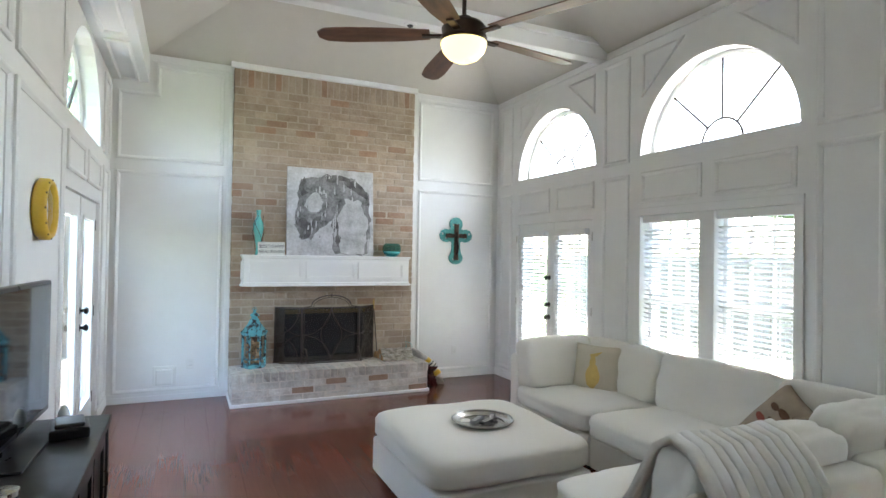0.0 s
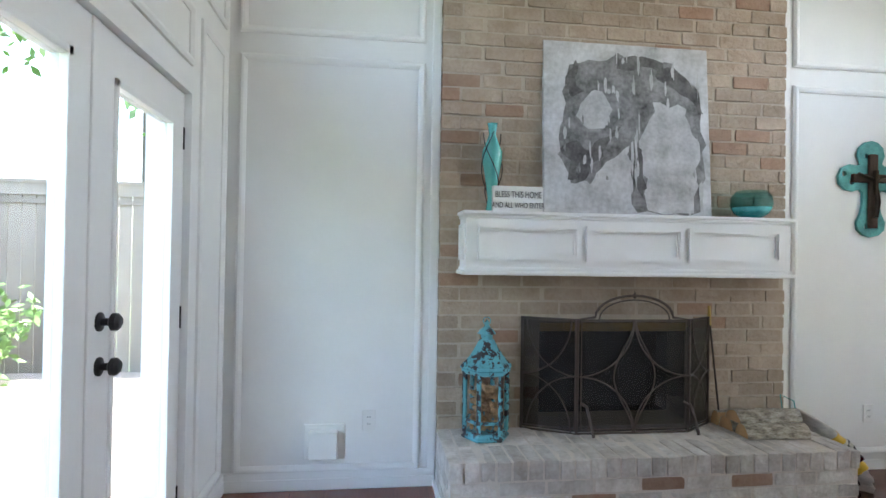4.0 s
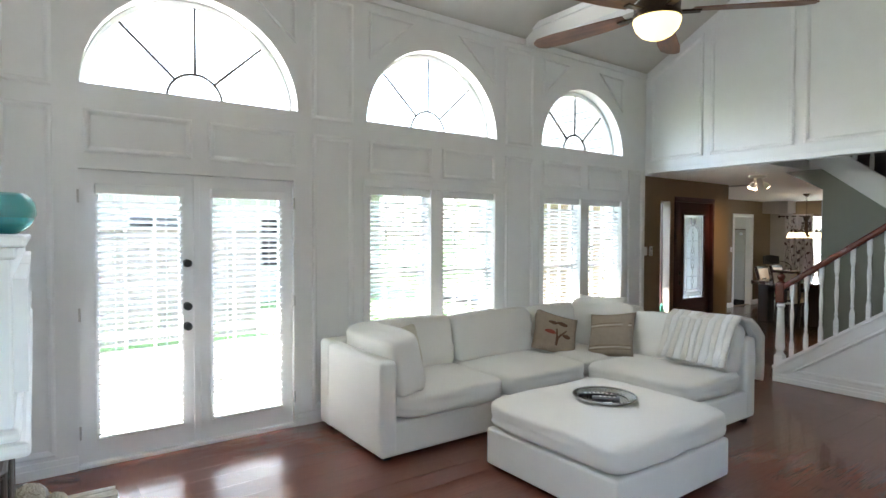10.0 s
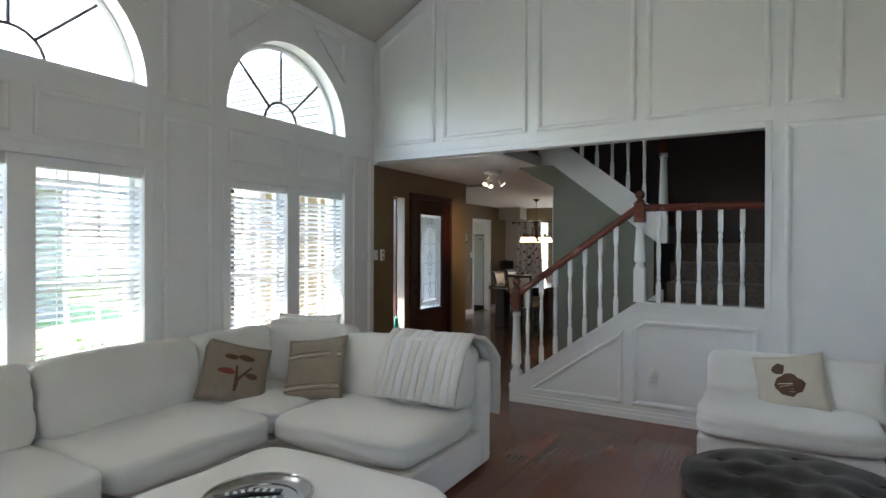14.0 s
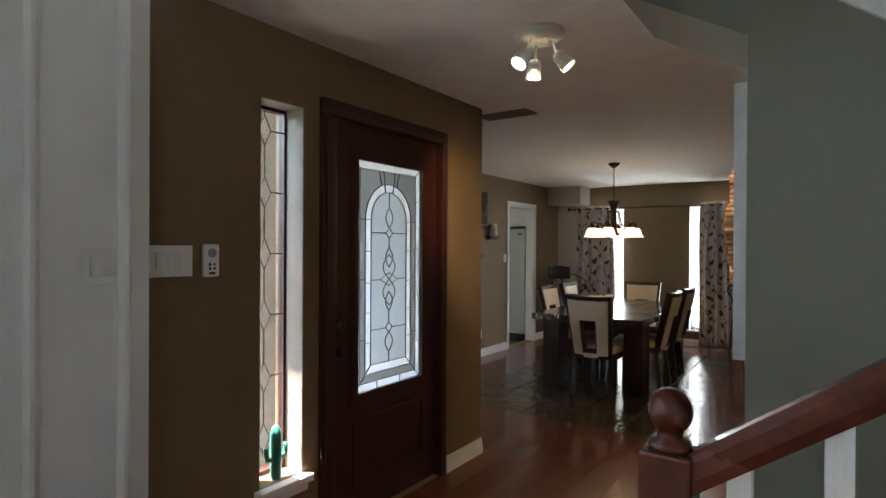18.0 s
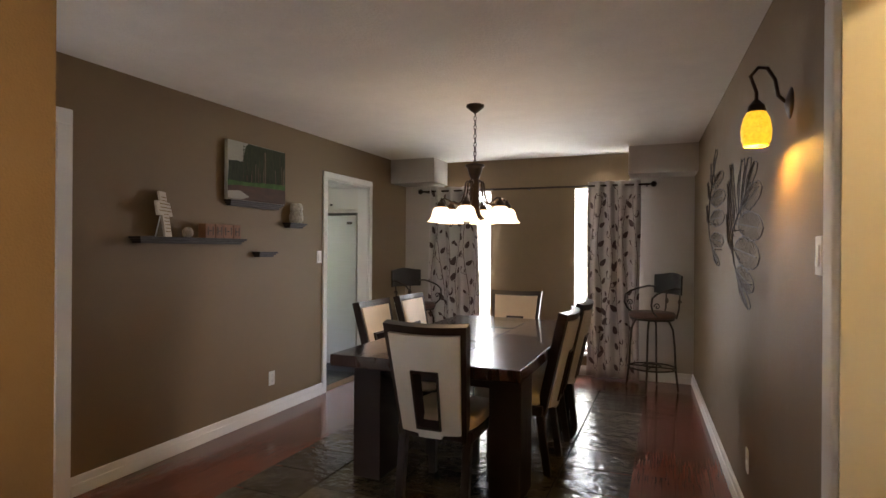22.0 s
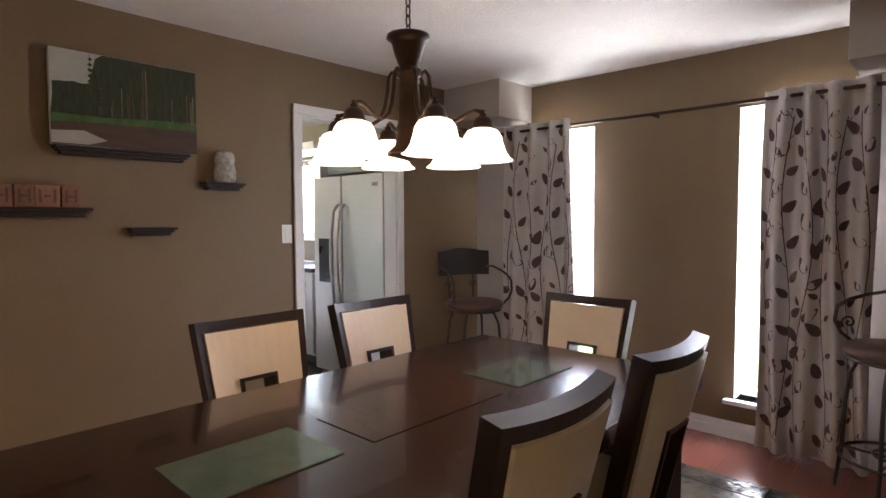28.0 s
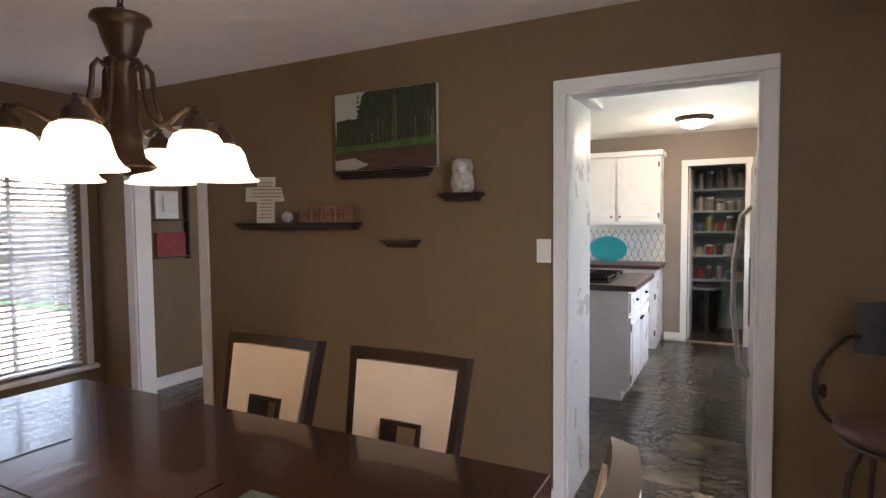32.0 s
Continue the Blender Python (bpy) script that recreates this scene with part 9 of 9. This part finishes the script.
share = {}
rr = random.Random(21)
SL = (3.06, 5.06, -7.58, -3.70)
BW = 0.192
G = 0.0012
for i in range(int((DE - W) / BW) + 1):
    x0 = W + BW * i
    x1 = x0 + BW - G
    y = N + 0.02 - rr.uniform(0.2, 1.2)
    ys = [N + 0.02]
    while y > -8.2:
        ys.append(y)
        y -= 1.21
    ys.append(-8.2)
    for ya, yb in zip(ys, ys[1:]):
        spans = [(yb + G, ya)]
        if x0 >= E - 0.02 and x0 < DE:
            spans = [(a, min(b, DN)) for a, b in spans if a < DN]
        if x1 < 2.2:
            spans = [(max(a, S), b) for a, b in spans if b > S]
        if x1 > SL[0] + 0.08 and x0 < SL[1] - 0.02:
            out = []
            for a, b in spans:
                if b <= SL[2] or a >= SL[3]:
                    out.append((a, b))
                else:
                    if a < SL[2]:
                        out.append((a, SL[2]))
                    if b > SL[3]:
                        out.append((SL[3], b))
            spans = out
        if x0 < E < x1:
            spans = [q for a, b in spans for q in ([(a, DN - 0.0005), (DN + 0.0005, b)] if a < DN < b else [(a, b)])]
        for a, b in spans:
            if b - a > 0.01:
                xa, xb = x0, min(x1, DE if x0 >= E - 0.02 or b < DN else E)
                if xb - xa > 0.01:
                    piece("floor_board", fl, CHERRY, xa, xb, a, b, -0.012, 0.0, share)
for k in range(3):
    piece("floor_board", fl, CHERRY, E, FE, DN + (S - DN) * k / 3 + G, DN + (S - DN) * (k + 1) / 3, -0.012, 0.0, share)
nx, ny = 5, 11
tw_, th_ = (SL[1] - SL[0] + 0.12) / nx, (SL[3] - SL[2]) / ny
for i in range(nx):
    for j in range(-1, ny + 1):
        y0 = SL[2] + th_ * (j + (0.5 if i % 2 else 0))
        y1 = min(y0 + th_ - 0.014, SL[3])
        y0 = max(y0, SL[2])
        if y1 - y0 > 0.03:
            piece("slate_tile", fl, SLATE, SL[0] + tw_ * i - 0.06, SL[0] + tw_ * (i + 1) - 0.074, y0, y1, -0.012, 0.0005 + 0.001 * rr.random(), share)
fk = bpy.data.objects["floor_kitchen"]
for i in range(13):
    for j in range(10):
        x0, y0 = DE + 0.125 + 0.41 * i, -8.0 + 0.41 * j - (0.2 if i % 2 else 0)
        if y0 < -4.5:
            piece("slate_tile", fk, SLATE, x0, x0 + 0.404, y0, y0 + 0.404, -0.012, 0.0005 + 0.001 * rr.random(), share)
for i in range(6):
    for j in range(5):
        piece("slate_tile", fk, SLATE, DE + 0.125 + 0.41 * i, DE + 0.529 + 0.41 * i, -4.38 + 0.41 * j, -3.976 + 0.41 * j, -0.012, 0.001, share)


def brick_mesh(name, seed, mat):
    bm = boxes((-0.5, 0.5, -0.5, 0.5, -0.5, 0.5))
    bmesh.ops.subdivide_edges(bm, edges=bm.edges[:], cuts=1, use_grid_fill=True)
    for v in bm.verts:
        f = sum(1 for c_ in v.co if abs(c_) > 0.49)
        if f >= 2:
            v.co *= 0.965 if f == 3 else 0.985
        v.co += Vector((noise.noise(v.co * 3 + Vector((seed, 0, 0))) * 0.012, noise.noise(v.co * 3 + Vector((0, seed, 0))) * 0.05, noise.noise(v.co * 3 + Vector((0, 0, seed))) * 0.04))
    me = bpy.data.meshes.new(name)
    bm.to_mesh(me)
    bm.free()
    me.materials.append(mat)
    return me


BM = {mat.name: [brick_mesh("brick", 3.1 * k + 1, mat) for k in range(4)] for mat in (BRICK, BRICK_RED, BRICK_PALE)}


def brick(mat, x0, x1, y0, y1, z0, z1, turn=0.0):
    o = new("brick", BM[mat.name][rr.randrange(4)])
    o.parent = fire
    flip = -1 if rr.random() < 0.5 else 1
    o.matrix_basis = Matrix.Translation(((x0 + x1) / 2, (y0 + y1) / 2, (z0 + z1) / 2)) @ pose(0, 0, 0, 0, turn, 0) @ Matrix.Diagonal(((x1 - x0) * flip, y1 - y0, z1 - z0, 1))


CH, BL, J = 0.083, 0.245, 0.012
row = 0
z = 0.34
while z < 3.49:
    x = CX0 - (BL / 2 if row % 2 else 0) + rr.uniform(-0.01, 0.01)
    while x < CX1:
        a, b = max(CX0, x), min(CX1, x + BL - J)
        mid = (a + b) / 2
        hide = 1.24 < z < 1.50 and 0.70 < a and b < 2.52
        segs = [(a, b)]
        if z < 0.94:
            segs = [(p, q) for p, q in ((a, min(b, 1.10)), (max(a, 2.07), b)) if q - p > 0.02]
        for p, q in segs:
            if q - p > 0.03 and not hide:
                d = rr.uniform(-0.004, 0.004)
                brick(BRICK_RED if rr.random() < 0.10 else BRICK, p, q, CY - 0.002 + d, CY + 0.09, z, min(z + CH - J, 3.49), rr.uniform(-0.25, 0.25))
        x += BL + rr.uniform(-0.02, 0.012)
    z += CH
    row += 1
x = CX0
while x < CX1 - 0.02:
    brick(BRICK_RED if rr.random() < 0.12 else BRICK, x, min(CX1, x + 0.062), CY + rr.uniform(-0.005, 0.003), CY + 0.09, 3.50, 3.695)
    x += 0.076
for r in range(3):
    x = 0.495 - (BL / 2 if r % 2 else 0)
    while x < 2.695:
        a, b = max(0.495, x), min(2.695, x + BL - J)
        if b - a > 0.03:
            brick(BRICK_RED if rr.random() < 0.2 else BRICK_PALE, a, b, 5.965 + rr.uniform(-0.004, 0.004), 6.05, 0.03 + 0.072 * r, 0.092 + 0.072 * r)
        x += BL
    for y0 in (6.06 + 0.1 * (r % 2), 6.31 + 0.1 * (r % 2)):
        for xs in ((0.493, 0.56), (2.63, 2.697)):
            brick(BRICK_PALE, xs[0], xs[1], y0, min(y0 + 0.235, 6.55), 0.03 + 0.072 * r, 0.092 + 0.072 * r)
x = 0.490
while x < 2.69:
    w = 0.068
    for y0, y1 in ((5.958, 6.20), (6.212, 6.50)):
        brick(BRICK_PALE, x, min(2.70, x + w), y0 + rr.uniform(-0.004, 0.004), y1, 0.246, 0.34 + rr.uniform(-0.003, 0.004))
    x += 0.08
